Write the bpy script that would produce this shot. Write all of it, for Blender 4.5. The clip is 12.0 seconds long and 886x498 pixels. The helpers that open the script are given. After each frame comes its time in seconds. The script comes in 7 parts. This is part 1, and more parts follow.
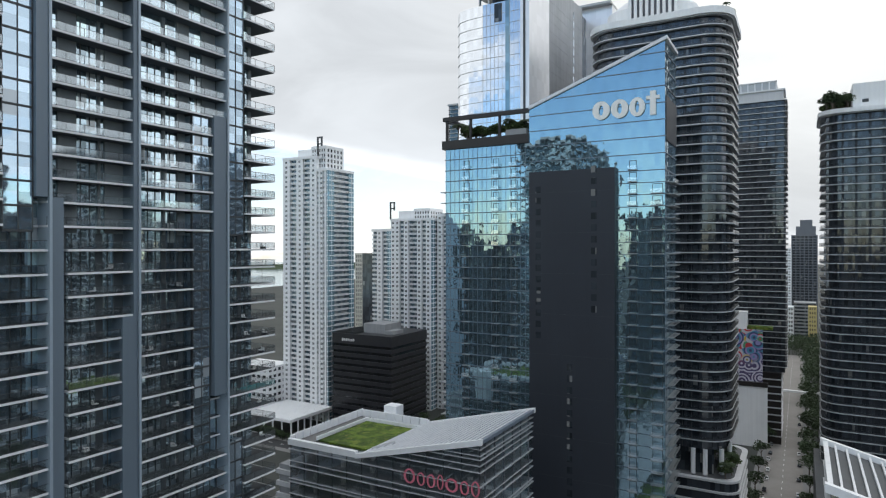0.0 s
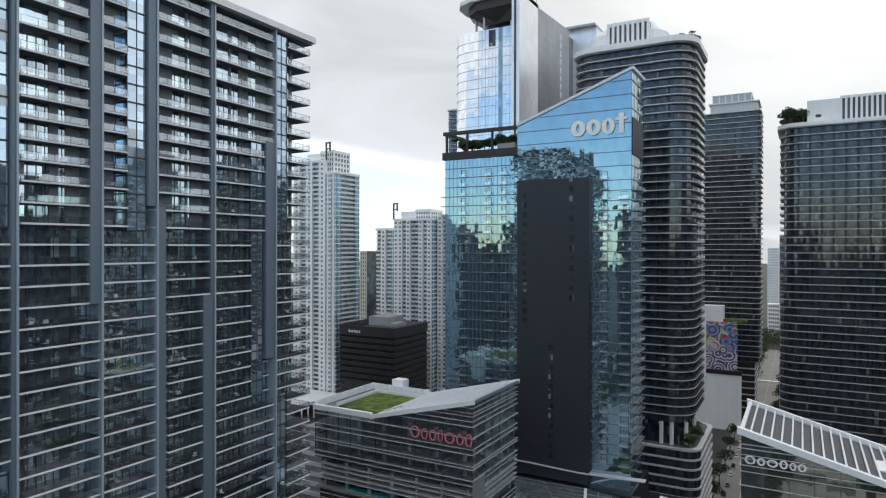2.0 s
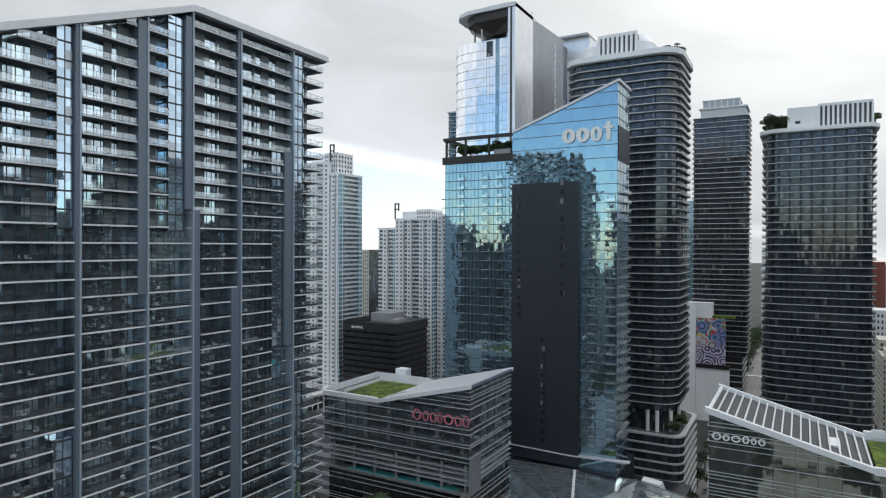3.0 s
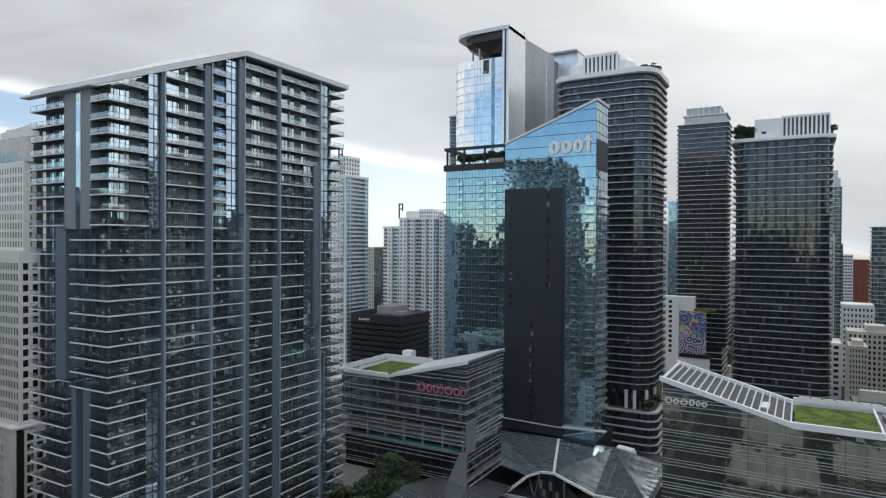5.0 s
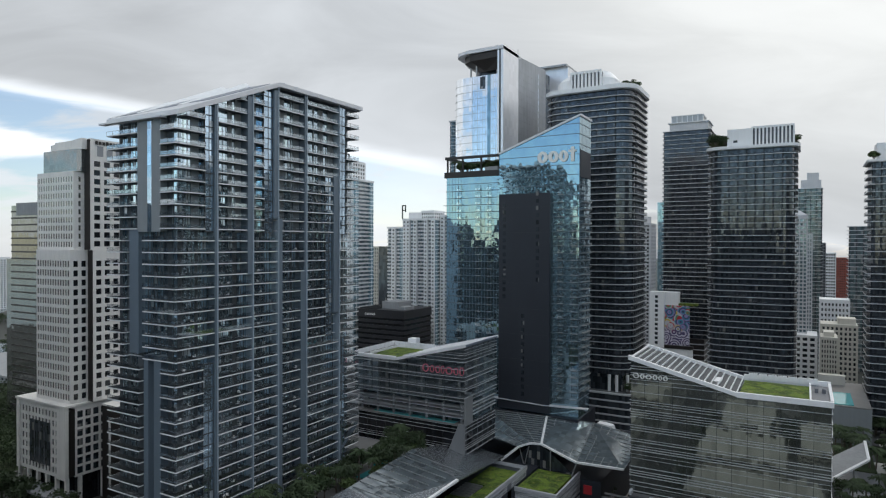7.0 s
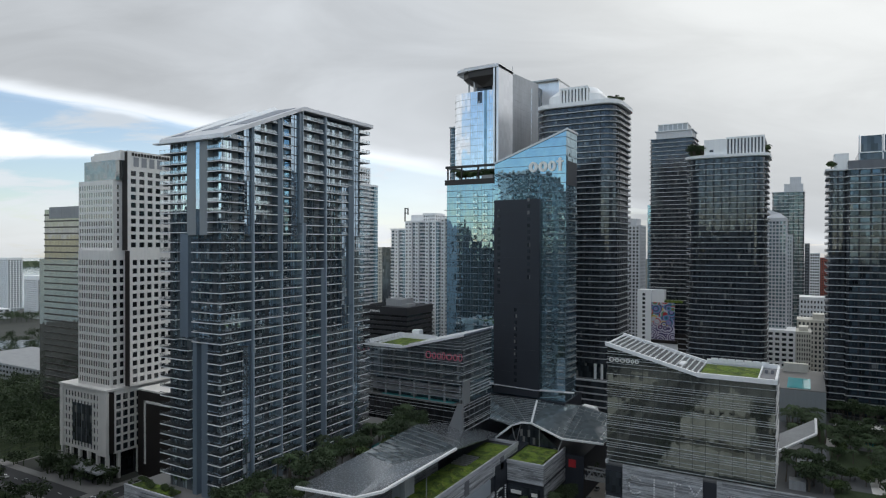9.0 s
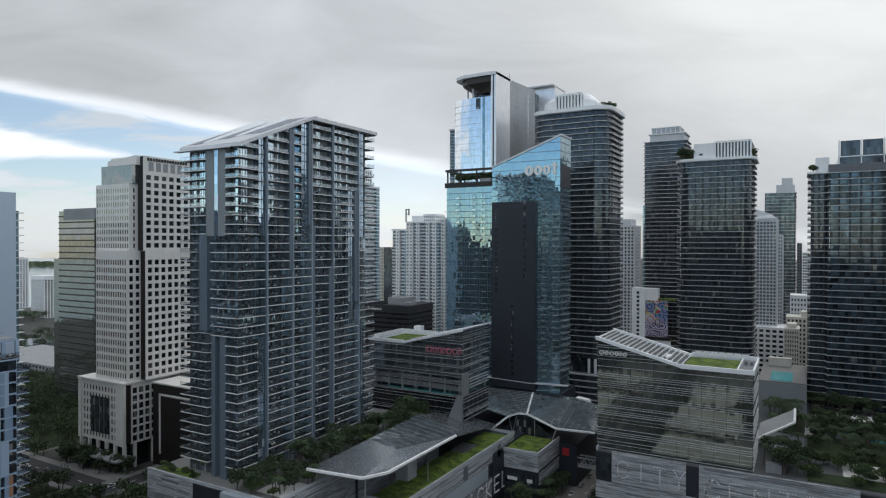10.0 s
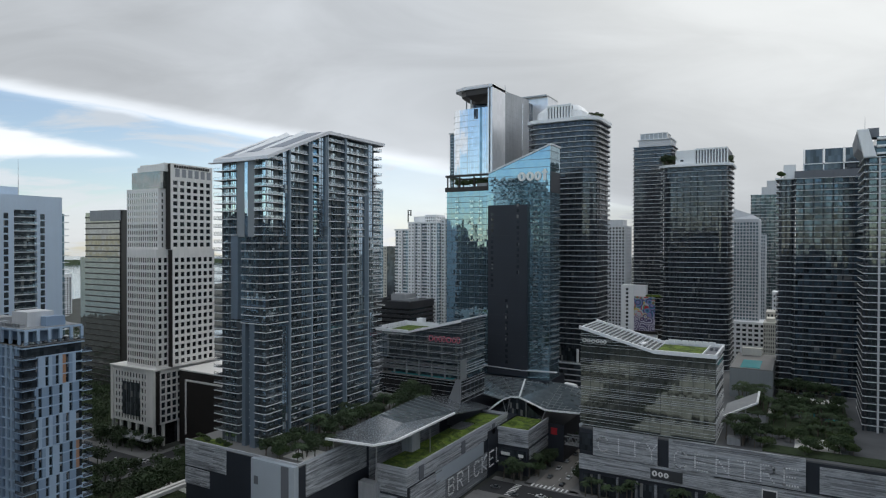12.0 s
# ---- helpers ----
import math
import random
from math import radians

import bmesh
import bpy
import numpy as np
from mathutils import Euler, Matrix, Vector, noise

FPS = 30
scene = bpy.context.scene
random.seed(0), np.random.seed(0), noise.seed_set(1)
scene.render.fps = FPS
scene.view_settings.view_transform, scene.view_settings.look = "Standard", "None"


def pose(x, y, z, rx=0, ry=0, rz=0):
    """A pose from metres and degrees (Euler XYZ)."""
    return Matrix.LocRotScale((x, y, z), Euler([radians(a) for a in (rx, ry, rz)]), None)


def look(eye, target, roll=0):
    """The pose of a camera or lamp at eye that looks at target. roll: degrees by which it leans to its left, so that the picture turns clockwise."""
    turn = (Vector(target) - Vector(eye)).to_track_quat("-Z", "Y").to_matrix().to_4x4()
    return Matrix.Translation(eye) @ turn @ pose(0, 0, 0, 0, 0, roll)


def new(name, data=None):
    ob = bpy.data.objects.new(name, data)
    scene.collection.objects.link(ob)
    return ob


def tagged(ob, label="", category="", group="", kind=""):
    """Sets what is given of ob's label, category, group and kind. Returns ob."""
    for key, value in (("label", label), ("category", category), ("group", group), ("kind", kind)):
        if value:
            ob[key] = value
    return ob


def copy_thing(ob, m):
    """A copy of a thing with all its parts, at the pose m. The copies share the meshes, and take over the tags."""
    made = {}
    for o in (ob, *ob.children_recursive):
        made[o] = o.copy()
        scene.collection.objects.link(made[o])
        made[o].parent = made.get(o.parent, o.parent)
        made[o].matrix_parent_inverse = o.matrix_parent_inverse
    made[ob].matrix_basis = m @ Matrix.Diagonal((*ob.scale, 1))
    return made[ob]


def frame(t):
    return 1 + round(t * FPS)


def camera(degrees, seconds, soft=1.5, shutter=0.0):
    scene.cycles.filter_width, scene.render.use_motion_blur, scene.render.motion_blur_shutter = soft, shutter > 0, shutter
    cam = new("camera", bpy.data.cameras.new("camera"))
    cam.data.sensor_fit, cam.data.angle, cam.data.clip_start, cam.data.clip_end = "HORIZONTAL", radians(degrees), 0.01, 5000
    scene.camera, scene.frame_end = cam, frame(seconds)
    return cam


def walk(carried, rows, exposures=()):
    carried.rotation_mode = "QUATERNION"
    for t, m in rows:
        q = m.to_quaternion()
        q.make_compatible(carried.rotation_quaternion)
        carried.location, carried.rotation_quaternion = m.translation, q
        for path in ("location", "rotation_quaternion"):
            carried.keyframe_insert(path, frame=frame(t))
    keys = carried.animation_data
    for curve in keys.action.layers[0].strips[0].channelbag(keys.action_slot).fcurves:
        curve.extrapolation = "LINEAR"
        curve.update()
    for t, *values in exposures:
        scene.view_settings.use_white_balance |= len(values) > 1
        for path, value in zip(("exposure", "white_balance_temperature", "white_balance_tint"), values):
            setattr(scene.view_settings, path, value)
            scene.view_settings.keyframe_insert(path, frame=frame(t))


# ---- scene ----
cam = camera(69.9, 12.0, 1.2)
METRES, EYE, TILT, LEAN, TURN = 185.0, 111.0, 0.0, 0.0, 29.5
ROWS = [
    (0.0, 0.0, 0.0, 0.0, -0.0, -0.1, 0.07),
    (0.5, -0.0003, -0.035, -0.0008, -0.01, -0.08, 0.03),
    (1.0, -0.0008, -0.0762, -0.0016, -0.04, -0.11, -0.02),
    (1.5, -0.0006, -0.118, -0.002, -0.05, -0.17, -0.08),
    (2.0, -0.0005, -0.1599, -0.0026, -0.03, -0.19, -0.1),
    (2.5, -0.0003, -0.2016, -0.0029, -0.03, -0.23, -0.14),
    (3.0, -0.0006, -0.2435, -0.003, -0.04, -0.28, -0.2),
    (5.0, -0.0004, -0.4121, -0.0035, 0.07, -0.48, -0.28),
    (5.5, 0.0001, -0.4544, -0.0032, 0.1, -0.51, -0.28),
    (6.0, -0.0002, -0.496, -0.0036, 0.11, -0.5, -0.23),
    (6.5, -0.0006, -0.5376, -0.0035, 0.12, -0.53, -0.2),
    (7.0, -0.0005, -0.5798, -0.0035, 0.14, -0.54, -0.17),
    (9.0, -0.0013, -0.7474, -0.0023, 0.16, -0.48, -0.15),
    (9.5, -0.0016, -0.7891, -0.0018, 0.16, -0.49, -0.12),
    (10.0, -0.0014, -0.8308, -0.0015, 0.16, -0.49, -0.09),
    (10.5, -0.0011, -0.8729, -0.0013, 0.16, -0.5, -0.09),
    (11.0, -0.001, -0.9153, -0.0008, 0.15, -0.53, -0.11),
    (11.5, -0.0008, -0.958, -0.0004, 0.17, -0.56, -0.12),
    (12.0, -0.0012, -0.9999, 0.0001, 0.18, -0.58, -0.11),
]
EXPOSURES = [(0.0, 0.10, 6270.0, 8.0), (5.0, -0.05, 6270.0, 8.0), (12.0, -0.24, 6200.0, 8.0)]
walk(cam, [(t, pose(0, 0, EYE, TILT, LEAN, TURN) @ pose(METRES * x, METRES * y, METRES * z, 90 + pitch, roll, yaw))
           for t, x, y, z, yaw, pitch, roll in ROWS], EXPOSURES)

# ---- world, sun ----
SUN_AZ, SUN_EL = 82.0, 34.0          # degrees: from +x towards +y, above the horizon
sun_dir = Vector((math.cos(radians(SUN_EL)) * math.cos(radians(SUN_AZ)),
                  math.cos(radians(SUN_EL)) * math.sin(radians(SUN_AZ)), math.sin(radians(SUN_EL))))


class Nodes:
    """A short way to write node trees."""

    def __init__(self, tree):
        self.t = tree
        tree.nodes.clear()

    def n(self, kind, **kw):
        node = self.t.nodes.new(kind)
        for k, v in kw.items():
            if k == "op":
                node.operation = v
            elif k == "blend":
                node.blend_type = v
            elif k == "dtype":
                node.data_type = v
        return node

    def put(self, sock, v):
        if isinstance(v, bpy.types.NodeSocket):
            self.t.links.new(v, sock)
        elif isinstance(v, (tuple, list)) and len(v) == 3 and sock.type == "RGBA":
            sock.default_value = (*v, 1)
        else:
            sock.default_value = v

    def math(self, op, a, b=0.0, c=0.0, clamp=False):
        m = self.n("ShaderNodeMath", op=op)
        m.use_clamp = clamp
        for s, v in zip(m.inputs, (a, b, c)):
            self.put(s, v)
        return m.outputs[0]

    def vec(self, op, a, b=(0, 0, 0)):
        m = self.n("ShaderNodeVectorMath", op=op)
        self.put(m.inputs[0], a)
        if op == "SCALE":
            self.put(m.inputs[3], b)
        else:
            self.put(m.inputs[1], b)
        return m.outputs["Value"] if op in ("DOT_PRODUCT", "LENGTH") else m.outputs[0]

    def mix(self, f, a, b, blend="MIX"):
        m = self.n("ShaderNodeMix", dtype="RGBA", blend=blend)
        self.put(m.inputs[0], f)
        self.put(m.inputs[6], a)
        self.put(m.inputs[7], b)
        return m.outputs[2]

    def noise(self, vector, scale, detail=4.0, rough=0.55, dist=0.0):
        m = self.n("ShaderNodeTexNoise")
        if vector is not None:
            self.put(m.inputs["Vector"], vector)
        for k, v in (("Scale", scale), ("Detail", detail), ("Roughness", rough), ("Distortion", dist)):
            m.inputs[k].default_value = v
        return m.outputs[0]

    def ramp(self, f, lo, hi, a=0.0, b=1.0):
        m = self.n("ShaderNodeMapRange")
        m.interpolation_type = "SMOOTHSTEP"
        for s, v in zip(m.inputs, (f, lo, hi, a, b)):
            self.put(s, v)
        return m.outputs[0]


world = bpy.data.worlds.new("sky")
scene.world = world
world.use_nodes = True
W = Nodes(world.node_tree)
sky = W.n("ShaderNodeTexSky")
sky.sky_type = "NISHITA"
sky.sun_disc = False
sky.sun_elevation, sky.sun_rotation = radians(SUN_EL), radians(90 - SUN_AZ)
sky.dust_density, sky.ozone_density = 0.4, 2.0
d = W.n("ShaderNodeTexCoord").outputs["Generated"]
sep = W.n("ShaderNodeSeparateXYZ")
W.put(sep.inputs[0], d)
el = sep.outputs[2]
fwd = (-math.sin(radians(TURN)), math.cos(radians(TURN)), 0.0)     # the sky ahead is laid out along the street grid's axis
side = (math.cos(radians(TURN)), math.sin(radians(TURN)), 0.0)
ahead = W.vec("DOT_PRODUCT", d, fwd)
safe = W.math("MAXIMUM", ahead, 0.12)
az = W.math("DIVIDE", W.vec("DOT_PRODUCT", d, side), safe)
up = W.math("DIVIDE", el, safe)
front = W.ramp(ahead, 0.10, 0.40)
high = W.math("MAXIMUM", W.math("ADD", el, 0.10), 0.02)
flat = W.vec("SCALE", W.vec("MULTIPLY", d, (1, 1, 0)), W.math("DIVIDE", 1.0, high))
toward = W.vec("DOT_PRODUCT", d, tuple(sun_dir))
glow = W.ramp(toward, 0.76, 0.99)
comb = W.n("ShaderNodeCombineXYZ")
W.put(comb.inputs[0], W.math("MULTIPLY", az, 3.0))
W.put(comb.inputs[1], W.math("MULTIPLY", up, 15.0))
low = W.noise(comb.outputs[0], 1.1, 6, 0.6, 0.5)
comb2 = W.n("ShaderNodeCombineXYZ")
W.put(comb2.inputs[0], W.math("MULTIPLY", az, 1.6))
W.put(comb2.inputs[1], W.math("MULTIPLY", up, 5.0))
billow = W.noise(comb2.outputs[0], 1.7, 5, 0.55, 0.8)
# the overcast's lower rim falls from left to right; below it the sky is broken
rim = W.math("ADD", W.math("MULTIPLY", az, -0.185), 0.120)
rim = W.math("ADD", rim, W.math("MULTIPLY", W.math("SUBTRACT", low, 0.5), 0.022))
over = W.math("SUBTRACT", up, rim)
lid = W.ramp(over, -0.016, -0.004)
patch = W.ramp(W.math("ADD", low, W.ramp(up, 0.0, 0.10, 0.10, -0.02)), 0.46, 0.62)
left = W.ramp(az, -0.75, 0.45, 0.0, 0.9)
patch = W.math("MAXIMUM", patch, left)
mask_front = W.math("MAXIMUM", lid, W.math("ADD", W.math("MULTIPLY", patch, 0.62), W.ramp(az, -0.5, 0.1, 0.22, 0.36)))
# a bank of cumulus with a flat base low on the left
base_edge = W.math("ADD", W.math("SUBTRACT", up, 0.130), W.math("MULTIPLY", W.math("SUBTRACT", low, 0.5), 0.03))
top_edge = W.math("SUBTRACT", W.math("ADD", W.math("MULTIPLY", az, -0.30), W.math("ADD", -0.014, W.math("MULTIPLY", W.math("SUBTRACT", billow, 0.5), 0.12))), up)
cumulus = W.math("MULTIPLY", W.ramp(base_edge, -0.006, 0.010), W.ramp(top_edge, -0.010, 0.022))
mask_front = W.math("MAXIMUM", mask_front, cumulus)
big = W.noise(flat, 0.55, 5, 0.6, 0.4)
back = W.vec("DOT_PRODUCT", d, (0.42, -0.87, 0.26))
need = W.math("ADD", W.ramp(el, 0.02, 0.30, 0.50, 0.20), W.ramp(back, -0.1, 0.75, 0.0, 0.25))
mask_back = W.ramp(W.math("SUBTRACT", big, need), -0.03, 0.10)
mask = W.math("ADD", W.math("MULTIPLY", mask_front, front), W.math("MULTIPLY", mask_back, W.math("SUBTRACT", 1.0, front)))
streak = W.math("MULTIPLY", W.math("MULTIPLY", W.ramp(over, -0.020, -0.008), W.ramp(over, -0.006, 0.020, 1.0, 0.0)), W.ramp(az, -0.20, 0.15, 1.0, 0.35))
body = W.math("ADD", 0.475, W.math("MULTIPLY", W.ramp(billow, 0.25, 0.78), 0.15))
body = W.math("ADD", body, W.math("MULTIPLY", W.math("MULTIPLY", W.math("SUBTRACT", 1.0, lid), W.ramp(az, 0.10, 0.42, 1.0, 0.0)), 0.16))
body = W.math("ADD", body, W.math("MULTIPLY", W.math("MAXIMUM", streak, W.math("MULTIPLY", cumulus, 0.75)), 0.48))
body = W.math("ADD", body, W.ramp(az, -0.10, 0.30, 0.10, 0.0))
body = W.math("ADD", body, W.math("MULTIPLY", W.math("MULTIPLY", W.ramp(az, -0.55, -0.25), W.ramp(az, -0.05, 0.15, 1.0, 0.0)), 0.10))
body = W.math("ADD", body, W.math("MULTIPLY", glow, 0.50))
body = W.math("ADD", body, W.math("MULTIPLY", W.ramp(up, 0.05, 0.30, 0.14, 0.0), W.ramp(az, 0.10, 0.42, 1.0, 0.1)))
light = W.math("ADD", W.math("MULTIPLY", body, front), W.math("MULTIPLY", W.math("SUBTRACT", 1.0, front), 1.02))
cloud = W.mix(glow, (0.95, 0.965, 0.99), (1.0, 0.985, 0.95))
cloud_bg = W.n("ShaderNodeBackground")
W.put(cloud_bg.inputs[0], cloud)
W.put(cloud_bg.inputs[1], light)
sky_bg = W.n("ShaderNodeBackground")
W.put(sky_bg.inputs[0], sky.outputs[0])
sky_bg.inputs[1].default_value = 0.15
both = W.n("ShaderNodeMixShader")
W.put(both.inputs[0], mask)
W.put(both.inputs[1], sky_bg.outputs[0])
W.put(both.inputs[2], cloud_bg.outputs[0])
W.put(W.n("ShaderNodeOutputWorld").inputs[0], both.outputs[0])

sun = new("sun", bpy.data.lights.new("sun", "SUN"))
sun.data.energy, sun.data.angle, sun.data.color = 0.7, radians(14), (1.0, 0.95, 0.88)
sun.matrix_world = look(sun_dir * 800, (0, 0, 0))

# ---- materials ----


def surface(name, base, rough=0.6, metal=0.0, vary=0.12, size=6.0, grain=0.5, bump=0.0, spec=0.5, each=0.0, streak=0.0):
    """Painted, cast or planted surfaces: two scales of variation, streaks down the face, relief."""
    m = bpy.data.materials.new(name)
    m.use_nodes = True
    N = Nodes(m.node_tree)
    p = N.n("ShaderNodeBsdfPrincipled")
    pos = N.n("ShaderNodeNewGeometry").outputs["Position"]
    a = N.noise(pos, 1.0 / size, 3)
    b = N.noise(pos, 1.0 / grain, 3)
    v = N.math("ADD", N.math("MULTIPLY", N.math("SUBTRACT", a, 0.5), 2.4 * vary), N.math("MULTIPLY", N.math("SUBTRACT", b, 0.5), 1.4 * vary))
    if streak:
        c = N.noise(N.vec("MULTIPLY", pos, (0.9, 0.9, 0.03)), 1.0, 3)
        v = N.math("ADD", v, N.math("MULTIPLY", N.math("SUBTRACT", c, 0.5), 2 * streak))
    if each:
        r = N.n("ShaderNodeObjectInfo").outputs["Random"]
        v = N.math("ADD", v, N.math("MULTIPLY", N.math("SUBTRACT", r, 0.5), 2 * each))
    col = N.vec("SCALE", tuple(base), N.math("MAXIMUM", N.math("ADD", v, 1.0), 0.1))
    N.put(p.inputs["Base Color"], col)
    N.put(p.inputs["Roughness"], N.math("ADD", N.math("MULTIPLY", N.math("SUBTRACT", b, 0.5), 0.25), rough, clamp=True))
    p.inputs["Metallic"].default_value = metal
    p.inputs["Specular IOR Level"].default_value = spec
    if bump:
        bn = N.n("ShaderNodeBump")
        bn.inputs["Distance"].default_value = bump
        N.put(bn.inputs["Height"], b)
        N.put(p.inputs["Normal"], bn.outputs[0])
    N.put(N.n("ShaderNodeOutputMaterial").inputs[0], p.outputs[0])
    return m


def glass(name, base, metal, rough=0.04, panel=(1.5, 1.5, 3.0), tilt=0.012, curtain=0.0, vary=0.25, wave=0.006):
    """Coated facade glass: every pane leans a hair its own way and bows a little; some have curtains behind."""
    m = bpy.data.materials.new(name)
    m.use_nodes = True
    N = Nodes(m.node_tree)
    p = N.n("ShaderNodeBsdfPrincipled")
    geo = N.n("ShaderNodeNewGeometry")
    pos = geo.outputs["Position"]
    cell = N.vec("FLOOR", N.vec("DIVIDE", N.vec("ADD", pos, (0.37, 0.41, 0.29)), panel))
    wn = N.n("ShaderNodeTexWhiteNoise")
    N.put(wn.inputs["Vector"], cell)
    lean = N.vec("SCALE", N.vec("SUBTRACT", wn.outputs["Color"], (0.5, 0.5, 0.5)), 2 * tilt)
    wv = N.n("ShaderNodeTexNoise")
    N.put(wv.inputs["Vector"], pos)
    wv.inputs["Scale"].default_value = 0.8
    bow = N.vec("SCALE", N.vec("SUBTRACT", wv.outputs["Color"], (0.5, 0.5, 0.5)), 2 * wave)
    N.put(p.inputs["Normal"], N.vec("NORMALIZE", N.vec("ADD", geo.outputs["Normal"], N.vec("ADD", lean, bow))))
    f = N.math("ADD", N.math("MULTIPLY", N.math("SUBTRACT", wn.outputs["Value"], 0.5), 2 * vary), 1.0)
    col = N.vec("SCALE", tuple(base), f)
    met = metal
    if curtain:
        wn2 = N.n("ShaderNodeTexWhiteNoise")
        N.put(wn2.inputs["Vector"], N.vec("ADD", cell, (17.3, 5.1, 9.7)))
        c = N.math("LESS_THAN", wn2.outputs["Value"], curtain)
        col = N.mix(N.math("MULTIPLY", c, 0.55), col, (0.42, 0.41, 0.39))
        met = N.math("MULTIPLY", N.math("SUBTRACT", 1.0, N.math("MULTIPLY", c, 0.6)), metal)
    N.put(p.inputs["Base Color"], col)
    N.put(p.inputs["Metallic"], met)
    p.inputs["Roughness"].default_value = rough
    p.inputs["IOR"].default_value = 1.6
    N.put(N.n("ShaderNodeOutputMaterial").inputs[0], p.outputs[0])
    return m


def sheer(name, tint, clear=0.55, rough=0.08, metal=0.2):
    """Railing glass: part clear, part reflecting."""
    m = bpy.data.materials.new(name)
    m.use_nodes = True
    N = Nodes(m.node_tree)
    p = N.n("ShaderNodeBsdfPrincipled")
    N.put(p.inputs["Base Color"], tuple(tint))
    p.inputs["Roughness"].default_value = rough
    p.inputs["Metallic"].default_value = metal
    tr = N.n("ShaderNodeBsdfTransparent")
    mx = N.n("ShaderNodeMixShader")
    mx.inputs[0].default_value = 1 - clear
    N.put(mx.inputs[1], tr.outputs[0])
    N.put(mx.inputs[2], p.outputs[0])
    N.put(N.n("ShaderNodeOutputMaterial").inputs[0], mx.outputs[0])
    return m


CONDO_GLASS = glass("condo_glass", (0.60, 0.73, 0.80), 0.85, 0.03, (1.25, 1.25, 3.03), 0.016, 0.06, 0.40)
HOTEL_GLASS = glass("hotel_glass", (0.33, 0.47, 0.54), 0.88, 0.02, (1.5, 1.5, 3.4), 0.010, 0.0, 0.03, 0.012)
STRIP_GLASS = glass("strip_glass", (0.58, 0.72, 0.84), 0.88, 0.03, (1.6, 1.6, 3.03), 0.008, 0.03, 0.2)
MIRROR_GLASS = glass("mirror_glass", (0.84, 0.86, 0.88), 0.92, 0.03, (1.6, 1.6, 3.6), 0.005, 0.0, 0.06, 0.004)
DARK_GLASS = glass("dark_glass", (0.072, 0.082, 0.096), 0.36, 0.05, (1.4, 1.4, 3.3), 0.012, 0.02, 0.5)
OFFICE_GLASS = glass("office_glass", (0.13, 0.165, 0.18), 0.7, 0.03, (1.6, 1.6, 4.2), 0.008, 0.04, 0.25)
COWORK_GLASS = glass("cowork_glass", (0.20, 0.22, 0.205), 0.8, 0.03, (1.6, 1.6, 4.2), 0.006, 0.0, 0.15)
BLUE_DARK = glass("blue_dark_glass", (0.075, 0.11, 0.145), 0.45, 0.06, (2.6, 2.6, 3.26), 0.012, 0.05, 0.8)
BLACK_GLASS = glass("black_glass", (0.02, 0.022, 0.026), 0.3, 0.08, (1.6, 1.6, 4.0), 0.008, 0.0, 0.3)
SHADE_GLASS = glass("shade_glass", (0.05, 0.06, 0.07), 0.35, 0.08, (1.2, 1.2, 3.1), 0.012, 0.10, 0.5)
PALE_GLASS = glass("pale_glass", (0.20, 0.30, 0.35), 0.5, 0.06, (1.5, 1.5, 3.1), 0.012, 0.06, 0.3)
TEAL_GLASS = glass("teal_glass", (0.30, 0.46, 0.54), 0.55, 0.06, (1.5, 1.5, 3.2), 0.012, 0.04, 0.3)
SILVER_GLASS = glass("silver_glass", (0.30, 0.31, 0.30), 0.8, 0.03, (1.5, 1.5, 4.0), 0.006, 0.0, 0.1)
GOLD_GLASS = glass("gold_glass", (0.46, 0.45, 0.42), 0.8, 0.03, (1.5, 1.5, 3.4), 0.006, 0.0, 0.1)
BARE_WALL = surface("bare_concrete", (0.42, 0.43, 0.45), 0.7, vary=0.16, size=9, grain=1.5, streak=0.25, bump=0.02)
SMOOTH_PANEL = surface("smooth_pale_panel", (0.46, 0.51, 0.56), 0.35, 0.1, vary=0.05, size=8)
STUD = surface("sign_stud", (0.80, 0.81, 0.82), 0.5, vary=0.05)
PALE_SHEET = glass("pale_sheet_glass", (0.88, 0.88, 0.91), 0.45, 0.30, (2.4, 2.4, 3.8), 0.006, 0.0, 0.05)
LAW_GLASS = sheer("law_glass", (0.22, 0.27, 0.30), 0.42, 0.02, 0.85)
RAIL_GLASS = sheer("rail_glass", (0.80, 0.88, 0.92), 0.78, 0.04, 1.0)
SOFFIT_SHADE = surface("dark_soffit_paint", (0.115, 0.130, 0.150), 0.7, vary=0.08)
CONDO_WALL_SHADED = surface("condo_wall_paint", (0.10, 0.115, 0.126), 0.6, vary=0.12, streak=0.1)
SLAB = surface("slab_paint", (0.76, 0.77, 0.785), 0.6, vary=0.10, streak=0.12)
SLAB_GREY = surface("grey_slab_paint", (0.60, 0.61, 0.63), 0.6, vary=0.10, streak=0.12)
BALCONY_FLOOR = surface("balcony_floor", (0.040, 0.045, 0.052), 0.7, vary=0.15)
FIN_PALE = surface("fin_edge_paint", (0.36, 0.43, 0.50), 0.4, 0.2, vary=0.05, size=12)
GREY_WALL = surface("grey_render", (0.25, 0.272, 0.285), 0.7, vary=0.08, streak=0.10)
PATCH_WALL = surface("patchwork_panel", (0.38, 0.49, 0.63), 0.5, vary=0.06, streak=0.06)
ROOF_BLUE = surface("roof_blue_metal", (0.24, 0.27, 0.33), 0.4, 0.3, vary=0.08, size=5)
FIN = surface("fin_paint", (0.165, 0.208, 0.255), 0.4, 0.2, vary=0.06, size=12, streak=0.05)
PIER = surface("pier_paint", (0.15, 0.16, 0.18), 0.6, vary=0.1, streak=0.1)
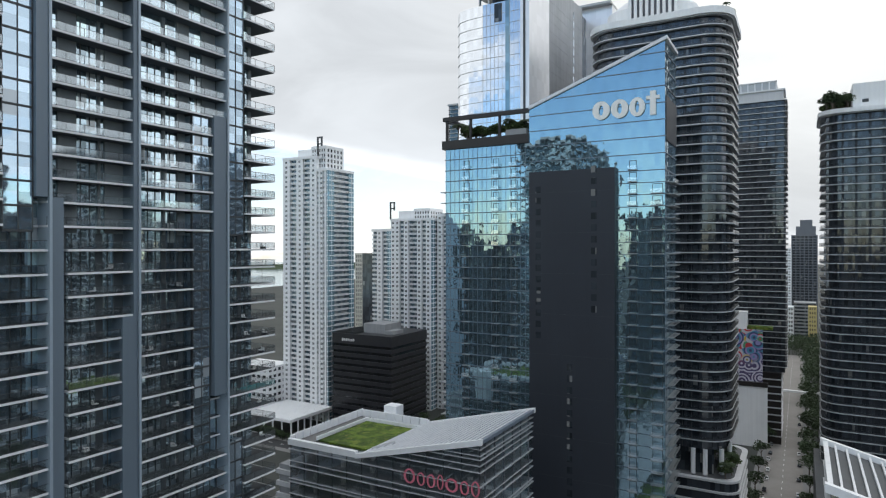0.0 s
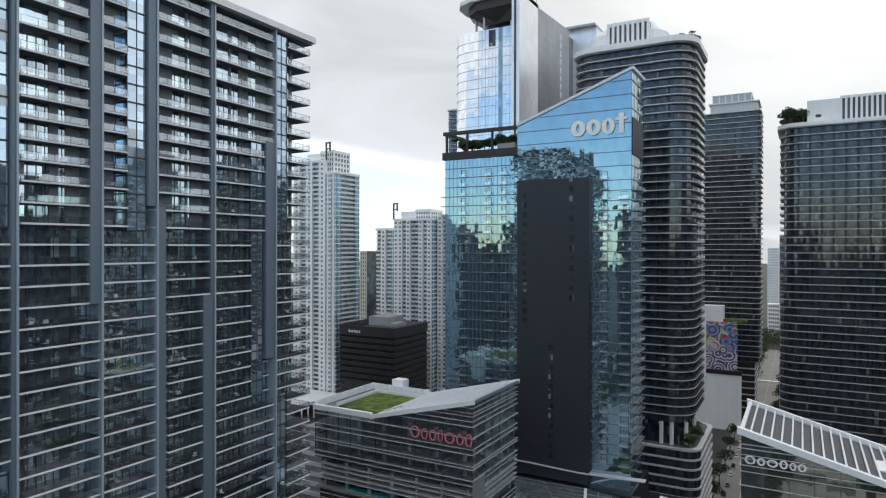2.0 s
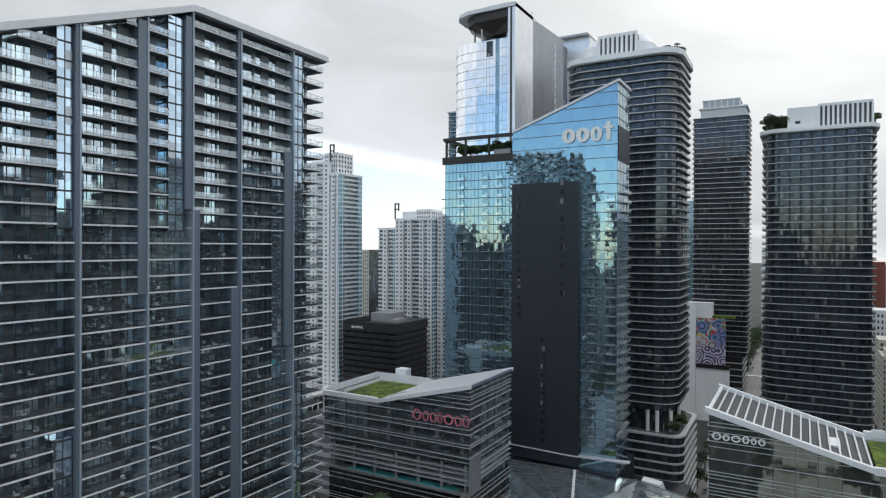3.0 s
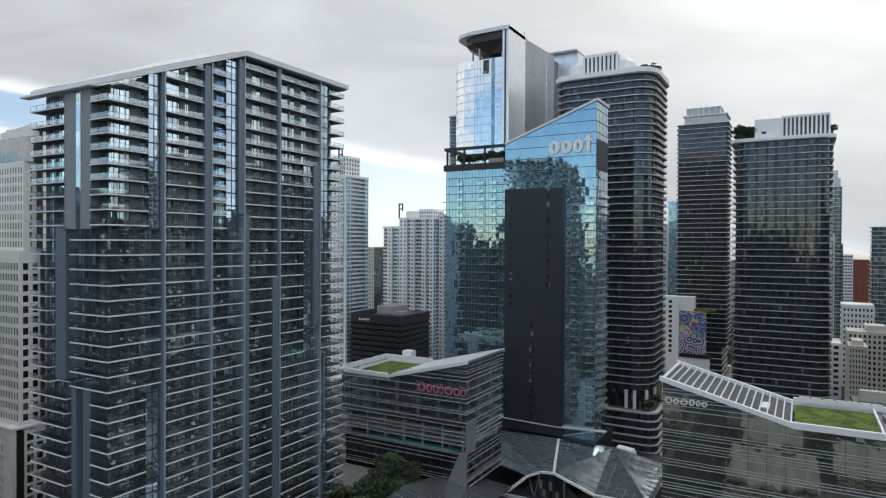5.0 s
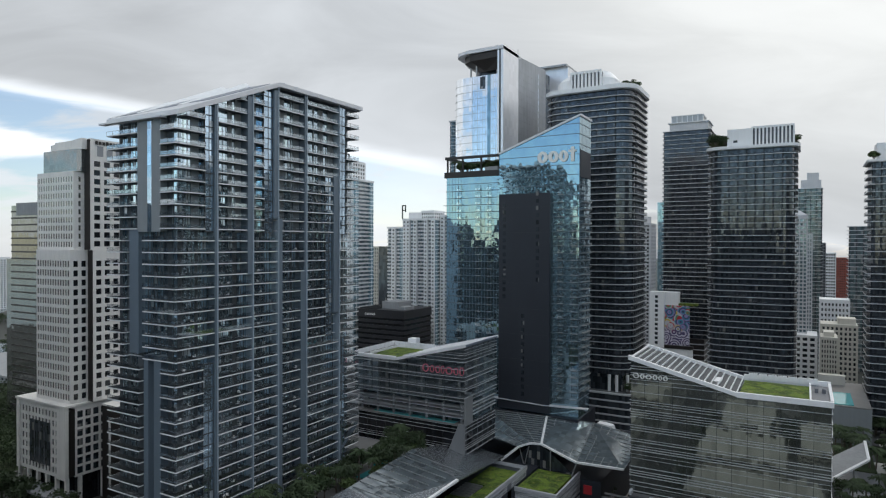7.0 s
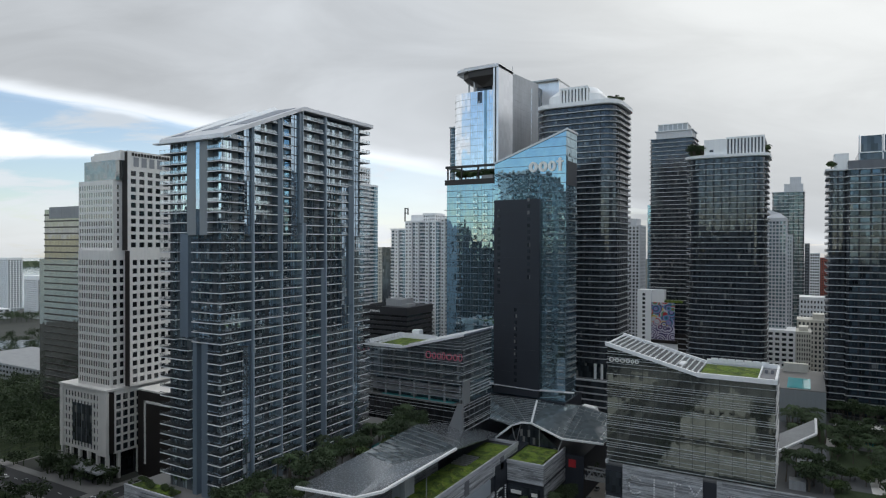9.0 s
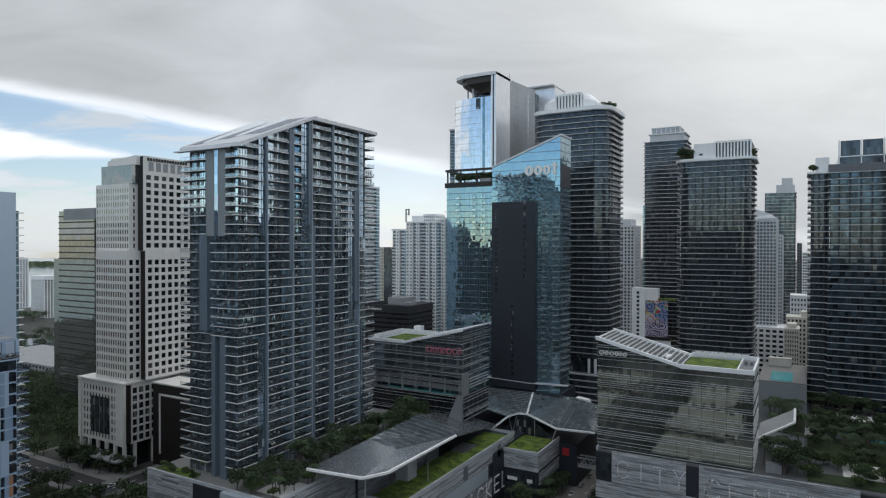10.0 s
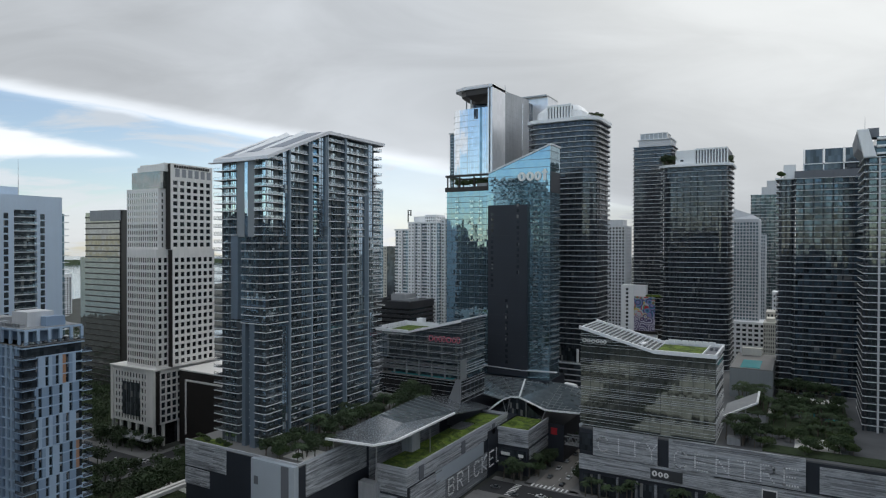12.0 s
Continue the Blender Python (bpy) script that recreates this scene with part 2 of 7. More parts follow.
PIER_PALE = surface("soffit_paint", (0.30, 0.31, 0.33), 0.7, vary=0.08)
WHITE = surface("white_paint", (0.88, 0.89, 0.90), 0.6, vary=0.06, size=9, streak=0.08)
ROOF_METAL = surface("roof_metal", (0.70, 0.71, 0.74), 0.45, 0.2, vary=0.08, size=5, streak=0.0)
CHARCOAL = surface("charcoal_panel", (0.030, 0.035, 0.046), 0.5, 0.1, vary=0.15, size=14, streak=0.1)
CONCRETE = surface("concrete", (0.30, 0.31, 0.32), 0.75, vary=0.16, streak=0.2, bump=0.02)
STONE = surface("pale_stone", (0.79, 0.77, 0.74), 0.7, vary=0.08, streak=0.10, bump=0.01)
CREAM = surface("cream_stucco", (0.60, 0.58, 0.52), 0.75, vary=0.08, streak=0.12)
BLACK_STONE = surface("black_granite", (0.025, 0.025, 0.030), 0.35, vary=0.25, streak=0.1)
BRONZE = surface("bronze_panel", (0.035, 0.030, 0.028), 0.4, 0.3, vary=0.2)
BLADE = surface("blade_paint", (0.58, 0.60, 0.62), 0.4, 0.2, vary=0.08)
ROOF_GREY = surface("roof_membrane", (0.12, 0.125, 0.13), 0.85, vary=0.25, size=8, grain=0.8)
ASPHALT = surface("asphalt", (0.040, 0.041, 0.044), 0.85, vary=0.25, size=14, grain=0.8, bump=0.01)
PALE_ROAD = surface("worn_concrete_road", (0.24, 0.225, 0.21), 0.85, vary=0.2, size=9, grain=0.8)
PAVING = surface("paving", (0.21, 0.207, 0.203), 0.8, vary=0.18, size=10, grain=0.8)
EARTH = surface("ground_cover", (0.050, 0.054, 0.048), 0.9, vary=0.45, size=60, grain=8)
LEAF = surface("leaf", (0.036, 0.060, 0.022), 0.7, vary=0.5, size=5, grain=0.5, each=0.25)
LEAF_PALE = surface("leaf_pale", (0.060, 0.092, 0.028), 0.7, vary=0.5, size=5, grain=0.5, each=0.2)
BARK = surface("bark", (0.13, 0.11, 0.09), 0.9, vary=0.2)
WATER = surface("bay_water", (0.10, 0.13, 0.14), 0.12, vary=0.1, size=60, grain=6, bump=0.2)
POOL = surface("pool_water", (0.10, 0.42, 0.44), 0.06, vary=0.08)
STEEL = surface("steel", (0.40, 0.41, 0.42), 0.4, 0.6, vary=0.1)
DARK_STEEL = surface("dark_steel", (0.07, 0.075, 0.08), 0.5, 0.4, vary=0.2)
SIGN_WHITE = surface("sign_white", (0.90, 0.90, 0.88), 0.5, vary=0.03)
SIGN_RED = surface("sign_red", (0.70, 0.20, 0.27), 0.5, vary=0.03)



def mural(name):
    """Painted swirls in a few flat colours."""
    m = bpy.data.materials.new(name)
    m.use_nodes = True
    N = Nodes(m.node_tree)
    p = N.n("ShaderNodeBsdfPrincipled")
    pos = N.n("ShaderNodeNewGeometry").outputs["Position"]
    v = N.n("ShaderNodeTexVoronoi")
    N.put(v.inputs["Vector"], pos)
    v.inputs["Scale"].default_value = 0.17
    rings = N.math("FRACT", N.math("MULTIPLY", v.outputs["Distance"], 2.6))
    ramp = N.n("ShaderNodeValToRGB")
    ramp.color_ramp.interpolation = "CONSTANT"
    cols = ((0, (0.06, 0.07, 0.16)), (0.16, (0.52, 0.52, 0.56)), (0.32, (0.08, 0.26, 0.40)), (0.44, (0.60, 0.42, 0.03)), (0.54, (0.50, 0.05, 0.06)), (0.62, (0.30, 0.26, 0.52)), (0.76, (0.50, 0.52, 0.56)), (0.88, (0.10, 0.30, 0.16)))
    el = ramp.color_ramp.elements
    el[0].position, el[0].color = cols[0][0], (*cols[0][1], 1)
    el[1].position, el[1].color = cols[1][0], (*cols[1][1], 1)
    for q, c in cols[2:]:
        e = el.new(q)
        e.color = (*c, 1)
    tone = N.n("ShaderNodeSeparateColor")
    N.put(tone.inputs[0], v.outputs["Color"])
    N.put(ramp.inputs[0], N.math("FRACT", N.math("ADD", N.math("MULTIPLY", N.math("FLOOR", N.math("MULTIPLY", rings, 3.0)), 0.31), tone.outputs[0])))
    sep = N.n("ShaderNodeSeparateXYZ")
    N.put(sep.inputs[0], pos)
    grey = N.mix(N.math("GREATER_THAN", N.math("FRACT", N.math("MULTIPLY", v.outputs["Distance"], 4.0)), 0.5), (0.09, 0.07, 0.16), (0.58, 0.56, 0.66))
    low = N.ramp(N.math("ADD", sep.outputs[2], N.math("MULTIPLY", N.noise(pos, 0.2), 10.0)), 49.0, 57.0)
    N.put(p.inputs["Base Color"], N.mix(low, grey, ramp.outputs[0]))
    p.inputs["Roughness"].default_value = 0.8
    N.put(N.n("ShaderNodeOutputMaterial").inputs[0], p.outputs[0])
    return m




def strata(name, dark, pale, shift=0.0):
    """Ribbed limestone: long level layers, light and dark, broken up along their run."""
    m = bpy.data.materials.new(name)
    m.use_nodes = True
    N = Nodes(m.node_tree)
    p = N.n("ShaderNodeBsdfPrincipled")
    pos = N.vec("ADD", N.n("ShaderNodeNewGeometry").outputs["Position"], (shift, shift, shift))
    a = N.noise(N.vec("MULTIPLY", pos, (0.07, 0.07, 2.6)), 1.0, 4, 0.65, 0.3)
    b = N.noise(N.vec("MULTIPLY", pos, (0.25, 0.25, 0.9)), 1.0, 3, 0.6)
    c = N.noise(pos, 3.0, 2)
    v = N.math("ADD", N.math("MULTIPLY", a, 0.75), N.math("MULTIPLY", b, 0.25))
    col = N.mix(N.ramp(v, 0.36, 0.64), dark, pale)
    col = N.vec("SCALE", col, N.math("ADD", 0.85, N.math("MULTIPLY", c, 0.3)))
    N.put(p.inputs["Base Color"], col)
    p.inputs["Roughness"].default_value = 0.7
    bn = N.n("ShaderNodeBump")
    bn.inputs["Distance"].default_value = 0.12
    N.put(bn.inputs["Height"], a)
    N.put(p.inputs["Normal"], bn.outputs[0])
    N.put(N.n("ShaderNodeOutputMaterial").inputs[0], p.outputs[0])
    return m


TRAVERTINE = strata("ribbed_limestone", (0.16, 0.17, 0.18), (0.60, 0.62, 0.65))
MURAL = mural("mural_paint")


def turf(name, dark, mid, dry):
    """Sedum and rough grass: dark clumps, fresh growth and dry straw in patches."""
    m = bpy.data.materials.new(name)
    m.use_nodes = True
    N = Nodes(m.node_tree)
    p = N.n("ShaderNodeBsdfPrincipled")
    pos = N.n("ShaderNodeNewGeometry").outputs["Position"]
    a, b, c = N.noise(pos, 0.22, 5, 0.6, 0.6), N.noise(pos, 0.55, 4, 0.65), N.noise(pos, 2.2, 3)
    col = N.mix(N.ramp(a, 0.40, 0.62), dark, mid)
    col = N.mix(N.math("MULTIPLY", N.ramp(b, 0.52, 0.70), 0.75), col, dry)
    col = N.vec("SCALE", col, N.math("ADD", 0.55, N.math("MULTIPLY", c, 0.9)))
    N.put(p.inputs["Base Color"], col)
    p.inputs["Roughness"].default_value = 0.95
    bn = N.n("ShaderNodeBump")
    bn.inputs["Distance"].default_value = 0.4
    N.put(bn.inputs["Height"], N.math("ADD", c, b))
    N.put(p.inputs["Normal"], bn.outputs[0])
    N.put(N.n("ShaderNodeOutputMaterial").inputs[0], p.outputs[0])
    return m


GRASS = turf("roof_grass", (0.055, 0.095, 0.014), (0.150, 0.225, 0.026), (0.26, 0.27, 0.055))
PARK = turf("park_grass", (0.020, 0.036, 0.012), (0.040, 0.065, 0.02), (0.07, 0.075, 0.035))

# ---- builders ----


class Geo:
    """Collects solids; many of them become one mesh."""

    def __init__(self):
        self.v, self.f = [], []

    def solid(self, low, high):
        """Between two loops of as many points each, counter-clockwise from above."""
        n, k = len(low), len(self.v)
        self.v += [tuple(p) for p in low] + [tuple(p) for p in high]
        self.f.append(tuple(range(k + n - 1, k - 1, -1)))
        self.f.append(tuple(range(k + n, k + 2 * n)))
        self.f += [(k + i, k + (i + 1) % n, k + n + (i + 1) % n, k + n + i) for i in range(n)]
        return self

    def box(self, x0, y0, z0, x1, y1, z1):
        q = ((x0, y0), (x1, y0), (x1, y1), (x0, y1))
        return self.solid([(*p, z0) for p in q], [(*p, z1) for p in q])

    def prism(self, pts, z0, z1):
        return self.solid([(*p, z0) for p in pts], [(*p, z1) for p in pts])

    def beam(self, a, b, w, h):
        """A bar of width w and height h from a to b."""
        a, b = Vector(a), Vector(b)
        d = (b - a).normalized()
        s = d.cross(Vector((0, 0, 1)))
        s = (s.normalized() if s.length > 1e-4 else Vector((1, 0, 0)))
        u = s.cross(d).normalized()
        s, u = s * w / 2, u * h / 2
        return self.solid([a - s - u, a + s - u, a + s + u, a - s + u], [b - s - u, b + s - u, b + s + u, b - s + u])

    def face(self, *pts):
        k = len(self.v)
        self.v += [tuple(p) for p in pts]
        self.f.append(tuple(range(k, k + len(pts))))
        return self

    def tube(self, a, b, r0, r1, n=6):
        a, b = Vector(a), Vector(b)
        q = (b - a).to_track_quat("Z", "Y")
        ring = [Vector((math.cos(i * math.tau / n), math.sin(i * math.tau / n), 0)) for i in range(n)]
        return self.solid([a + q @ (p * r0) for p in ring], [b + q @ (p * r1) for p in ring])

    def mesh(self, name, at, material):
        me = bpy.data.meshes.new(name)
        me.from_pydata([(x - at[0], y - at[1], z - at[2]) for x, y, z in self.v], [], self.f)
        me.materials.append(material)
        me.update()
        return me


ORIGIN = {}


def thing(name, label, category, at, group="", kind=""):
    ob = new(name)
    ob.location = at
    ORIGIN[ob] = Vector(at)
    return tagged(ob, label, category, group, kind)


def part(name, g, material, parent, label="", at=None):
    at = Vector(at) if at else ORIGIN[parent]
    ob = new(name, g.mesh(name, at, material))
    ob.parent = parent
    ob.location = at - ORIGIN[parent]
    ORIGIN[ob] = at
    return tagged(ob, label)


def again(ob, shift):
    """The same part once more, moved by shift."""
    o = ob.copy()
    scene.collection.objects.link(o)
    o.location = ob.location + Vector(shift)
    ORIGIN[o] = ORIGIN[ob] + Vector(shift)
    return o


def lone(name, g, material, label, category, kind=""):
    ob = new(name, g.mesh(name, (0, 0, 0), material))
    ORIGIN[ob] = Vector((0, 0, 0))
    return tagged(ob, label, category, "", kind)


def inset(pts, d):
    """A counter-clockwise loop of right-angled corners, drawn in by d."""
    out = []
    n = len(pts)
    for i in range(n):
        (ax, ay), (bx, by), (cx, cy) = pts[i - 1], pts[i], pts[(i + 1) % n]
        p, q = Vector((bx - ax, by - ay)).normalized(), Vector((cx - bx, cy - by)).normalized()
        out.append((bx - d * (p.y + q.y), by + d * (p.x + q.x)))
    return out


def rounded(x0, y0, x1, y1, r, n=5):
    """A rounded rectangle, counter-clockwise."""
    pts = []
    for cx, cy, a in ((x1 - r, y0 + r, -90), (x1 - r, y1 - r, 0), (x0 + r, y1 - r, 90), (x0 + r, y0 + r, 180)):
        pts += [(cx + r * math.cos(radians(a + 90 * i / n)), cy + r * math.sin(radians(a + 90 * i / n))) for i in range(n + 1)]
    return pts

# ---- the condo tower: stepped floor plates, tall fins, folded roof ----


def rails(parent, runs, z, high=1.08, step=2.4):
    """Glass balustrades along runs of points at height z, one part a run: panes, under it the top rail with its posts."""
    made = []
    for run in runs:
        g, h = Geo(), Geo()
        for a, b in zip(run, run[1:]):
            g.beam((*a, z + high / 2 + 0.04), (*b, z + high / 2 + 0.04), 0.02, high - 0.12)
            h.beam((*a, z + high), (*b, z + high), 0.06, 0.05)
            n = max(1, round(math.dist(a, b) / step))
            for i in range(n + 1):
                x, y = a[0] + (b[0] - a[0]) * i / n, a[1] + (b[1] - a[1]) * i / n
                h.box(x - 0.025, y - 0.025, z, x + 0.025, y + 0.025, z + high)
        pane = part("railing", g, RAIL_GLASS, parent)
        part("handrail", h, DARK_STEEL, pane)
        made.append(pane)
    return made


def condo():
    X0, X1, Y0, Y1 = -109.5, -81.7, 9.6, 83.6          # outer edges of the plates
    gx, gy, ex = -84.1, 11.9, -107.2                    # glass line
    t = thing("condo_tower", "tall grey-blue glass condo tower with balconies and folded roof", "tower", (-95.5, 46, 33.7))

    def roof_z(y):
        return 141.9 + max(0.0, min(1.0, (y - 9.6) / 35.1)) * 14.2

    prof = [(gy, 33.7), (80.2, 33.7), (80.2, 155.7), (44.7, 155.7), (gy, roof_z(gy) - 0.5)]
    part("window_wall", Geo().solid([(ex, y, z) for y, z in reversed(prof)], [(gx, y, z) for y, z in reversed(prof)]), CONDO_GLASS, t, "floor-high windows behind the balconies")

    def plate(zone):
        if zone == "upper":
            front = [(X0, Y0), (-97.0, Y0), (-97.0, gy - 0.2), (-87.6, gy - 0.2), (-87.6, Y0)]
            side = [(X1, Y0), (X1, 18.8), (gx + 0.3, 18.8), (gx + 0.3, 23.0), (X1, 23.0), (X1, 39.4), (gx + 0.3, 39.4), (gx + 0.3, 44.4), (X1, 44.4), (X1, 73.2), (gx + 1.2, 73.2), (gx + 1.2, 76.8), (X1, 76.8), (X1, Y1)]
        elif zone == "mid":
            front = [(X0, Y0), (-102.4, Y0), (-102.4, gy - 0.2), (-94.6, gy - 0.2), (-94.6, Y0)]
            side = [(X1, Y0), (X1, 44.6), (gx + 0.3, 44.6), (gx + 0.3, 47.0), (X1, 47.0), (X1, 66.2), (gx + 0.9, 66.2), (gx + 0.9, 72.6), (X1, 72.6), (X1, Y1)]
        else:
            front = [(X0, Y0), (-96.0, Y0), (-96.0, gy - 0.2), (-87.6, gy - 0.2), (-87.6, Y0)]
            side = [(X1, Y0), (X1, 18.2), (gx + 0.9, 18.2), (gx + 0.9, 22.6), (X1, 22.6), (X1, 44.6), (gx + 0.3, 44.6), (gx + 0.3, 47.0), (X1, 47.0), (X1, 54.4), (gx + 0.3, 54.4), (gx + 0.3, 57.2), (X1, 57.2), (X1, 73.0), (gx + 1.2, 73.0), (gx + 1.2, 76.4), (X1, 76.4), (X1, Y1)]
        return front, side

    levels = [153.6, 149.9, 146.2, 142.4, 138.7, 135.1] + [132.1 - 3.03 * k for k in range(32)]
    made = {}
    for z in levels:
        zone = "upper" if z > 113 else "mid" if z > 79.5 else "low"
        front, side = plate(zone)
        ys = Y0
        if z + 1.2 > 142.2:
            ys = 9.6 + (z + 1.2 - 142.2) / 14.8 * 35.1
        if ys > Y0 + 0.1:
            pts = [(X0, ys)] + [(X1, ys)] + [p for p in side if p[1] > ys]
        else:
            pts = front + side
        pts = pts + [(X0, Y1)]
        if ys <= Y0 + 0.1 and zone in made:
            s0, r0, z0 = made[zone]
            c = again(s0, (0, 0, z - z0))
            for k in s0.children:
                kk = again(k, (0, 0, 0))
                kk.parent = c
            for o in r0:
                c = again(o, (0, 0, z - z0))
                for k in o.children:
                    kk = again(k, (0, 0, 0))
                    kk.parent = c
            continue
        slab = part("floor_slab", Geo().prism(pts, z - 0.28, z), SLAB, t, "white-edged balcony slab")
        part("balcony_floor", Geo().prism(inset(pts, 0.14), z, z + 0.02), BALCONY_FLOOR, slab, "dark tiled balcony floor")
        # white slab's underside: a plate whose dark colour holds the shade
        part("soffit", Geo().prism(inset(pts, 0.14), z - 0.30, z - 0.28), SOFFIT_SHADE, slab, "grey balcony soffit")
        outer = [p for p in pts if p[1] < Y1 - 0.01] + [(X1, Y1)]
        runs, run = [], []
        for p in outer:
            on = (abs(p[0] - X1) < 0.05 or abs(p[1] - Y0) < 0.05)
            if on:
                run.append((p[0] - 0.08 if abs(p[0] - X1) < 0.05 else p[0], p[1] + (0.08 if abs(p[1] - Y0) < 0.05 else 0)))
            elif run:
                runs.append(run)
                run = []
        if run:
            run.append((X1 - 6, Y1 - 0.08))
            runs.append(run)
        panes = rails(t, [r for r in runs if len(r) > 1], z)
        if ys <= Y0 + 0.1:
            made[zone] = (slab, panes, z)

    def fin(y0, y1, z0, z1, x0=gx - 0.3, x1=X1 + 0.25):
        part("fin", Geo().box(x0, y0, z0, x1, y1, z1), FIN, t, "blue-grey vertical fin")

    def blade(y, z1):
        part("fin_edge", Geo().box(gx - 0.3, y - 0.17, 33.7, X1 + 0.42, y + 0.17, z1), FIN_PALE, t, "thin pale edge blade")

    fin(21.6, 22.15, 33.7, roof_z(22) - 0.3)
    fin(32.9, 34.6, 101.6, roof_z(33) - 0.3)
    fin(43.0, 44.4, 117.4, roof_z(42) - 0.2)
    fin(44.9, 46.3, 33.7, 117.4)
    fin(54.3, 56.5, 33.7, 101.5)
    fin(56.0, 56.6, 101.5, 155.9)
    fin(70.0, 72.4, 87.4, 132.2)
    for y, z1 in ((22.35, roof_z(22.3) - 0.3), (34.8, roof_z(34.8) - 0.3), (44.65, 155.9), (56.85, 155.9), (72.75, 155.9)):
        blade(y, z1)
    for x0, x1, z0, z1 in ((-100.2, -96.5, 81.6, 113.5), (-94.4, -92.6, 33.7, 81.5), (-90.4, -87.7, 33.7, 81.5)):
        part("fin", Geo().box(x0, Y0 + 0.3, z0, x1, gy + 0.3, z1), FIN, t, "blue-grey vertical fin")
    for x0, x1 in ((-96.9, -93.0), (-91.2, -87.7)):
        part("wall_panel", Geo().box(x0, Y0 + 0.3, 113, x1, gy + 0.3, 141.4), GREY_WALL, t, "plain grey rendered wall")
    # flush glass strips between the balconies
    for y0, y1, z0, z1 in ((18.9, 21.5, 113, 146), (73.3, 76.7, 113, 155.6), (39.5, 42.9, 113, 154), (66.4, 69.6, 80, 132), (18.3, 21.5, 36, 79), (73.2, 76.3, 36, 79)):
        strip = part("glass_strip", Geo().box(gx - 0.2, y0, z0, X1 - 0.5, y1, z1), STRIP_GLASS, t, "flush blue glass strip")
        g = Geo()
        k = 0
        while z0 + 3.03 * k < z1:
            g.box(gx, y0 - 0.05, z0 + 3.03 * k + 0.02, X1 - 0.42, y1 + 0.05, z0 + 3.03 * k + 0.3)
            k += 1
        for yy in (y0 - 0.06, (y0 + y1) / 2, y1 - 0.04):
            g.box(X1 - 0.9, yy, z0 + 0.01, X1 - 0.40, yy + 0.1, z1 - 0.01)
        part("frame", g, DARK_STEEL, strip)
    part("glass_strip", Geo().box(-92.9, gy - 1.96, 113, -91.3, gy + 0.2, 141.4), STRIP_GLASS, t, "flush blue glass strip")
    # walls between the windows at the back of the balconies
    # the darker panels are the same wall, recess shade put into the colour
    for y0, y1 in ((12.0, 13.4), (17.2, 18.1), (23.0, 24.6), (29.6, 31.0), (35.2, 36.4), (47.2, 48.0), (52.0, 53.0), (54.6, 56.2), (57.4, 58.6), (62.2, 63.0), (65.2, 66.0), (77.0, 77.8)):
        part("wall_panel", Geo().box(gx - 0.2, y0, 33.7, gx + 0.12, y1, 113.0), CONDO_WALL_SHADED, t, "grey wall panel between windows")
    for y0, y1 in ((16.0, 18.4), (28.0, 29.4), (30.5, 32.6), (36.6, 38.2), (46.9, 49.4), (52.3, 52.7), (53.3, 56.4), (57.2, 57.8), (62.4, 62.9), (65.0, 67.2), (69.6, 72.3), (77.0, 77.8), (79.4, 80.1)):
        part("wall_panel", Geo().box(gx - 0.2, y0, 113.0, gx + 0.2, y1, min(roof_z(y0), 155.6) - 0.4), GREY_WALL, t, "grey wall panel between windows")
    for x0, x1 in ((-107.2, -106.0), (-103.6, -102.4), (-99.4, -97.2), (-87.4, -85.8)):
        part("wall_panel", Geo().box(x0, gy - 0.12, 33.7, x1, gy + 0.2, 141.6), CONDO_WALL_SHADED, t, "grey wall panel between windows")
    m = part("mullion", Geo().box(gx - 0.1, -0.05, 33.7, gx + 0.09, 0.05, 141.5), DARK_STEEL, t)
    m.location.y += gy + 0.6
    k = 1
    while gy + 0.6 + 1.25 * k < 80:
        again(m, (0, 1.25 * k, 0))
        k += 1
    m = part("mullion", Geo().box(-0.05, gy - 0.09, 33.7, 0.05, gy + 0.1, 141.5), DARK_STEEL, t)
    m.location.x += ex + 0.6
    for k in range(1, 18):
        again(m, (1.25 * k, 0, 0))
    # the roof: a flat span, then a long fall, folded along the middle
    lo = [(9.9, 141.9), (44.7, 156.0), (84.6, 156.2)]
    prof = lo + [(y, z + 1.25) for y, z in reversed(lo)]
    part("roof", Geo().solid([(-110.0, y, z) for y, z in prof], [(-80.8, y, z) for y, z in prof]), ROOF_METAL, t, "pale folded metal roof")
    def slope_z(y):
        return 143.2 + (y - 9.9) / 34.8 * 14.1

    for x0, x1, ya, yb in ((-108.6, -103.4, 13, 41), (-100.4, -94.6, 18, 44), (-92.0, -84.2, 22, 44)):
        part("roof_panel", Geo().solid([(x0, ya, slope_z(ya)), (x1, ya, slope_z(ya)), (x1, yb, slope_z(yb)), (x0, yb, slope_z(yb))],
                                       [(x0, ya, slope_z(ya) + 0.12), (x1, ya, slope_z(ya) + 0.12), (x1, yb, slope_z(yb) + 0.12), (x0, yb, slope_z(yb) + 0.12)]), ROOF_BLUE, t, "blue-grey standing-seam roof panel")
    for x0, x1, h, ya, yb in ((-103.0, -100.8, 1.7, 14.0, 43.0), (-94.2, -92.4, 1.5, 20.0, 44.0), (-109.8, -108.8, 0.8, 10.4, 43.0)):
        part("roof_fold", Geo().solid([(x0, ya, slope_z(ya)), (x1, ya, slope_z(ya)), (x1, yb, slope_z(yb)), (x0, yb, slope_z(yb))],
                                      [(x0, ya, slope_z(ya) + 0.25), (x1, ya, slope_z(ya) + 0.2), (x1, yb, slope_z(yb) + 0.3), (x0, yb, slope_z(yb) + h)]), WHITE, t, "raised white fold of the metal roof")
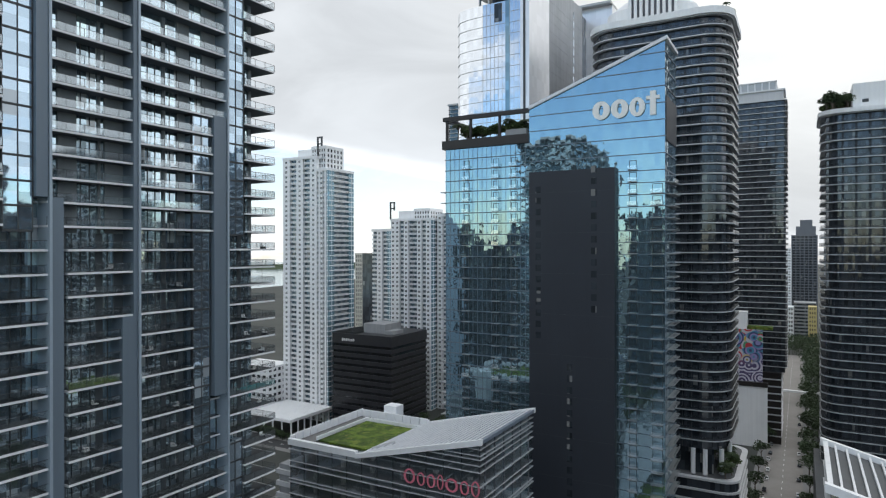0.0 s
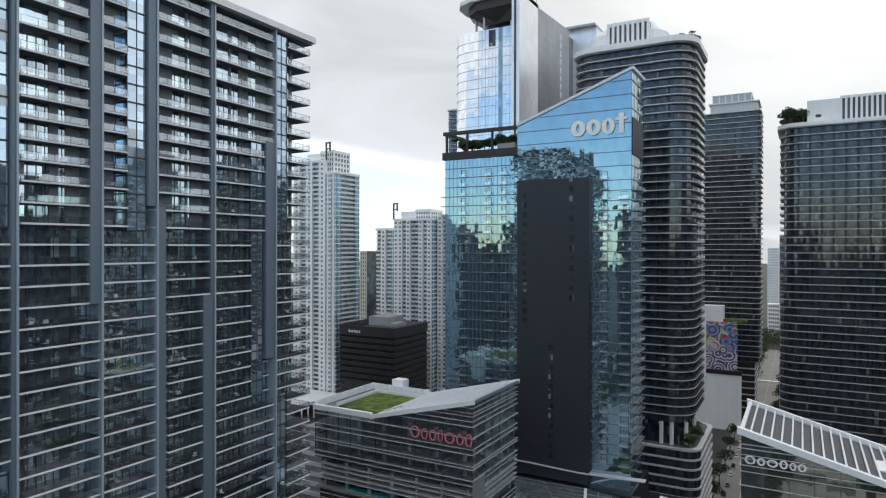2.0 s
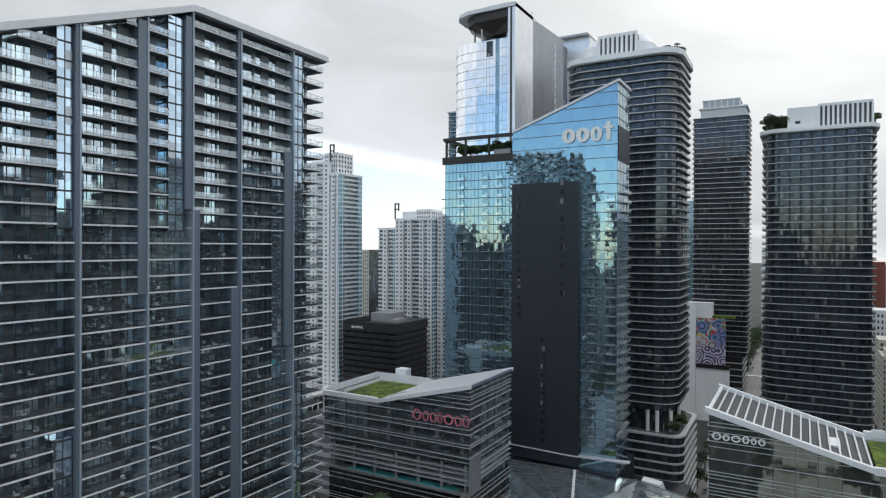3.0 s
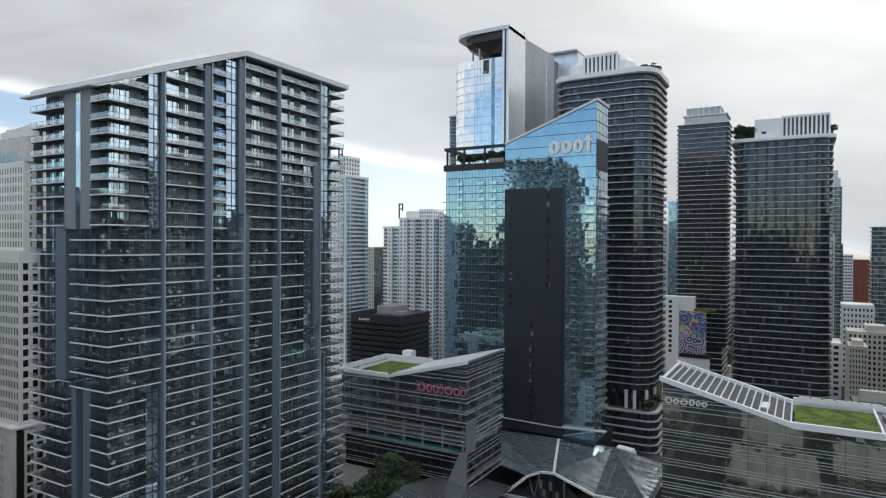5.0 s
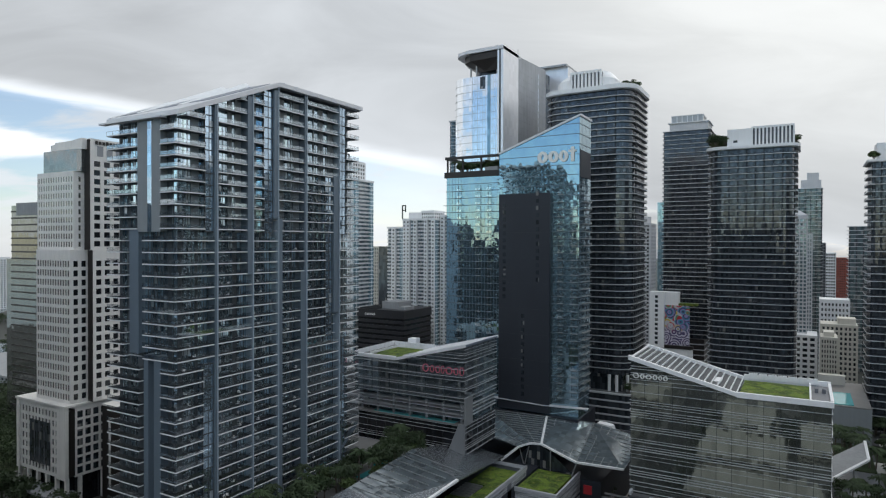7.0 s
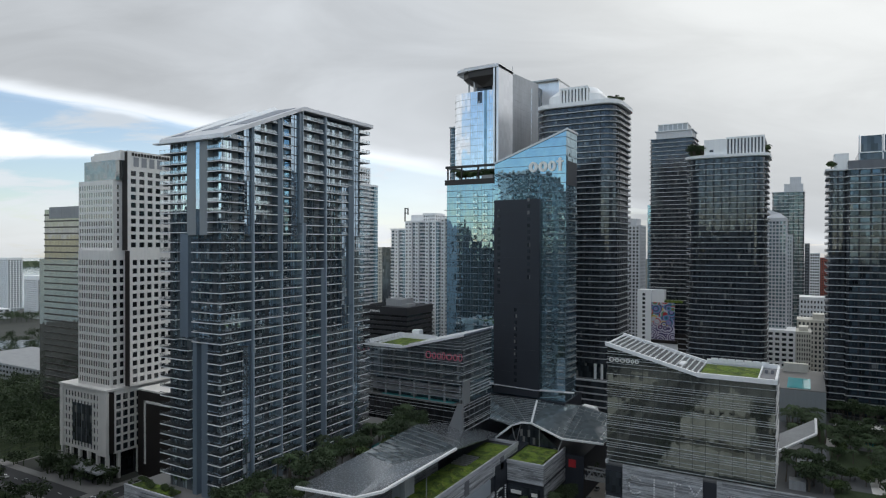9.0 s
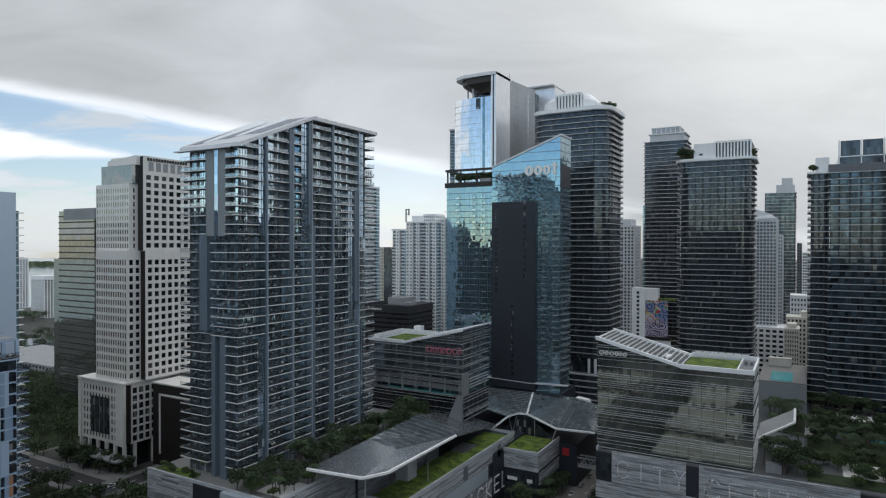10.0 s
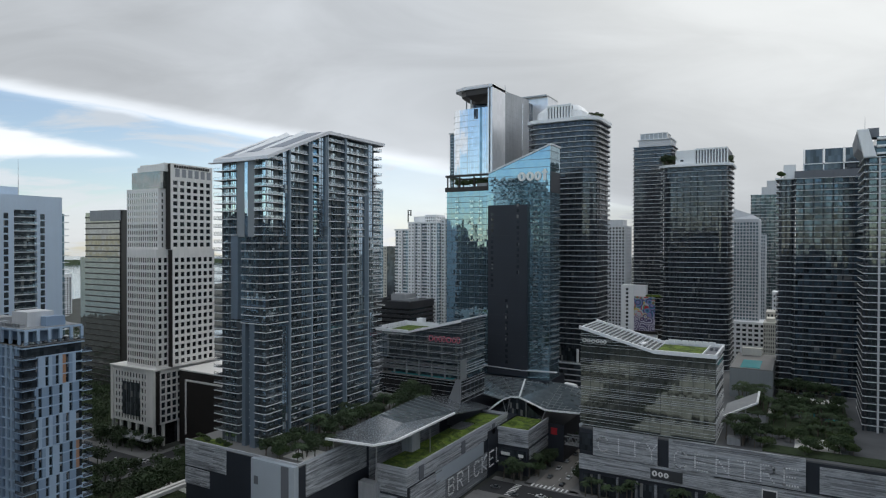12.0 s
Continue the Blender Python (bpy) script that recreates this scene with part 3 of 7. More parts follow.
    part("eave", Geo().box(-111.2, 8.4, 141.5, -86.0, 10.4, 141.9), ROOF_METAL, t, "thin pale eave plate")
    for k in range(7):
        y = 47 + 5.5 * k
        part("roof_rib", Geo().box(-110.0, y, 157.2, -81.2, y + 0.25, 157.7), ROOF_METAL, t)
    part("soffit", Geo().box(-109.8, 45, 155.75, -81.4, 84.0, 156.15), PIER, t)
    # a raking strut at the far end, under the plates
    g = Geo().beam((-82.6, 74, 33.7), (-82.6, 74, 47), 1.2, 1.2).beam((-82.6, 74.6, 41), (-82.6, 83.4, 47.4), 0.9, 1.2)
    part("strut", g, FIN, t, "pale raking strut")
    return t


condo()


def balcony_chair():
    t = thing("balcony_chair", "pale woven balcony armchair on a dark floor", "chair", (0, 0, 0), "balcony furniture")
    part("seat", Geo().box(-0.35, -0.35, 0.34, 0.35, 0.35, 0.46), SIGN_WHITE, t)
    part("backrest", Geo().box(-0.35, 0.27, 0.46, 0.35, 0.37, 0.92), SIGN_WHITE, t)
    part("frame", Geo().box(-0.33, -0.33, 0, -0.27, 0.33, 0.34).box(0.27, -0.33, 0, 0.33, 0.33, 0.34), DARK_STEEL, t)
    return t


def balcony_table():
    t = thing("balcony_table", "small dark round balcony table", "table", (0, 0, 0), "balcony furniture")
    part("tabletop", Geo().tube((0, 0, 0.68), (0, 0, 0.73), 0.45, 0.45, 12), PIER_PALE, t)
    part("stem", Geo().tube((0, 0, 0.02), (0, 0, 0.68), 0.05, 0.05), DARK_STEEL, t)
    part("foot", Geo().tube((0, 0, 0), (0, 0, 0.03), 0.28, 0.26, 10), DARK_STEEL, t)
    return t


rnd = random.Random(8)
chair, table = balcony_chair(), balcony_table()
for n in range(96):
    z = 132.1 - 3.03 * rnd.randrange(2, 31) + 0.02
    y = rnd.choice((rnd.uniform(11, 17), rnd.uniform(24, 31), rnd.uniform(36, 38.5), rnd.uniform(48.5, 53.5), rnd.uniform(58, 65.5), rnd.uniform(77.5, 82)))
    m = pose(rnd.uniform(-83.2, -82.5), y, z, 0, 0, rnd.choice((0, 90, 180, 270)) + rnd.uniform(-20, 20))
    src = chair if n % 3 else table
    if n < 2:
        (table if n == 0 else chair).matrix_basis = m
    else:
        copy_thing(src, m)

# ---- the hotel: slanted blue glass slab, dark panel, lower wing with a roof garden ----


def balcony_col(t, xs, y, z0, h, n, w=2.3, deep=1.3):
    """A column of small balconies on a wall that faces -y."""
    g = Geo().box(xs - w / 2, y - deep, z0 - 0.2, xs + w / 2, y + 0.1, z0)
    s = part("balcony", g, STEEL, t)
    r = Geo().box(xs - w / 2, y - deep, z0 + 0.05, xs + w / 2, y - deep + 0.04, z0 + 1.05)
    r.box(xs - w / 2, y - deep, z0 + 0.05, xs - w / 2 + 0.04, y, z0 + 1.05).box(xs + w / 2 - 0.04, y - deep, z0 + 0.05, xs + w / 2, y, z0 + 1.05)
    p = part("balustrade", r, RAIL_GLASS, s)
    f = part("door_frame", Geo().box(xs - w / 2 + 0.2, y - 0.1, z0, xs - w / 2 + 0.32, y + 0.05, z0 + 2.5).box(xs + w / 2 - 0.32, y - 0.1, z0, xs + w / 2 - 0.2, y + 0.05, z0 + 2.5).box(xs - w / 2 + 0.2, y - 0.1, z0 + 2.4, xs + w / 2 - 0.2, y + 0.05, z0 + 2.52), DARK_STEEL, s)
    for i in range(1, n):
        c = again(s, (0, 0, -h * i))
        for o in (p, f):
            k = again(o, (0, 0, 0))
            k.parent = c


def hotel():
    xl, xr, y0, y1 = -68.2, -30.7, 171.0, 187.0
    t = thing("hotel_tower", "blue mirror-glass hotel tower with slanted roof and dark panel", "tower", (-50, 179, 0))

    def top(x):
        return 150.7 + (x - xl) / (xr - xl) * 14.0

    prof = [(xl, 0), (xr, 0), (xr, top(xr)), (xl, top(xl))]
    part("curtain_wall", Geo().solid([(x, y1, z) for x, z in prof], [(x, y0, z) for x, z in prof]), HOTEL_GLASS, t, "blue reflecting curtain wall")
    g = Geo().solid([(xl, y0 - 0.6, top(xl)), (xr + 0.6, y0 - 0.6, top(xr) + 0.2), (xr + 0.6, y1 + 0.3, top(xr) + 0.2), (xl, y1 + 0.3, top(xl))],
                    [(xl, y0 - 0.6, top(xl) + 0.9), (xr + 0.6, y0 - 0.6, top(xr) + 1.1), (xr + 0.6, y1 + 0.3, top(xr) + 1.1), (xl, y1 + 0.3, top(xl) + 0.9)])
    part("roof_edge", g, ROOF_METAL, t, "pale slanted roof edge")
    z = 131.4
    zs = []
    while z < 164:
        zs.append((z, 0.22))
        z += 4.35
    z = 128.2
    while z > 40:
        zs.append((z, 0.2))
        z -= 3.15
    for z, th in zs:
        a = xl if z < top(xl) - 0.5 else xl + (z + 0.4 - 150.7) / 14.0 * (xr - xl)
        part("transom", Geo().box(a, y0 - 0.16, z - th, xr + 0.16, y1 + 0.1, z), FIN, t)
    k = 0
    while xl + 1.56 * k < xr:
        x = xl + 1.56 * k
        part("mullion", Geo().box(x - 0.025, y0 - 0.03, 40, x + 0.025, y0 + 0.05, top(x) - 0.2), HOTEL_GLASS, t)
        k += 1
    for k in range(8):
        part("mullion", Geo().box(xr - 0.05, y0 + 2.0 * k - 0.035, 40, xr + 0.07, y0 + 2.0 * k + 0.035, top(xr) - 0.2), FIN, t)
    part("louvre_panel", Geo().box(xr - 0.1, y0 + 0.4, 139, xr + 0.25, y1 - 0.4, 150.5), CHARCOAL, t, "dark louvred panel on the narrow side")
    p = part("dark_panel", Geo().box(-67.4, 168.9, 36, -43.2, y0 + 0.1, 132.4), CHARCOAL, t, "tall charcoal metal panel with few windows")
    for x, za, zb in ((-64.7, 85, 127), (-48.8, 93, 131), (-55.6, 42, 79)):
        first = part("window", Geo().box(x - 0.75, 168.8, za + 0.5, x + 0.75, 169.1, za + 2.3), SHADE_GLASS, p)
        i = 1
        while za + 3.15 * i < zb:
            again(first, (0, 0, 3.15 * i))
            i += 1
    for k in range(1, 9):
        part("panel_joint", Geo().box(-67.4, 168.87, 36 + k * 11.3, -43.2, 168.95, 36 + k * 11.3 + 0.06), DARK_STEEL, p)
    balcony_col(t, -38.9, y0, 131.6, 3.15, 29)
    balcony_col(t, -32.6, y0, 125.2, 3.15, 27, 3.0, 1.8)
    # return balconies on the narrow side
    s = part("balcony", Geo().box(xr, 174, 128.2, xr + 1.6, 184, 128.4), STEEL, t)
    r = part("balustrade", Geo().box(xr + 1.55, 174, 128.45, xr + 1.6, 184, 129.45), RAIL_GLASS, s)
    for i in range(1, 27):
        c = again(s, (0, 0, -3.15 * i))
        k = again(r, (0, 0, 0))
        k.parent = c
    part("canopy", Geo().solid([(-72, 168.5, 40.0), (-46, 168.5, 39.3), (-26, 168.5, 40.0), (-26, 171, 40.0), (-46, 171, 39.3), (-72, 171, 40.0)], [(-72, 168.5, 40.35), (-46, 168.5, 39.65), (-26, 168.5, 40.35), (-26, 171, 40.35), (-46, 171, 39.65), (-72, 171, 40.35)]), ROOF_METAL, t, "pale thin canopy edge above the base")

    part("base", Geo().box(-100, 168.8, 0, -30.2, 195, 35), CHARCOAL, t, "dark plain base")

    # the lower wing
    w = thing("hotel_wing", "blue glass hotel wing with planted roof terrace and pergola", "building", (-82, 182, 0))
    a, b, c, e = -96.0, -68.25, 171.4, 192.0
    part("curtain_wall", Geo().box(a, c, 0, b, e, 141.3), HOTEL_GLASS, w, "blue reflecting curtain wall")
    z = 138.2
    first = part("transom", Geo().box(a - 0.15, c - 0.18, z - 0.25, b, e, z), FIN, w)
    for i in range(1, 31):
        again(first, (0, 0, -3.3 * i))
    first = part("mullion", Geo().box(a + 0.1, c - 0.08, 30, a + 0.18, c + 0.05, 141), FIN, w)
    for i in range(1, 18):
        again(first, (1.55 * i, 0, 0))
    for x in (-88.6, -78.8, -73.0):
        balcony_col(w, x, c, 134.9, 3.3, 29)
    first = part("balcony", Geo().box(a - 2.4, c + 1, 128.2, a, c + 5, 128.4), STEEL, w)
    for i in range(1, 26):
        again(first, (0, 0, -3.3 * i))
    part("terrace_edge", Geo().box(a - 0.8, c - 0.9, 141.3, b, e, 143.9), BRONZE, w, "dark terrace edge")
    part("terrace_floor", Geo().box(a, c + 0.4, 143.9, b, e, 144.0), PAVING, w)
    for x in (-95.4, -87.2, -77.6):
        part("post", Geo().box(x - 0.35, c - 0.4, 143.9, x + 0.35, c + 0.3, 150.0), BRONZE, w)
        part("post", Geo().box(x - 0.3, e - 0.8, 143.9, x + 0.3, e - 0.2, 150.0), BRONZE, w)
    part("pergola_beam", Geo().box(a - 0.6, c - 0.7, 150.0, b, c + 0.5, 151.2), BRONZE, w)
    part("pergola_beam", Geo().box(a - 0.6, e - 1, 150.0, b, e, 151.2), BRONZE, w)
    part("pergola_beam", Geo().box(a - 0.6, c + 0.5, 150.0, a + 0.5, e - 1, 151.2), BRONZE, w)
    part("planter", Geo().box(-76, c + 0.5, 144, -69.5, c + 2.4, 145.8), CONCRETE, w)


hotel()


def mark(name, label, at, turn, widths, high, gap, material, depth=0.35, ring=True, heavy=0.36, bar=-1):
    """A company mark as plain rings and bars of its size and colour."""
    root = thing(name, label, "sign", at)
    root.rotation_euler = (0, 0, radians(turn))
    ORIGIN[root] = Vector((0, 0, 0))
    x = 0.0
    for i, w in enumerate(widths):
        g = Geo()
        hh = high * (1.0 if i % 3 or bar >= 0 else 1.12)
        s = min(heavy * w, heavy * high)
        if ring and i == bar:
            g.box(x + w * 0.30, -depth, 0, x + w * 0.72, 0, high * 1.25).box(x, -depth, high * 0.82, x + w * 0.30, 0, high).box(x + w * 0.72, -depth, high * 0.82, x + w, 0, high)
        elif ring:
            n = 20
            pts = [(w / 2 + math.cos(k * math.tau / n) * w / 2, hh / 2 + math.sin(k * math.tau / n) * hh / 2) for k in range(n)]
            inn = [(w / 2 + (px - w / 2) * (1 - 2 * s / w), hh / 2 + (pz - hh / 2) * (1 - 1.3 * s / hh)) for px, pz in pts]
            for k in range(n):
                p, q, u, v = pts[k], pts[(k + 1) % n], inn[(k + 1) % n], inn[k]
                g.solid([(c[0] + x, 0, c[1]) for c in (p, q, u, v)], [(c[0] + x, -depth, c[1]) for c in (p, q, u, v)])
        else:
            g.box(x, -depth, 0, x + w, 0, hh)
        part("letter_block", g, material, root)
        x += w + gap
    return root


mark("hotel_sign", "large white raised company mark high on blue glass", (-49.6, 170.85, 145.6), 0, (4.7, 4.6, 4.0, 3.4), 5.0, 0.3, SIGN_WHITE, 0.5, True, 0.36, 3)

# ---- the mirror tower behind the hotel ----


def mirror_tower():
    t = thing("mirror_glass_tower", "tall mirror-glass tower with a floating roof canopy", "tower", (-92, 250, 0))
    front = [(-82.9, 204), (-82.8, 224), (-111, 224)]
    curve = [(-112.4, 221), (-112.6, 214), (-111.6, 209), (-109.2, 206), (-105.0, 204.6), (-99, 204)]
    part("curtain_wall", Geo().prism(front + curve, 0, 197.5), MIRROR_GLASS, t, "sky-coloured curtain wall")
    first = part("transom", Geo().prism([(-82.8, 203.9), (-82.8, 224), (-111, 224)] + [(x - 0.1, y - 0.1) for x, y in curve], 193.4, 193.55), STEEL, t)
    for i in range(1, 20):
        again(first, (0, 0, -3.8 * i))
    for k in range(11):
        part("mullion", Geo().box(-99 + 1.5 * k, 203.9, 120, -98.93 + 1.5 * k, 204.05, 197.5), STEEL, t)
    part("glass_seam", Geo().box(-90.2, 203.85, 120, -88.6, 204.1, 197.5), TEAL_GLASS, t, "deep blue vertical seam")
    part("dark_corner", Geo().box(-83.4, 203.5, 120, -82.6, 204.2, 211.5), DARK_STEEL, t)
    part("maintenance_opening", Geo().box(-94.4, 203.8, 190.6, -91.6, 204.3, 197), SHADE_GLASS, t)
    part("side_glass", Geo().box(-84.5, 203.7, 0, -81.2, 223.5, 211.8), PALE_SHEET, t, "bright pale side wall")
    canopy = [(-81.2, 203.0), (-81.2, 226), (-109, 226), (-111.5, 218), (-111, 210), (-108.5, 206), (-103, 203.6)]
    part("roof_canopy", Geo().prism(canopy, 209.8, 211.4), ROOF_METAL, t, "thin pale edge of the floating roof")
    part("canopy_soffit", Geo().prism([(-83, 204), (-83, 225), (-106, 225), (-108, 217), (-106, 209), (-101, 205)], 206.2, 209.8), BRONZE, t, "dark curved soffit")
    part("canopy_throat", Geo().solid([(-83.2, 206, 200.5), (-83.2, 224, 200.5), (-97, 224, 200.5), (-99, 218, 200.5), (-97, 211, 200.5), (-93, 207.6, 200.5)], [(-83, 204.2, 206.2), (-83, 225, 206.2), (-106, 225, 206.2), (-108, 217, 206.2), (-106, 209, 206.2), (-101, 205, 206.2)]), BRONZE, t, "dark flaring soffit")
    for x, y in ((-86, 207), (-98, 207), (-104, 212), (-86, 220)):
        part("column", Geo().tube((x, y, 197.5), (x, y, 206.4), 0.5, 0.5, 8), STEEL, t)
    part("terrace_core", Geo().box(-98, 210, 197.5, -84, 224, 206.3), SHADE_GLASS, t)
    part("concrete_wall", Geo().solid([(-106, 224, 0), (-82.4, 224, 0), (-82.4, 268, 0), (-106, 268, 0)], [(-106, 224, 211.5), (-82.4, 224, 211.5), (-82.4, 268, 214.0), (-106, 268, 214.0)]), BARE_WALL, t, "bare grey concrete side wall")
    first = part("window", Geo().box(-82.5, 255, 206, -82.3, 256.6, 208.6), MIRROR_GLASS, t)
    for i in range(1, 24):
        again(first, (0, 0, -3.8 * i))
    first = part("form_line", Geo().box(-82.45, 224.2, 204, -82.37, 267.8, 204.1), CONCRETE, t)
    for i in range(1, 22):
        again(first, (0, 0, -3.8 * i))
    part("rear_glass", Geo().box(-100, 279, 0, -72.3, 300, 218), PALE_SHEET, t, "pale rear glass wall")
    part("recess", Geo().box(-99, 268, 0, -84, 279, 213.0), SHADE_GLASS, t)
    part("rear_roof", Geo().box(-100, 275.5, 217.6, -72.2, 300, 218.6), STEEL, t)
    part("mast", Geo().tube((-86, 234, 211.5), (-86, 234, 218), 0.35, 0.15), STEEL, t)
    part("parapet_rail", Geo().beam((-104, 206, 212.2), (-84, 204.6, 212.2), 0.15, 0.15), STEEL, t)


mirror_tower()

# ---- rounded dark apartment towers ----


def banded(name, label, x0, x1, y0, y1, z0, z1, floors, r=5.0, out=1.6, core=None, slab=None, pier=4.5, rail=True, thick=0.36, group="", bays=3.0):
    """A tower of projecting floor plates round a dark glazed core."""
    core, slab = core or DARK_GLASS, slab or SLAB_GREY
    t = thing(name, label, "tower", ((x0 + x1) / 2, (y0 + y1) / 2, 0), group)
    h = (z1 - z0) / floors
    inner = rounded(x0 + out, y0 + out, x1 - out, y1 - out, max(r - out, 0.4))
    outer = rounded(x0, y0, x1, y1, r, 6 if r > 2 else 2)
    part("window_wall", Geo().prism(inner, z0, z1), core, t, "dark reflecting window wall")
    first = part("floor_slab", Geo().prism(outer, z0 + h - thick, z0 + h), slab, t)
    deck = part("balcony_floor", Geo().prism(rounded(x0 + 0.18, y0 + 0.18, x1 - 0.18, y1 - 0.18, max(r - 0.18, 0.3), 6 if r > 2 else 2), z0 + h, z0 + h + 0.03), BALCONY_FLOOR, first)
    for i in range(1, floors):
        c = again(first, (0, 0, i * h))
        k = again(deck, (0, 0, 0))
        k.parent = c
    if rail:
        first = part("railing", band([(x * 0.999 + (x0 + x1) * 0.0005, y * 0.999 + (y0 + y1) * 0.0005) for x, y in outer], z0 + h, z0 + h + 1.05), RAIL_DARK, t)
        for i in range(1, floors - 1):
            again(first, (0, 0, i * h))
    # piers, mullions, on the two street sides
    for along, a, b, put in (("x", x0 + r, x1 - r, lambda c, w, d: (c - w, y0 + out - d, z0, c + w, y0 + out + 0.3, z1 - 0.1)),
                             ("y", y0 + r, y1 - r, lambda c, w, d: (x1 - out - 0.3, c - w, z0, x1 - out + d, c + w, z1 - 0.1))):
        n = max(2, round((b - a) / pier))
        for w, d, m, count, nm in ((0.4, 0.15, CHARCOAL, n, "pier"), (0.06, 0.12, DARK_STEEL, round((b - a) / bays), "mullion")):
            first = part(nm, Geo().box(*put(a, w, d)), m, t)
            for i in range(1, count + 1):
                s = i * (b - a) / count
                again(first, (s, 0, 0) if along == "x" else (0, s, 0))
    return t


def band(loop, z0, z1):
    """A thin closed upright band along a loop."""
    g, n = Geo(), len(loop)
    g.v = [(x, y, z0) for x, y in loop] + [(x, y, z1) for x, y in loop]
    g.f = [(i, (i + 1) % n, n + (i + 1) % n, n + i) for i in range(n)]
    return g


def crown(t, x0, x1, y0, y1, z, h, left, slots, r=4.0, base=1.6):
    """A white roof screen with upright slots over a broad white roof edge."""
    part("roof_edge", Geo().prism(rounded(x0 - 1, y0 - 1, x1 + 1, y1 + 1, r + 1, 6), z, z + base), WHITE, t, "white curved roof edge")
    a, b = slots
    part("roof_screen", Geo().box(left, y0 + 2.0, z + base, a, y1 - 4, z + base + h - 0.8), WHITE, t, "white roof screen")
    n = max(3, round((b - a) / 1.9))
    part("screen_rail", Geo().box(a, y0 + 2.0, z + base + h - 1.0, b, y0 + 3.0, z + base + h), WHITE, t)
    part("screen_back", Geo().box(a, y0 + 3.2, z + base, b, y1 - 4, z + base + h - 0.6), PIER, t)
    first = part("screen_blade", Geo().box(a - 0.1, y0 + 2.0, z + base, a + 0.75, y0 + 3.0, z + base + h - 1.0), WHITE, t)
    for i in range(1, n + 1):
        again(first, (i * (b - a - 0.55) / n, 0, 0))
    return t


LOGGIA = glass("loggia_glass", (0.15, 0.21, 0.25), 0.4, 0.1, (1.6, 1.6, 3.2), 0.012, 0.3, 0.4)
PALE_WALL = surface("pale_blue_wall", (0.56, 0.66, 0.78), 0.5, vary=0.05, streak=0.05)
RAIL_DARK = sheer("rail_dark", (0.075, 0.085, 0.098), 0.5)
t = banded("apartment_tower", "very tall dark glass apartment tower with rounded silver floor edges", -66.5, -19.8, 221, 262, 45, 187, 44, 9)
part("roof_edge", Geo().prism(rounded(-67.3, 220.2, -19.0, 262.5, 9.6, 6), 187, 189.2), WHITE, t, "white curved roof edge")
part("penthouse", Geo().prism(rounded(-62, 225, -31, 256, 9, 8), 189.2, 194.6), WHITE, t, "white rounded plant room")
part("penthouse_cap", Geo().solid([(x, y, 194.6) for x, y in rounded(-62, 225, -31, 256, 9, 8)], [(x * 0.72 - 44 * 0.28, y * 0.72 + 241 * 0.28, 199) for x, y in rounded(-62, 225, -31, 256, 9, 8)]), WHITE, t)
part("screen_rail", Geo().box(-52.4, 223.4, 197.0, -36.2, 224.4, 198.2), WHITE, t)
part("screen_back", Geo().box(-52.2, 224.6, 189.2, -36.4, 227, 197.4), PIER, t)
first = part("screen_blade", Geo().box(-52.4, 223.4, 189.2, -51.4, 224.4, 197.0), WHITE, t)
for i in range(1, 9):
    again(first, (1.9 * i, 0, 0))
part("podium", Geo().prism(rounded(-67, 219.5, -17.5, 262, 5, 5), 0, 36), DARK_GLASS, t, "dark glazed base")
first = part("podium_band", Geo().prism(rounded(-67.4, 219.1, -17.1, 262, 5.2, 5), 35.8, 36.5), SLAB_GREY, t)
for i in range(1, 11):
    again(first, (0, 0, -3.5 * i))
part("podium_terrace", Geo().prism(rounded(-65.5, 221, -19, 260, 5, 5), 36.5, 36.7), ROOF_GREY, t, "dark planted terrace floor")
part("lobby_core", Geo().box(-62, 224, 36, -25, 258, 45), SHADE_GLASS, t)
for x, y in ((-27.5, 222.6), (-31.2, 222.6), (-22.8, 225.5), (-21.4, 236)):
    part("column", Geo().tube((x, y, 36), (x, y, 45), 0.75, 0.75, 10), WHITE, t, "white round column")

t = banded("apartment_tower", "dark rounded apartment tower with a white slotted roof screen", 6.4, 50, 278, 314, 0, 161, 49, 7)
crown(t, 6.4, 50, 278, 314, 161, 10.0, 16.5, (28.2, 48.2), 7)
part("louvre", Geo().box(19.5, 279.9, 164.6, 21.5, 280.1, 165.8), DARK_STEEL, t)
t = banded("apartment_tower", "grey glass apartment tower with a pale roof screen", -41.0, -7.0, 407, 436, 40, 195, 47, 1.5, 1.4, None, SLAB_GREY)
part("roof_storey", Geo().box(-36, 409, 195, -9, 432, 200.6), SLAB_GREY, t)
part("roof_edge", Geo().box(-37, 408, 200.6, -8, 433, 201.4), SLAB, t)
part("roof_screen", Geo().box(-34.4, 410.4, 201.4, -13, 430, 206.2), STEEL, t, "pale metal roof screen")
first = part("screen_post", Geo().box(-35, 409.9, 201.4, -34.4, 410.4, 206.6), SLAB, t)
for i in range(1, 7):
    again(first, (3.7 * i, 0, 0))
part("screen_rail", Geo().box(-35, 409.9, 206.2, -12.4, 430, 206.7), SLAB, t)
part("podium", Geo().box(-41, 404, 0, -10, 440, 40), BRONZE, t)
for z in range(4, 40, 4):
    part("podium_band", Geo().box(-41.3, 403.7, z, -9.7, 440, z + 0.7), SLAB_GREY, t)

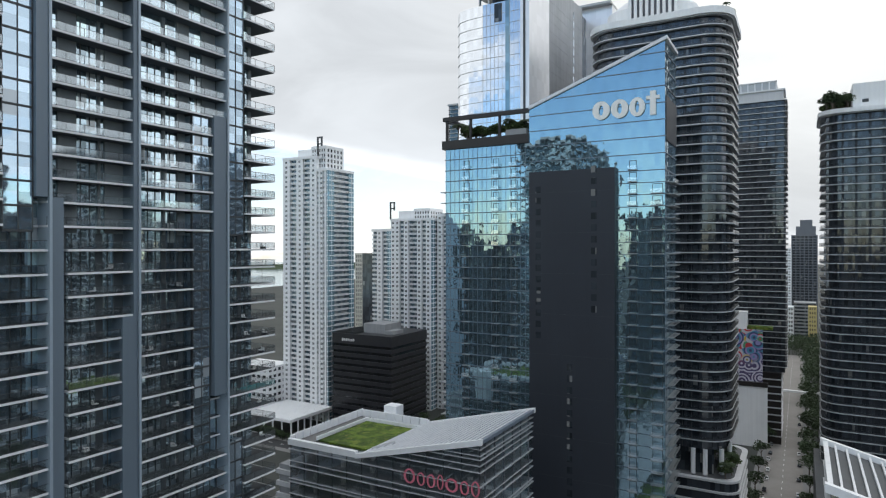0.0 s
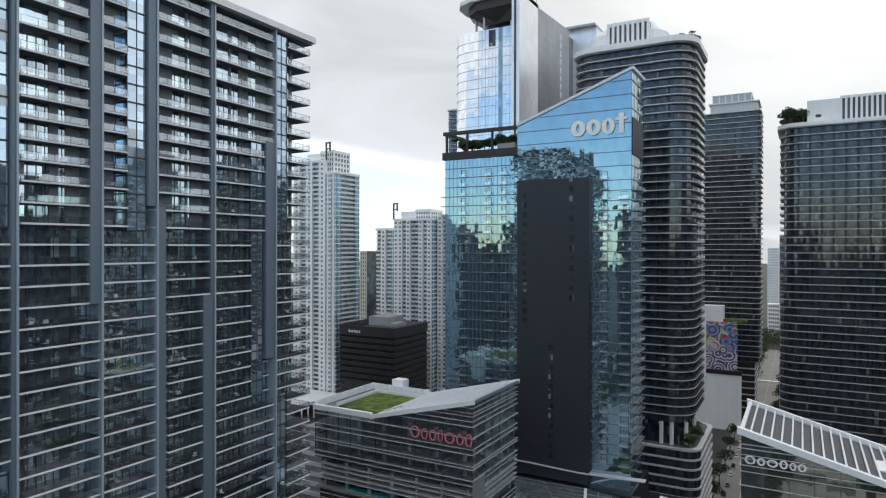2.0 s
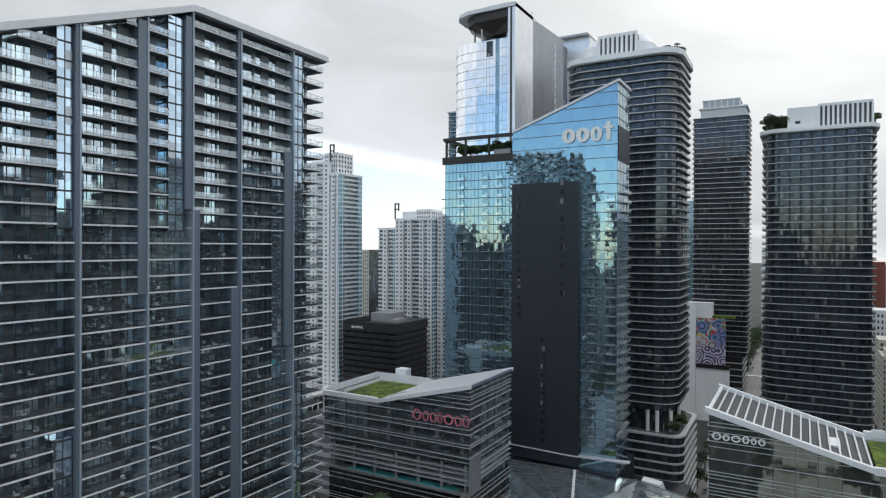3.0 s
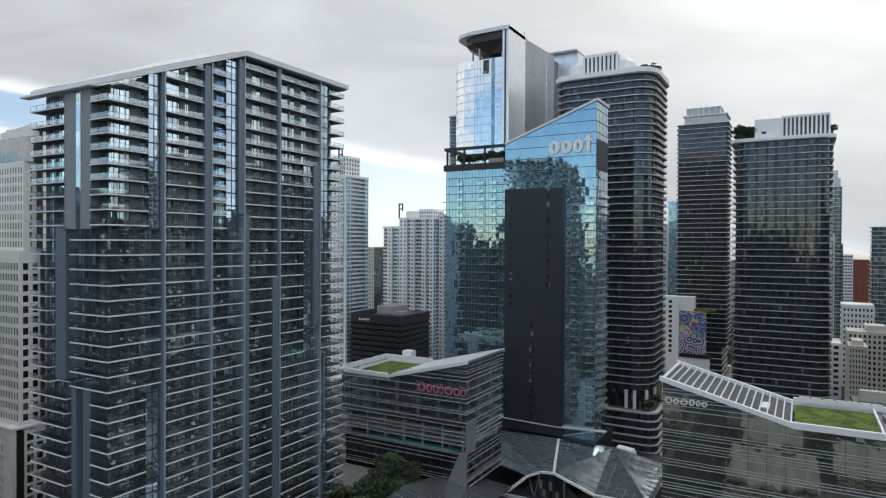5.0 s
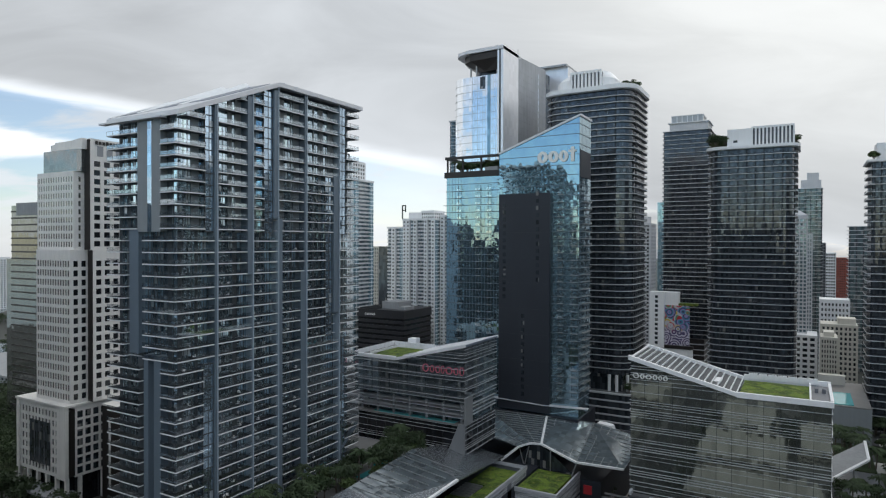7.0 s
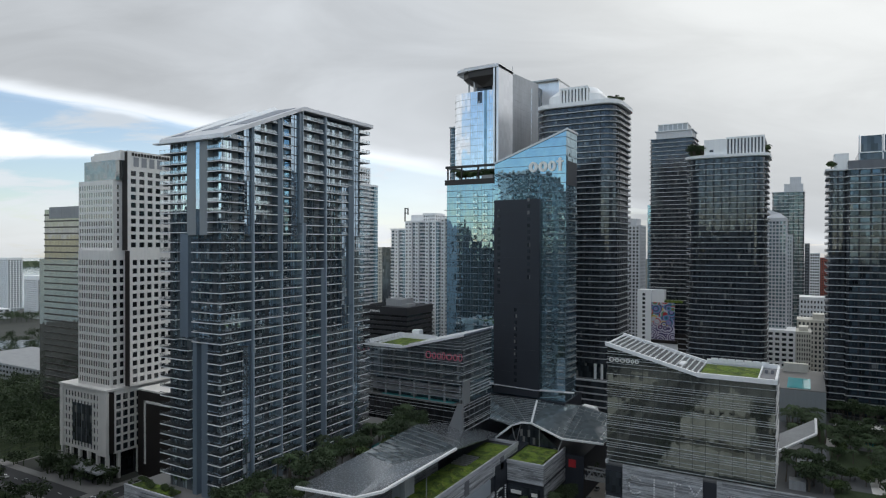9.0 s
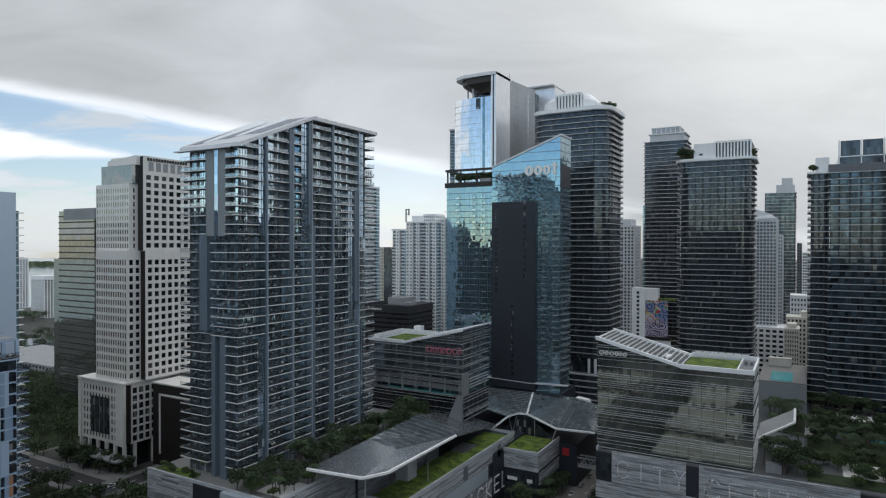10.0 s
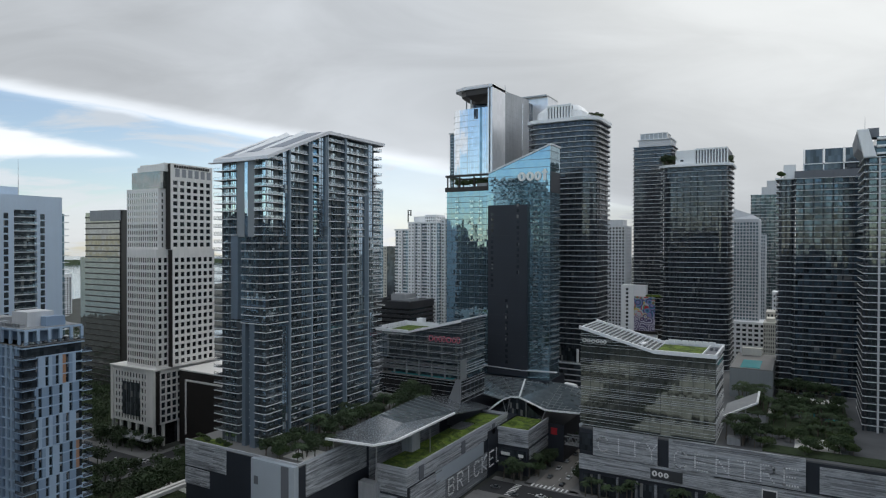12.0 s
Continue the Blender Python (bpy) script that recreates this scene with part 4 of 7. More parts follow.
t = banded("apartment_tower", "dark narrow apartment tower wing with roof trees", 77, 87, 239, 262, 26, 146.5, 37, 2.5, 1.4)
part("roof_edge", Geo().box(76.6, 238.6, 146.5, 87, 262, 147.3), WHITE, t)
part("stair_head", Geo().box(80.5, 244, 147.3, 86.5, 256, 155), WHITE, t, "white stair head")
t = banded("apartment_tower", "wide dark blue apartment tower with plant screens on the roof", 85.2, 128, 236, 264, 26, 146.5, 37, 0.8, 1.5, BLUE_DARK)
part("roof_storey", Geo().box(86, 237.5, 146.5, 127, 262, 150.6), PIER, t)
part("glass_storey", Geo().box(90, 238.5, 150.6, 127, 261, 154), DARK_GLASS, t)
first = part("plant_screen", Geo().box(91, 238, 154.3, 99.2, 239, 162), DARK_GLASS, t, "dark framed plant screen")
for i in range(1, 4):
    again(first, (9.3 * i, 0, 0))
for x in (90.4, 99.7, 109.0, 118.3):
    part("screen_post", Geo().box(x - 0.3, 237.8, 150.6, x + 0.3, 239.2, 162.3), WHITE, t)
part("screen_rail", Geo().box(90, 237.8, 153.9, 127, 239.1, 154.4), WHITE, t)

t = banded("apartment_tower", "very tall grey far tower with pale floor bands", -286, -256, 515, 545, 0, 243, 66, 0.8, 1.4, OFFICE_GLASS, SLAB_GREY, 5, False)
part("roof_edge", Geo().box(-286.4, 514.6, 243, -256, 545, 244.2), SLAB_GREY, t)

# the tower at the edge with the peaked white roof
t = banded("apartment_tower", "grey-green glass apartment tower with a slanted white roof plate", 113.2, 152, 169, 205, 29, 148.5, 38, 0.6, 2.0, OFFICE_GLASS, SLAB)
part("gable", Geo().solid([(113.2, 168.4, 148.5), (117.8, 168.4, 148.5), (117.8, 172, 148.5), (113.2, 172, 148.5)], [(110.6, 168.4, 160.5), (114.8, 168.4, 160.5), (114.8, 172, 160.5), (110.6, 172, 160.5)]), WHITE, t, "white slanted gable plate")
part("gable_side", Geo().solid([(111.0, 172, 153), (114.8, 172, 148.5), (114.8, 200, 148.5), (111.0, 200, 153)], [(110.6, 172, 160.2), (114.6, 172, 160.2), (114.6, 200, 158), (110.6, 200, 158)]), PIER_PALE, t)
part("roof_block", Geo().box(118, 172, 148.5, 150, 204, 157.5), OFFICE_GLASS, t)
part("roof_hut", Geo().box(114.8, 174, 157.5, 119, 182, 161.6), PIER, t)
for z in (149.4, 152.6, 155.8):
    part("louvre", Geo().box(118, 168.6, z, 150, 172, z + 0.9), WHITE, t)
part("mast", Geo().tube((113.5, 170, 160), (113.5, 170, 166), 0.12, 0.05), STEEL, t)
first = part("corner_post", Geo().box(118.6, 168.9, 29, 119.4, 169.6, 148.5), SLAB_GREY, t)
again(first, (6.5, 0, 0))

# ---- stone office tower with square windows ----


def gridded(name, label, x0, x1, y0, y1, z0, z1, floors, nx, ny, wall, core, px=0.45, sp=0.45, deep=0.5, top=1.5, group="", px2=None, root=None):
    """A block of windows set back in a wall of piers and spandrels. px, sp: the wall's share of a bay and of a storey."""
    t = root or thing(name, label, "tower", ((x0 + x1) / 2, (y0 + y1) / 2, z0), group)
    h = (z1 - top - z0) / floors
    part("glazing", Geo().box(x0 + deep, y0 + deep, z0, x1 - deep, y1 - deep, z1 - 0.3), core, t, "windows set back in the wall")
    first = part("spandrel", Geo().box(x0, y0, z0, x1, y1, z0 + h * sp), wall, t)
    for i in range(1, floors):
        again(first, (0, 0, i * h))
    part("parapet", Geo().box(x0, y0, z1 - top, x1, y1, z1), wall, t)
    e = 0.05
    bx, by = (x1 - x0) / nx, (y1 - y0) / ny
    w = max(bx * px / 2, 0.12)
    first = part("pier", Geo().box(-w, y0 - e, z0, w, y0 + deep, z1 - top / 2), wall, t)
    first.location.x += x0 + w
    for i in range(1, nx + 1):
        again(first, (i * (x1 - x0 - 2 * w) / nx, 0, 0))
    w = max(by * (px2 or px) / 2, 0.12)
    first = part("pier", Geo().box(x1 - deep, -w, z0, x1 + e, w, z1 - top / 2), wall, t)
    first.location.y += y0 + w
    for i in range(1, ny + 1):
        again(first, (0, i * (y1 - y0 - 2 * w) / ny, 0))
    return t


t = gridded("office_tower", "pale stone office tower with rows of square windows", -237.8, -212.5, 59, 67.2, 42.5, 107, 15, 13, 2, STONE, BLACK_GLASS, 0.36, 0.36, 0.3, 4.6, px2=0.34)
gridded("", "", -240.6, -213.5, 61, 66.4, 107, 140.2, 9, 14, 1, STONE, GOLD_GLASS, 0.36, 0.36, 0.18, 2.2, px2=0.4, root=t)
gridded("", "", -236, -209.2, 66.8, 95, 42.5, 107, 15, 12, 7, STONE, BLACK_GLASS, 0.34, 0.38, 0.4, 4.6, root=t)
gridded("", "", -236, -209.6, 66.0, 94, 107, 154.2, 10, 12, 6, STONE, BLACK_GLASS, 0.34, 0.38, 0.4, 9.4, root=t)
first = part("tall_window", Geo().box(-209.9, 69.0, 146.9, -209.5, 71.7, 151.3), PIER_PALE, t, "tall grey louvred window")
for i in range(1, 6):
    again(first, (0, 4.2 * i, 0))
part("crown_glass", Geo().box(-237.6, 62, 140.2, -212.6, 67, 149.6), SILVER_GLASS, t, "reflecting glass crown")
part("crown_step", Geo().solid([(-234.5, 63.4, 149.6), (-211.5, 63.4, 149.6), (-211.5, 67, 149.6), (-234.5, 67, 149.6)], [(-234.5, 63.4, 152.4), (-211.5, 63.4, 154.2), (-211.5, 67, 154.2), (-234.5, 67, 152.4)]), STONE, t, "pale panelled roof screen")
part("corner_slot", Geo().box(-213.4, 66.5, 42.5, -209.3, 66.78, 106.8), BRONZE, t, "dark recessed corner slot")
part("corner_slot", Geo().box(-213.6, 65.7, 107, -209.7, 65.96, 153.8), BRONZE, t, "dark recessed corner slot")
mark("office_sign", "dark company mark in small raised blocks", (-209.5, 68.0, 151.9), 90, (1.2,) * 15, 1.4, 0.4, BRONZE, 0.15, False)

p = thing("office_podium", "pale stone office podium with framed windows and colonnade", "podium", (-230, 78, 0))
part("roof_deck", Geo().box(-248.6, 55.6, 41.6, -210.6, 100, 42.5), STONE, p)
gridded("", "", -248, -216.5, 56.4, 99.6, 12, 41.6, 7, 12, 8, STONE, SHADE_GLASS, 0.4, 0.36, 0.35, 2.4, root=p)
gridded("", "", -217, -211.2, 60.2, 99, 12, 41.4, 7, 2, 11, STONE, SHADE_GLASS, 0.26, 0.26, 0.4, 2.0, root=p)
part("frame_wall", Geo().box(-217.4, 56.0, 11.5, -211.0, 57.4, 42.2), STONE, p, "broad blank stone corner")
part("frame_wall", Geo().box(-248.4, 56.0, 11.5, -246, 57.4, 42.2), STONE, p)
part("screen", Geo().box(-237.5, 55.9, 16, -222.5, 56.9, 34), DARK_GLASS, p, "large dark window screen")
for k in range(1, 4):
    part("screen_bar", Geo().box(-237.5 + 3.75 * k - 0.15, 55.7, 16, -237.5 + 3.75 * k + 0.15, 56.9, 34), PIER, p)
part("corner_slot", Geo().box(-216, 57.4, 12.5, -211.1, 60.1, 40.5), BRONZE, p, "dark corner slot")
part("lobby", Geo().box(-246, 58.6, 0, -213, 98, 12), BLACK_GLASS, p)
for k in range(6):
    part("column", Geo().box(-248 + 7.1 * k, 56.4, 0, -246.7 + 7.1 * k, 57.8, 12), STONE, p)
for k in range(4):
    part("column", Geo().box(-212.6, 62 + 10 * k, 0, -211.3, 63.3 + 10 * k, 12), STONE, p)
part("entrance_canopy", Geo().box(-236, 50, 5.6, -208, 60, 6.4), PIER_PALE, p)

# dark box beside it
t = thing("dark_annex", "dark brown windowless annex with a pale inlaid frame", "building", (-180, 84, 0))
part("wall", Geo().box(-208, 70, 0, -160, 100, 40.5), BRONZE, t)
part("roof_deck", Geo().box(-208.2, 69.8, 40.5, -160, 100, 41.2), STONE, t, "pale roof deck")
for b in ((-203, 69.6, 6, -202, 70.1, 36), (-203, 69.6, 35, -163, 70.1, 36)):
    part("inlay", Geo().box(*b), STONE, t)

# ---- bronze-glass tower behind, hotel by the bay, towers at the edge ----
t = thing("bronze_glass_tower", "reflecting bronze-glass office tower with ribbon bands", "tower", (-335, 120, 0))
part("curtain_wall", Geo().box(-362, 110, 0, -322, 140, 132), SILVER_GLASS, t)
part("side_wall", Geo().box(-322, 110.5, 0, -315, 140, 133), BRONZE, t)
first = part("band", Geo().box(-362.2, 109.7, 4, -321.5, 140.1, 4.9), BRONZE, t)
for i in range(1, 32):
    again(first, (0, 0, 4.0 * i))
part("parapet", Geo().box(-356, 109.6, 126, -321, 140, 133.4), CONCRETE, t)
part("step", Geo().box(-372, 112, 0, -361, 138, 100), SILVER_GLASS, t)

t = gridded("apartment_block", "white waterfront apartment block with balconies", -932, -896, 386, 408, 0, 62, 18, 11, 5, WHITE, SHADE_GLASS, 0.25, 0.3, 1.0, 6)
t = gridded("apartment_block", "pale waterfront apartment tower far off", -1119, -1092, 441, 465, 0, 85, 24, 8, 5, WHITE, LOGGIA, 0.3, 0.35, 0.8, 4)

t = thing("white_slab_tower", "smooth pale blue-white apartment tower with a recessed balcony bay", "tower", (-220, -15, 0))
part("wall", Geo().box(-236, -44, 0, -206, -14.8, 131.4), PALE_WALL, t, "smooth pale wall")
part("wall", Geo().box(-236, -5.4, 0, -206, 5.7, 131.4), PALE_WALL, t, "smooth pale wall")
part("bay_back", Geo().box(-236, -15, 0, -207.8, -5, 125), SHADE_GLASS, t)
part("bay_head", Geo().box(-236, -14.8, 125, -206.05, -5.4, 131.4), PALE_WALL, t)
part("roof_block", Geo().box(-226, -40, 131.4, -212, -10, 135.2), PALE_WALL, t)
part("mast", Geo().tube((-208, -12, 131.4), (-208, -12, 147), 0.12, 0.05), STEEL, t)
first = part("balcony", Geo().box(-208, -14.8, 121.8, -205.6, -5.4, 122.1), SLAB, t)
fr = part("balustrade", Geo().box(-205.7, -14.8, 122.1, -205.64, -5.4, 123.1), RAIL_GLASS, first)
for i in range(1, 36):
    c = again(first, (0, 0, -3.1 * i))
    k = again(fr, (0, 0, 0))
    k.parent = c
for y in (-3.0, -18.0, -30.0):
    first = part("window", Geo().box(-206.2, y - 0.9, 121.0, -205.9, y + 0.9, 123.4), SHADE_GLASS, t)
    for i in range(1, 38):
        again(first, (0, 0, -3.1 * i))
part("end_glass", Geo().box(-234, 5.6, 0, -207.4, 7.4, 124), PALE_GLASS, t, "glazed end balconies")
first = part("end_slab", Geo().box(-235, 5.7, 123.0, -206.4, 9.0, 123.3), SLAB, t)
for i in range(1, 39):
    again(first, (0, 0, -3.1 * i))

# blue-and-white tower at the near left
t = thing("patchwork_tower", "blue-white apartment tower with staggered dark windows and roof terrace", "tower", (-135, -49, 0))
X0, X1, Y0, Y1 = -158.0, -113.0, -58.4, -39.6
part("glazing", Geo().box(X0 + 0.6, Y0 + 0.6, 0, X1 - 0.6, Y1 - 0.6, 79.5), SHADE_GLASS, t)
nf, fh = 25, 3.14
first = part("floor_band", Geo().box(X0, Y0 - 0.12, 0, X1 + 0.12, Y1, 0.35), PATCH_WALL, t)
for i in range(1, nf + 1):
    again(first, (0, 0, fh * i))
rnd = random.Random(4)
cols = 13
ya = Y0 + 3.4
w = (Y1 - 1.8 - ya) / cols
base = {}
MID_BLUE = surface("blue_panel", (0.25, 0.34, 0.47), 0.5, vary=0.06)
ORANGE = surface("orange_panel", (0.40, 0.22, 0.13), 0.5, vary=0.06)
for nm, m in (("white_panel", PATCH_WALL), ("blue_panel", MID_BLUE), ("orange_panel", ORANGE)):
    base[nm] = part("wall_panel", Geo().box(X1 - 0.5, ya, 0.35, X1 + 0.05, ya + w, 3 * fh), m, t, nm.replace("_", " "))
for c in range(cols):
    for k in range(0, nf - 1, 3):
        if (c + (k // 3) % 2) % 3 == 1:
            continue
        u = rnd.random()
        nm = "orange_panel" if u < 0.07 else "blue_panel" if u < 0.5 else "white_panel"
        if c == 0 and k == 0:
            continue
        again(base[nm], (0.001 * (c % 3), c * w, k * fh + 0.01))
first = part("corner_balcony", Geo().box(X1 - 3.0, Y0 - 0.9, 3.1, X1 + 1.2, Y0 + 3.2, 3.35), PATCH_WALL, t)
fr = part("balustrade", Geo().box(X1 + 1.1, Y0 - 0.9, 3.35, X1 + 1.2, Y0 + 3.2, 4.4).box(X1 - 3, Y0 - 0.9, 3.35, X1 + 1.1, Y0 - 0.8, 4.4), RAIL_DARK, first)
far = part("end_balcony", Geo().box(X1 - 3.0, Y1 - 1.6, 3.1, X1 + 1.6, Y1 + 1.6, 3.35), PATCH_WALL, t)
ff = part("balustrade", Geo().box(X1 + 1.5, Y1 - 1.6, 3.35, X1 + 1.6, Y1 + 1.6, 4.4).box(X1 - 3, Y1 + 1.5, 3.35, X1 + 1.5, Y1 + 1.6, 4.4), RAIL_DARK, far)
for i in range(1, 24):
    for o, ch in ((first, fr), (far, ff)):
        c = again(o, (0, 0, fh * i))
        k = again(ch, (0, 0, 0))
        k.parent = c
for k in range(15):
    x = X1 - 3.6 - 2.9 * k
    part("front_pier", Geo().box(x - 0.9, Y0 - 0.05, 0, x + 0.5, Y0 + 0.7, 79.4), PATCH_WALL if k % 3 else MID_BLUE, t)
part("terrace_floor", Geo().box(X0, Y0, 79.2, X1, Y1, 79.5), PAVING, t)
part("roof_slab", Geo().box(X0, Y0 + 1.0, 83.6, X1 - 1.0, Y1, 84.2), PATCH_WALL, t)
part("roof_deck", Geo().box(X0 + 0.5, Y0 + 1.5, 84.2, X1 - 1.5, Y1 - 0.5, 84.4), CONCRETE, t, "grey roof deck")
for k in range(7):
    part("plant_unit", Geo().box(-131 + 1.9 * k, Y0 + 2.0, 84.4, -129.8 + 1.9 * k, Y0 + 3.4, 85.5), STEEL, t)
part("roof_duct", Geo().tube((-133, -44, 85), (-118, -43, 85), 0.5, 0.5, 8), STEEL, t)
for k in range(6):
    part("roof_post", Geo().box(X1 - 1.6, Y0 + 1.2 + 3.4 * k, 79.5, X1 - 0.9, Y0 + 2.1 + 3.4 * k, 83.6), PATCH_WALL, t)
for k in range(9):
    part("roof_post", Geo().box(X0 + 5 * k, Y0 + 1.0, 79.5, X0 + 5 * k + 0.8, Y0 + 1.7, 83.6), PATCH_WALL, t)
part("terrace_core", Geo().box(X0 + 4, Y0 + 6, 79.5, X1 - 6, Y1 - 4, 83.6), MID_BLUE, t)
part("terrace_rail", Geo().box(X1 - 0.1, Y0, 79.5, X1, Y1, 80.6), RAIL_GLASS, t)
for k in range(8):
    part("lounger", Geo().box(X1 - 3.4, Y0 + 1.5 + 2.2 * k, 79.5, X1 - 1.8, Y0 + 2.2 + 2.2 * k, 79.95), SIGN_WHITE, t, "white terrace lounger")
part("stair_head", Geo().box(-128, -54, 84.4, -119, -46, 89), SLAB_GREY, t)
part("stair_head", Geo().box(-119, -50, 84.4, -116, -44, 87.4), MID_BLUE, t)
part("plant_unit", Geo().box(-142, -56, 84.4, -134, -50, 86.6), CONCRETE, t)
part("plant_unit", Geo().box(-132, -57, 84.4, -129, -54, 85.8), STEEL, t)

# ---- white residential pair behind ----


def striped(t, along, a, b, at, z0, z1, floors, pattern):
    """A facade of upright strips between a and b on the wall at 'at': w wall with windows, p plain pier, b recessed balconies, g glazing."""
    wide = {"w": 1.0, "p": 0.7, "b": 1.0, "g": 0.7}
    unit = (b - a) / sum(wide[c] for c in pattern)
    h = (z1 - z0) / floors

    def cut(u0, u1, d0, d1, q0, q1):
        return (u0, at - d1, q0, u1, at - d0, q1) if along == "x" else (at + d0, u0, q0, at + d1, u1, q1)

    u = a
    for c in pattern:
        v = u + wide[c] * unit
        if c in "wp":
            part("wall_strip", Geo().box(*cut(u, v, -2.0, 0.55 if c == "w" else 0.8, z0, z1)), WHITE, t, "white painted wall strip")
        if c == "w":
            g, m = Geo(), (u + v) / 2
            for i in range(floors):
                g.box(*cut(m - 0.75, m - 0.12, 0.2, 0.58, z0 + i * h + 0.9, z0 + i * h + 2.35))
                g.box(*cut(m + 0.12, m + 0.75, 0.2, 0.58, z0 + i * h + 0.9, z0 + i * h + 2.35))
            tagged(part("window_column", g, SHADE_GLASS, t, "dark paired windows"), kind="stuff")
        if c == "b":
            part("balcony_back", Geo().box(*cut(u, v, -2.2, -1.4, z0, z1)), LOGGIA, t, "shaded wall behind balconies")
            g, r = Geo(), Geo()
            for i in range(floors):
                g.box(*cut(u, v, -1.5, 0.15, z0 + (i + 1) * h - 0.32, z0 + (i + 1) * h))
                r.box(*cut(u + 0.1, v - 0.1, 0.0, 0.1, z0 + i * h + 0.12, z0 + i * h + 1.1))
            tagged(part("balcony_stack", g, WHITE, t, "white balcony slabs"), kind="stuff")
            tagged(part("railing_stack", r, RAIL_PALE, t, "pale balcony railings"), kind="stuff")
        if c == "g":
            part("glass_strip", Geo().box(*cut(u, v, -2.0, 0.2, z0, z1)), TEAL_GLASS, t, "teal glazed strip")
            g = Geo()
            for i in range(floors):
                g.box(*cut(u, v, 0.1, 0.32, z0 + i * h, z0 + i * h + 0.55))
            g.box(*cut((u + v) / 2 - 0.12, (u + v) / 2 + 0.12, 0.1, 0.34, z0, z1))
            tagged(part("spandrel_stack", g, WHITE, t, "white spandrel bands"), kind="stuff")
        u = v


RAIL_PALE = surface("pale_rail_paint", (0.70, 0.71, 0.72), 0.6, vary=0.08)


def white_tower(label, x0, x1, y0, y1, z1, floors, south, east, low, mast):
    """Two joined volumes; the one at the corner is a few storeys lower."""
    t = thing("white_apartment_tower", label, "tower", ((x0 + x1) / 2, (y0 + y1) / 2, 0), "white towers")
    xc, zl = x0 + (x1 - x0) * low[0], z1 - low[1]
    fl = floors - round(low[1] / (z1 / floors))
    lo_left = low[2]
    part("core", Geo().box(x0 + 1.9, y0 + 1.9, 0, x1 - 1.9, y1, zl - 0.5), WHITE, t, "white painted walls")
    if lo_left:
        part("core", Geo().box(xc + 1.9, y0 + 1.9, zl - 0.5, x1 - 1.9, y1, z1 - 0.5), WHITE, t)
    else:
        part("core", Geo().box(x0 + 1.9, y0 + 1.9, zl - 0.5, xc - 1.9, y1, z1 - 0.5), WHITE, t)
    za, zb, fa, fb = (zl, z1, fl, floors) if lo_left else (z1, zl, floors, fl)
    striped(t, "x", x0, xc, y0, 0, za, fa, south[0])
    striped(t, "x", xc, x1, y0, 0, zb, fb, south[1])
    striped(t, "y", y0 + 0.4, y1, x1, 0, zb, fb, east)
    for a, b, z in ((x0, xc, za), (xc, x1, zb)):
        part("parapet", Geo().box(a - 0.2, y0 - 0.7, z, b + 0.6, y1, z + 1.6), WHITE, t, "white roof parapet")
    hi = (xc + 3, x1 - 3) if lo_left else (x0 + 8, xc + 4)
    gridded("", "", hi[0] + (hi[1] - hi[0]) * 0.5, hi[1], y0 + 4, y1 - 4, min(za, zb) + 1.6, z1 + 8.4, 4, 6, 5, WHITE, SHADE_GLASS, 0.4, 0.4, 0.4, 2, root=t)
    part("roof_block", Geo().box(hi[0], y0 + 5, z1 + 1.6, hi[0] + (hi[1] - hi[0]) * 0.5, y1 - 3, z1 + 7), WHITE, t)
    if not mast:
        return t
    mx, my = mast
    g = Geo().box(mx, my, z1 + 1, mx + 0.9, my + 0.9, z1 + 13.4).box(mx + 3.2, my, z1 + 7.4, mx + 4.1, my + 0.9, z1 + 13.4).box(mx + 0.9, my, z1 + 12.5, mx + 3.2, my + 0.9, z1 + 13.4).box(mx + 0.9, my, z1 + 8.4, mx + 3.2, my + 0.9, z1 + 9.1)
    part("roof_frame", g, DARK_STEEL, t, "dark open roof frame")
    return t


white_tower("tall white apartment tower with blue glazed corners and balconies", -300, -262, 315, 341, 169, 53, ("wbwbw", "bpwbpg"), "gbbg", (0.76, 8.5, False), (-271, 314.6))
white_tower("white apartment tower with blue glazed corners and balconies", -269, -220, 372, 398, 130, 41, ("bwbg", "wwbwbbwbw"), "gbwg", (0.337, 7, True), (-253.5, 371.6))
white_tower("white apartment tower with blue glazed corners and balconies", -219.4, -194, 380, 402, 133, 42, ("wbw", "bwg"), "gbwg", (0.5, 8, False), None)
t = gridded("apartment_block", "tan apartment slab with a dark side", -302, -295, 395, 420, 0, 107, 32, 3, 3, CREAM, SHADE_GLASS, 0.4, 0.4)
part("dark_side", Geo().box(-294.9, 395, 0, -284, 420, 107), DARK_GLASS, t)
t = thing("black_office", "black granite office block with dark ribbon windows", "building", (-233, 331, 0))
part("glazing", Geo().box(-255, 311.5, 0, -211.5, 351, 57), BLACK_GLASS, t)
first = part("granite_band", Geo().box(-255.5, 311, 0, -211, 351.5, 2.3), BLACK_STONE, t)
for i in range(1, 13):
    again(first, (0, 0, 4.0 * i))
part("parapet", Geo().box(-255.6, 310.9, 52, -210.9, 351.6, 58.3), BLACK_STONE, t)
part("roof_plant", Geo().box(-238, 320, 58, -222, 338, 64), CONCRETE, t, "grey roof plant room")
part("roof_plant", Geo().box(-221, 318, 58, -215, 330, 60.5), CONCRETE, t)
for k in range(12):
    part("roof_rail", Geo().box(-254 + 1.4 * k, 312, 58.3, -253.8 + 1.4 * k, 340, 59.2), DARK_STEEL, t)
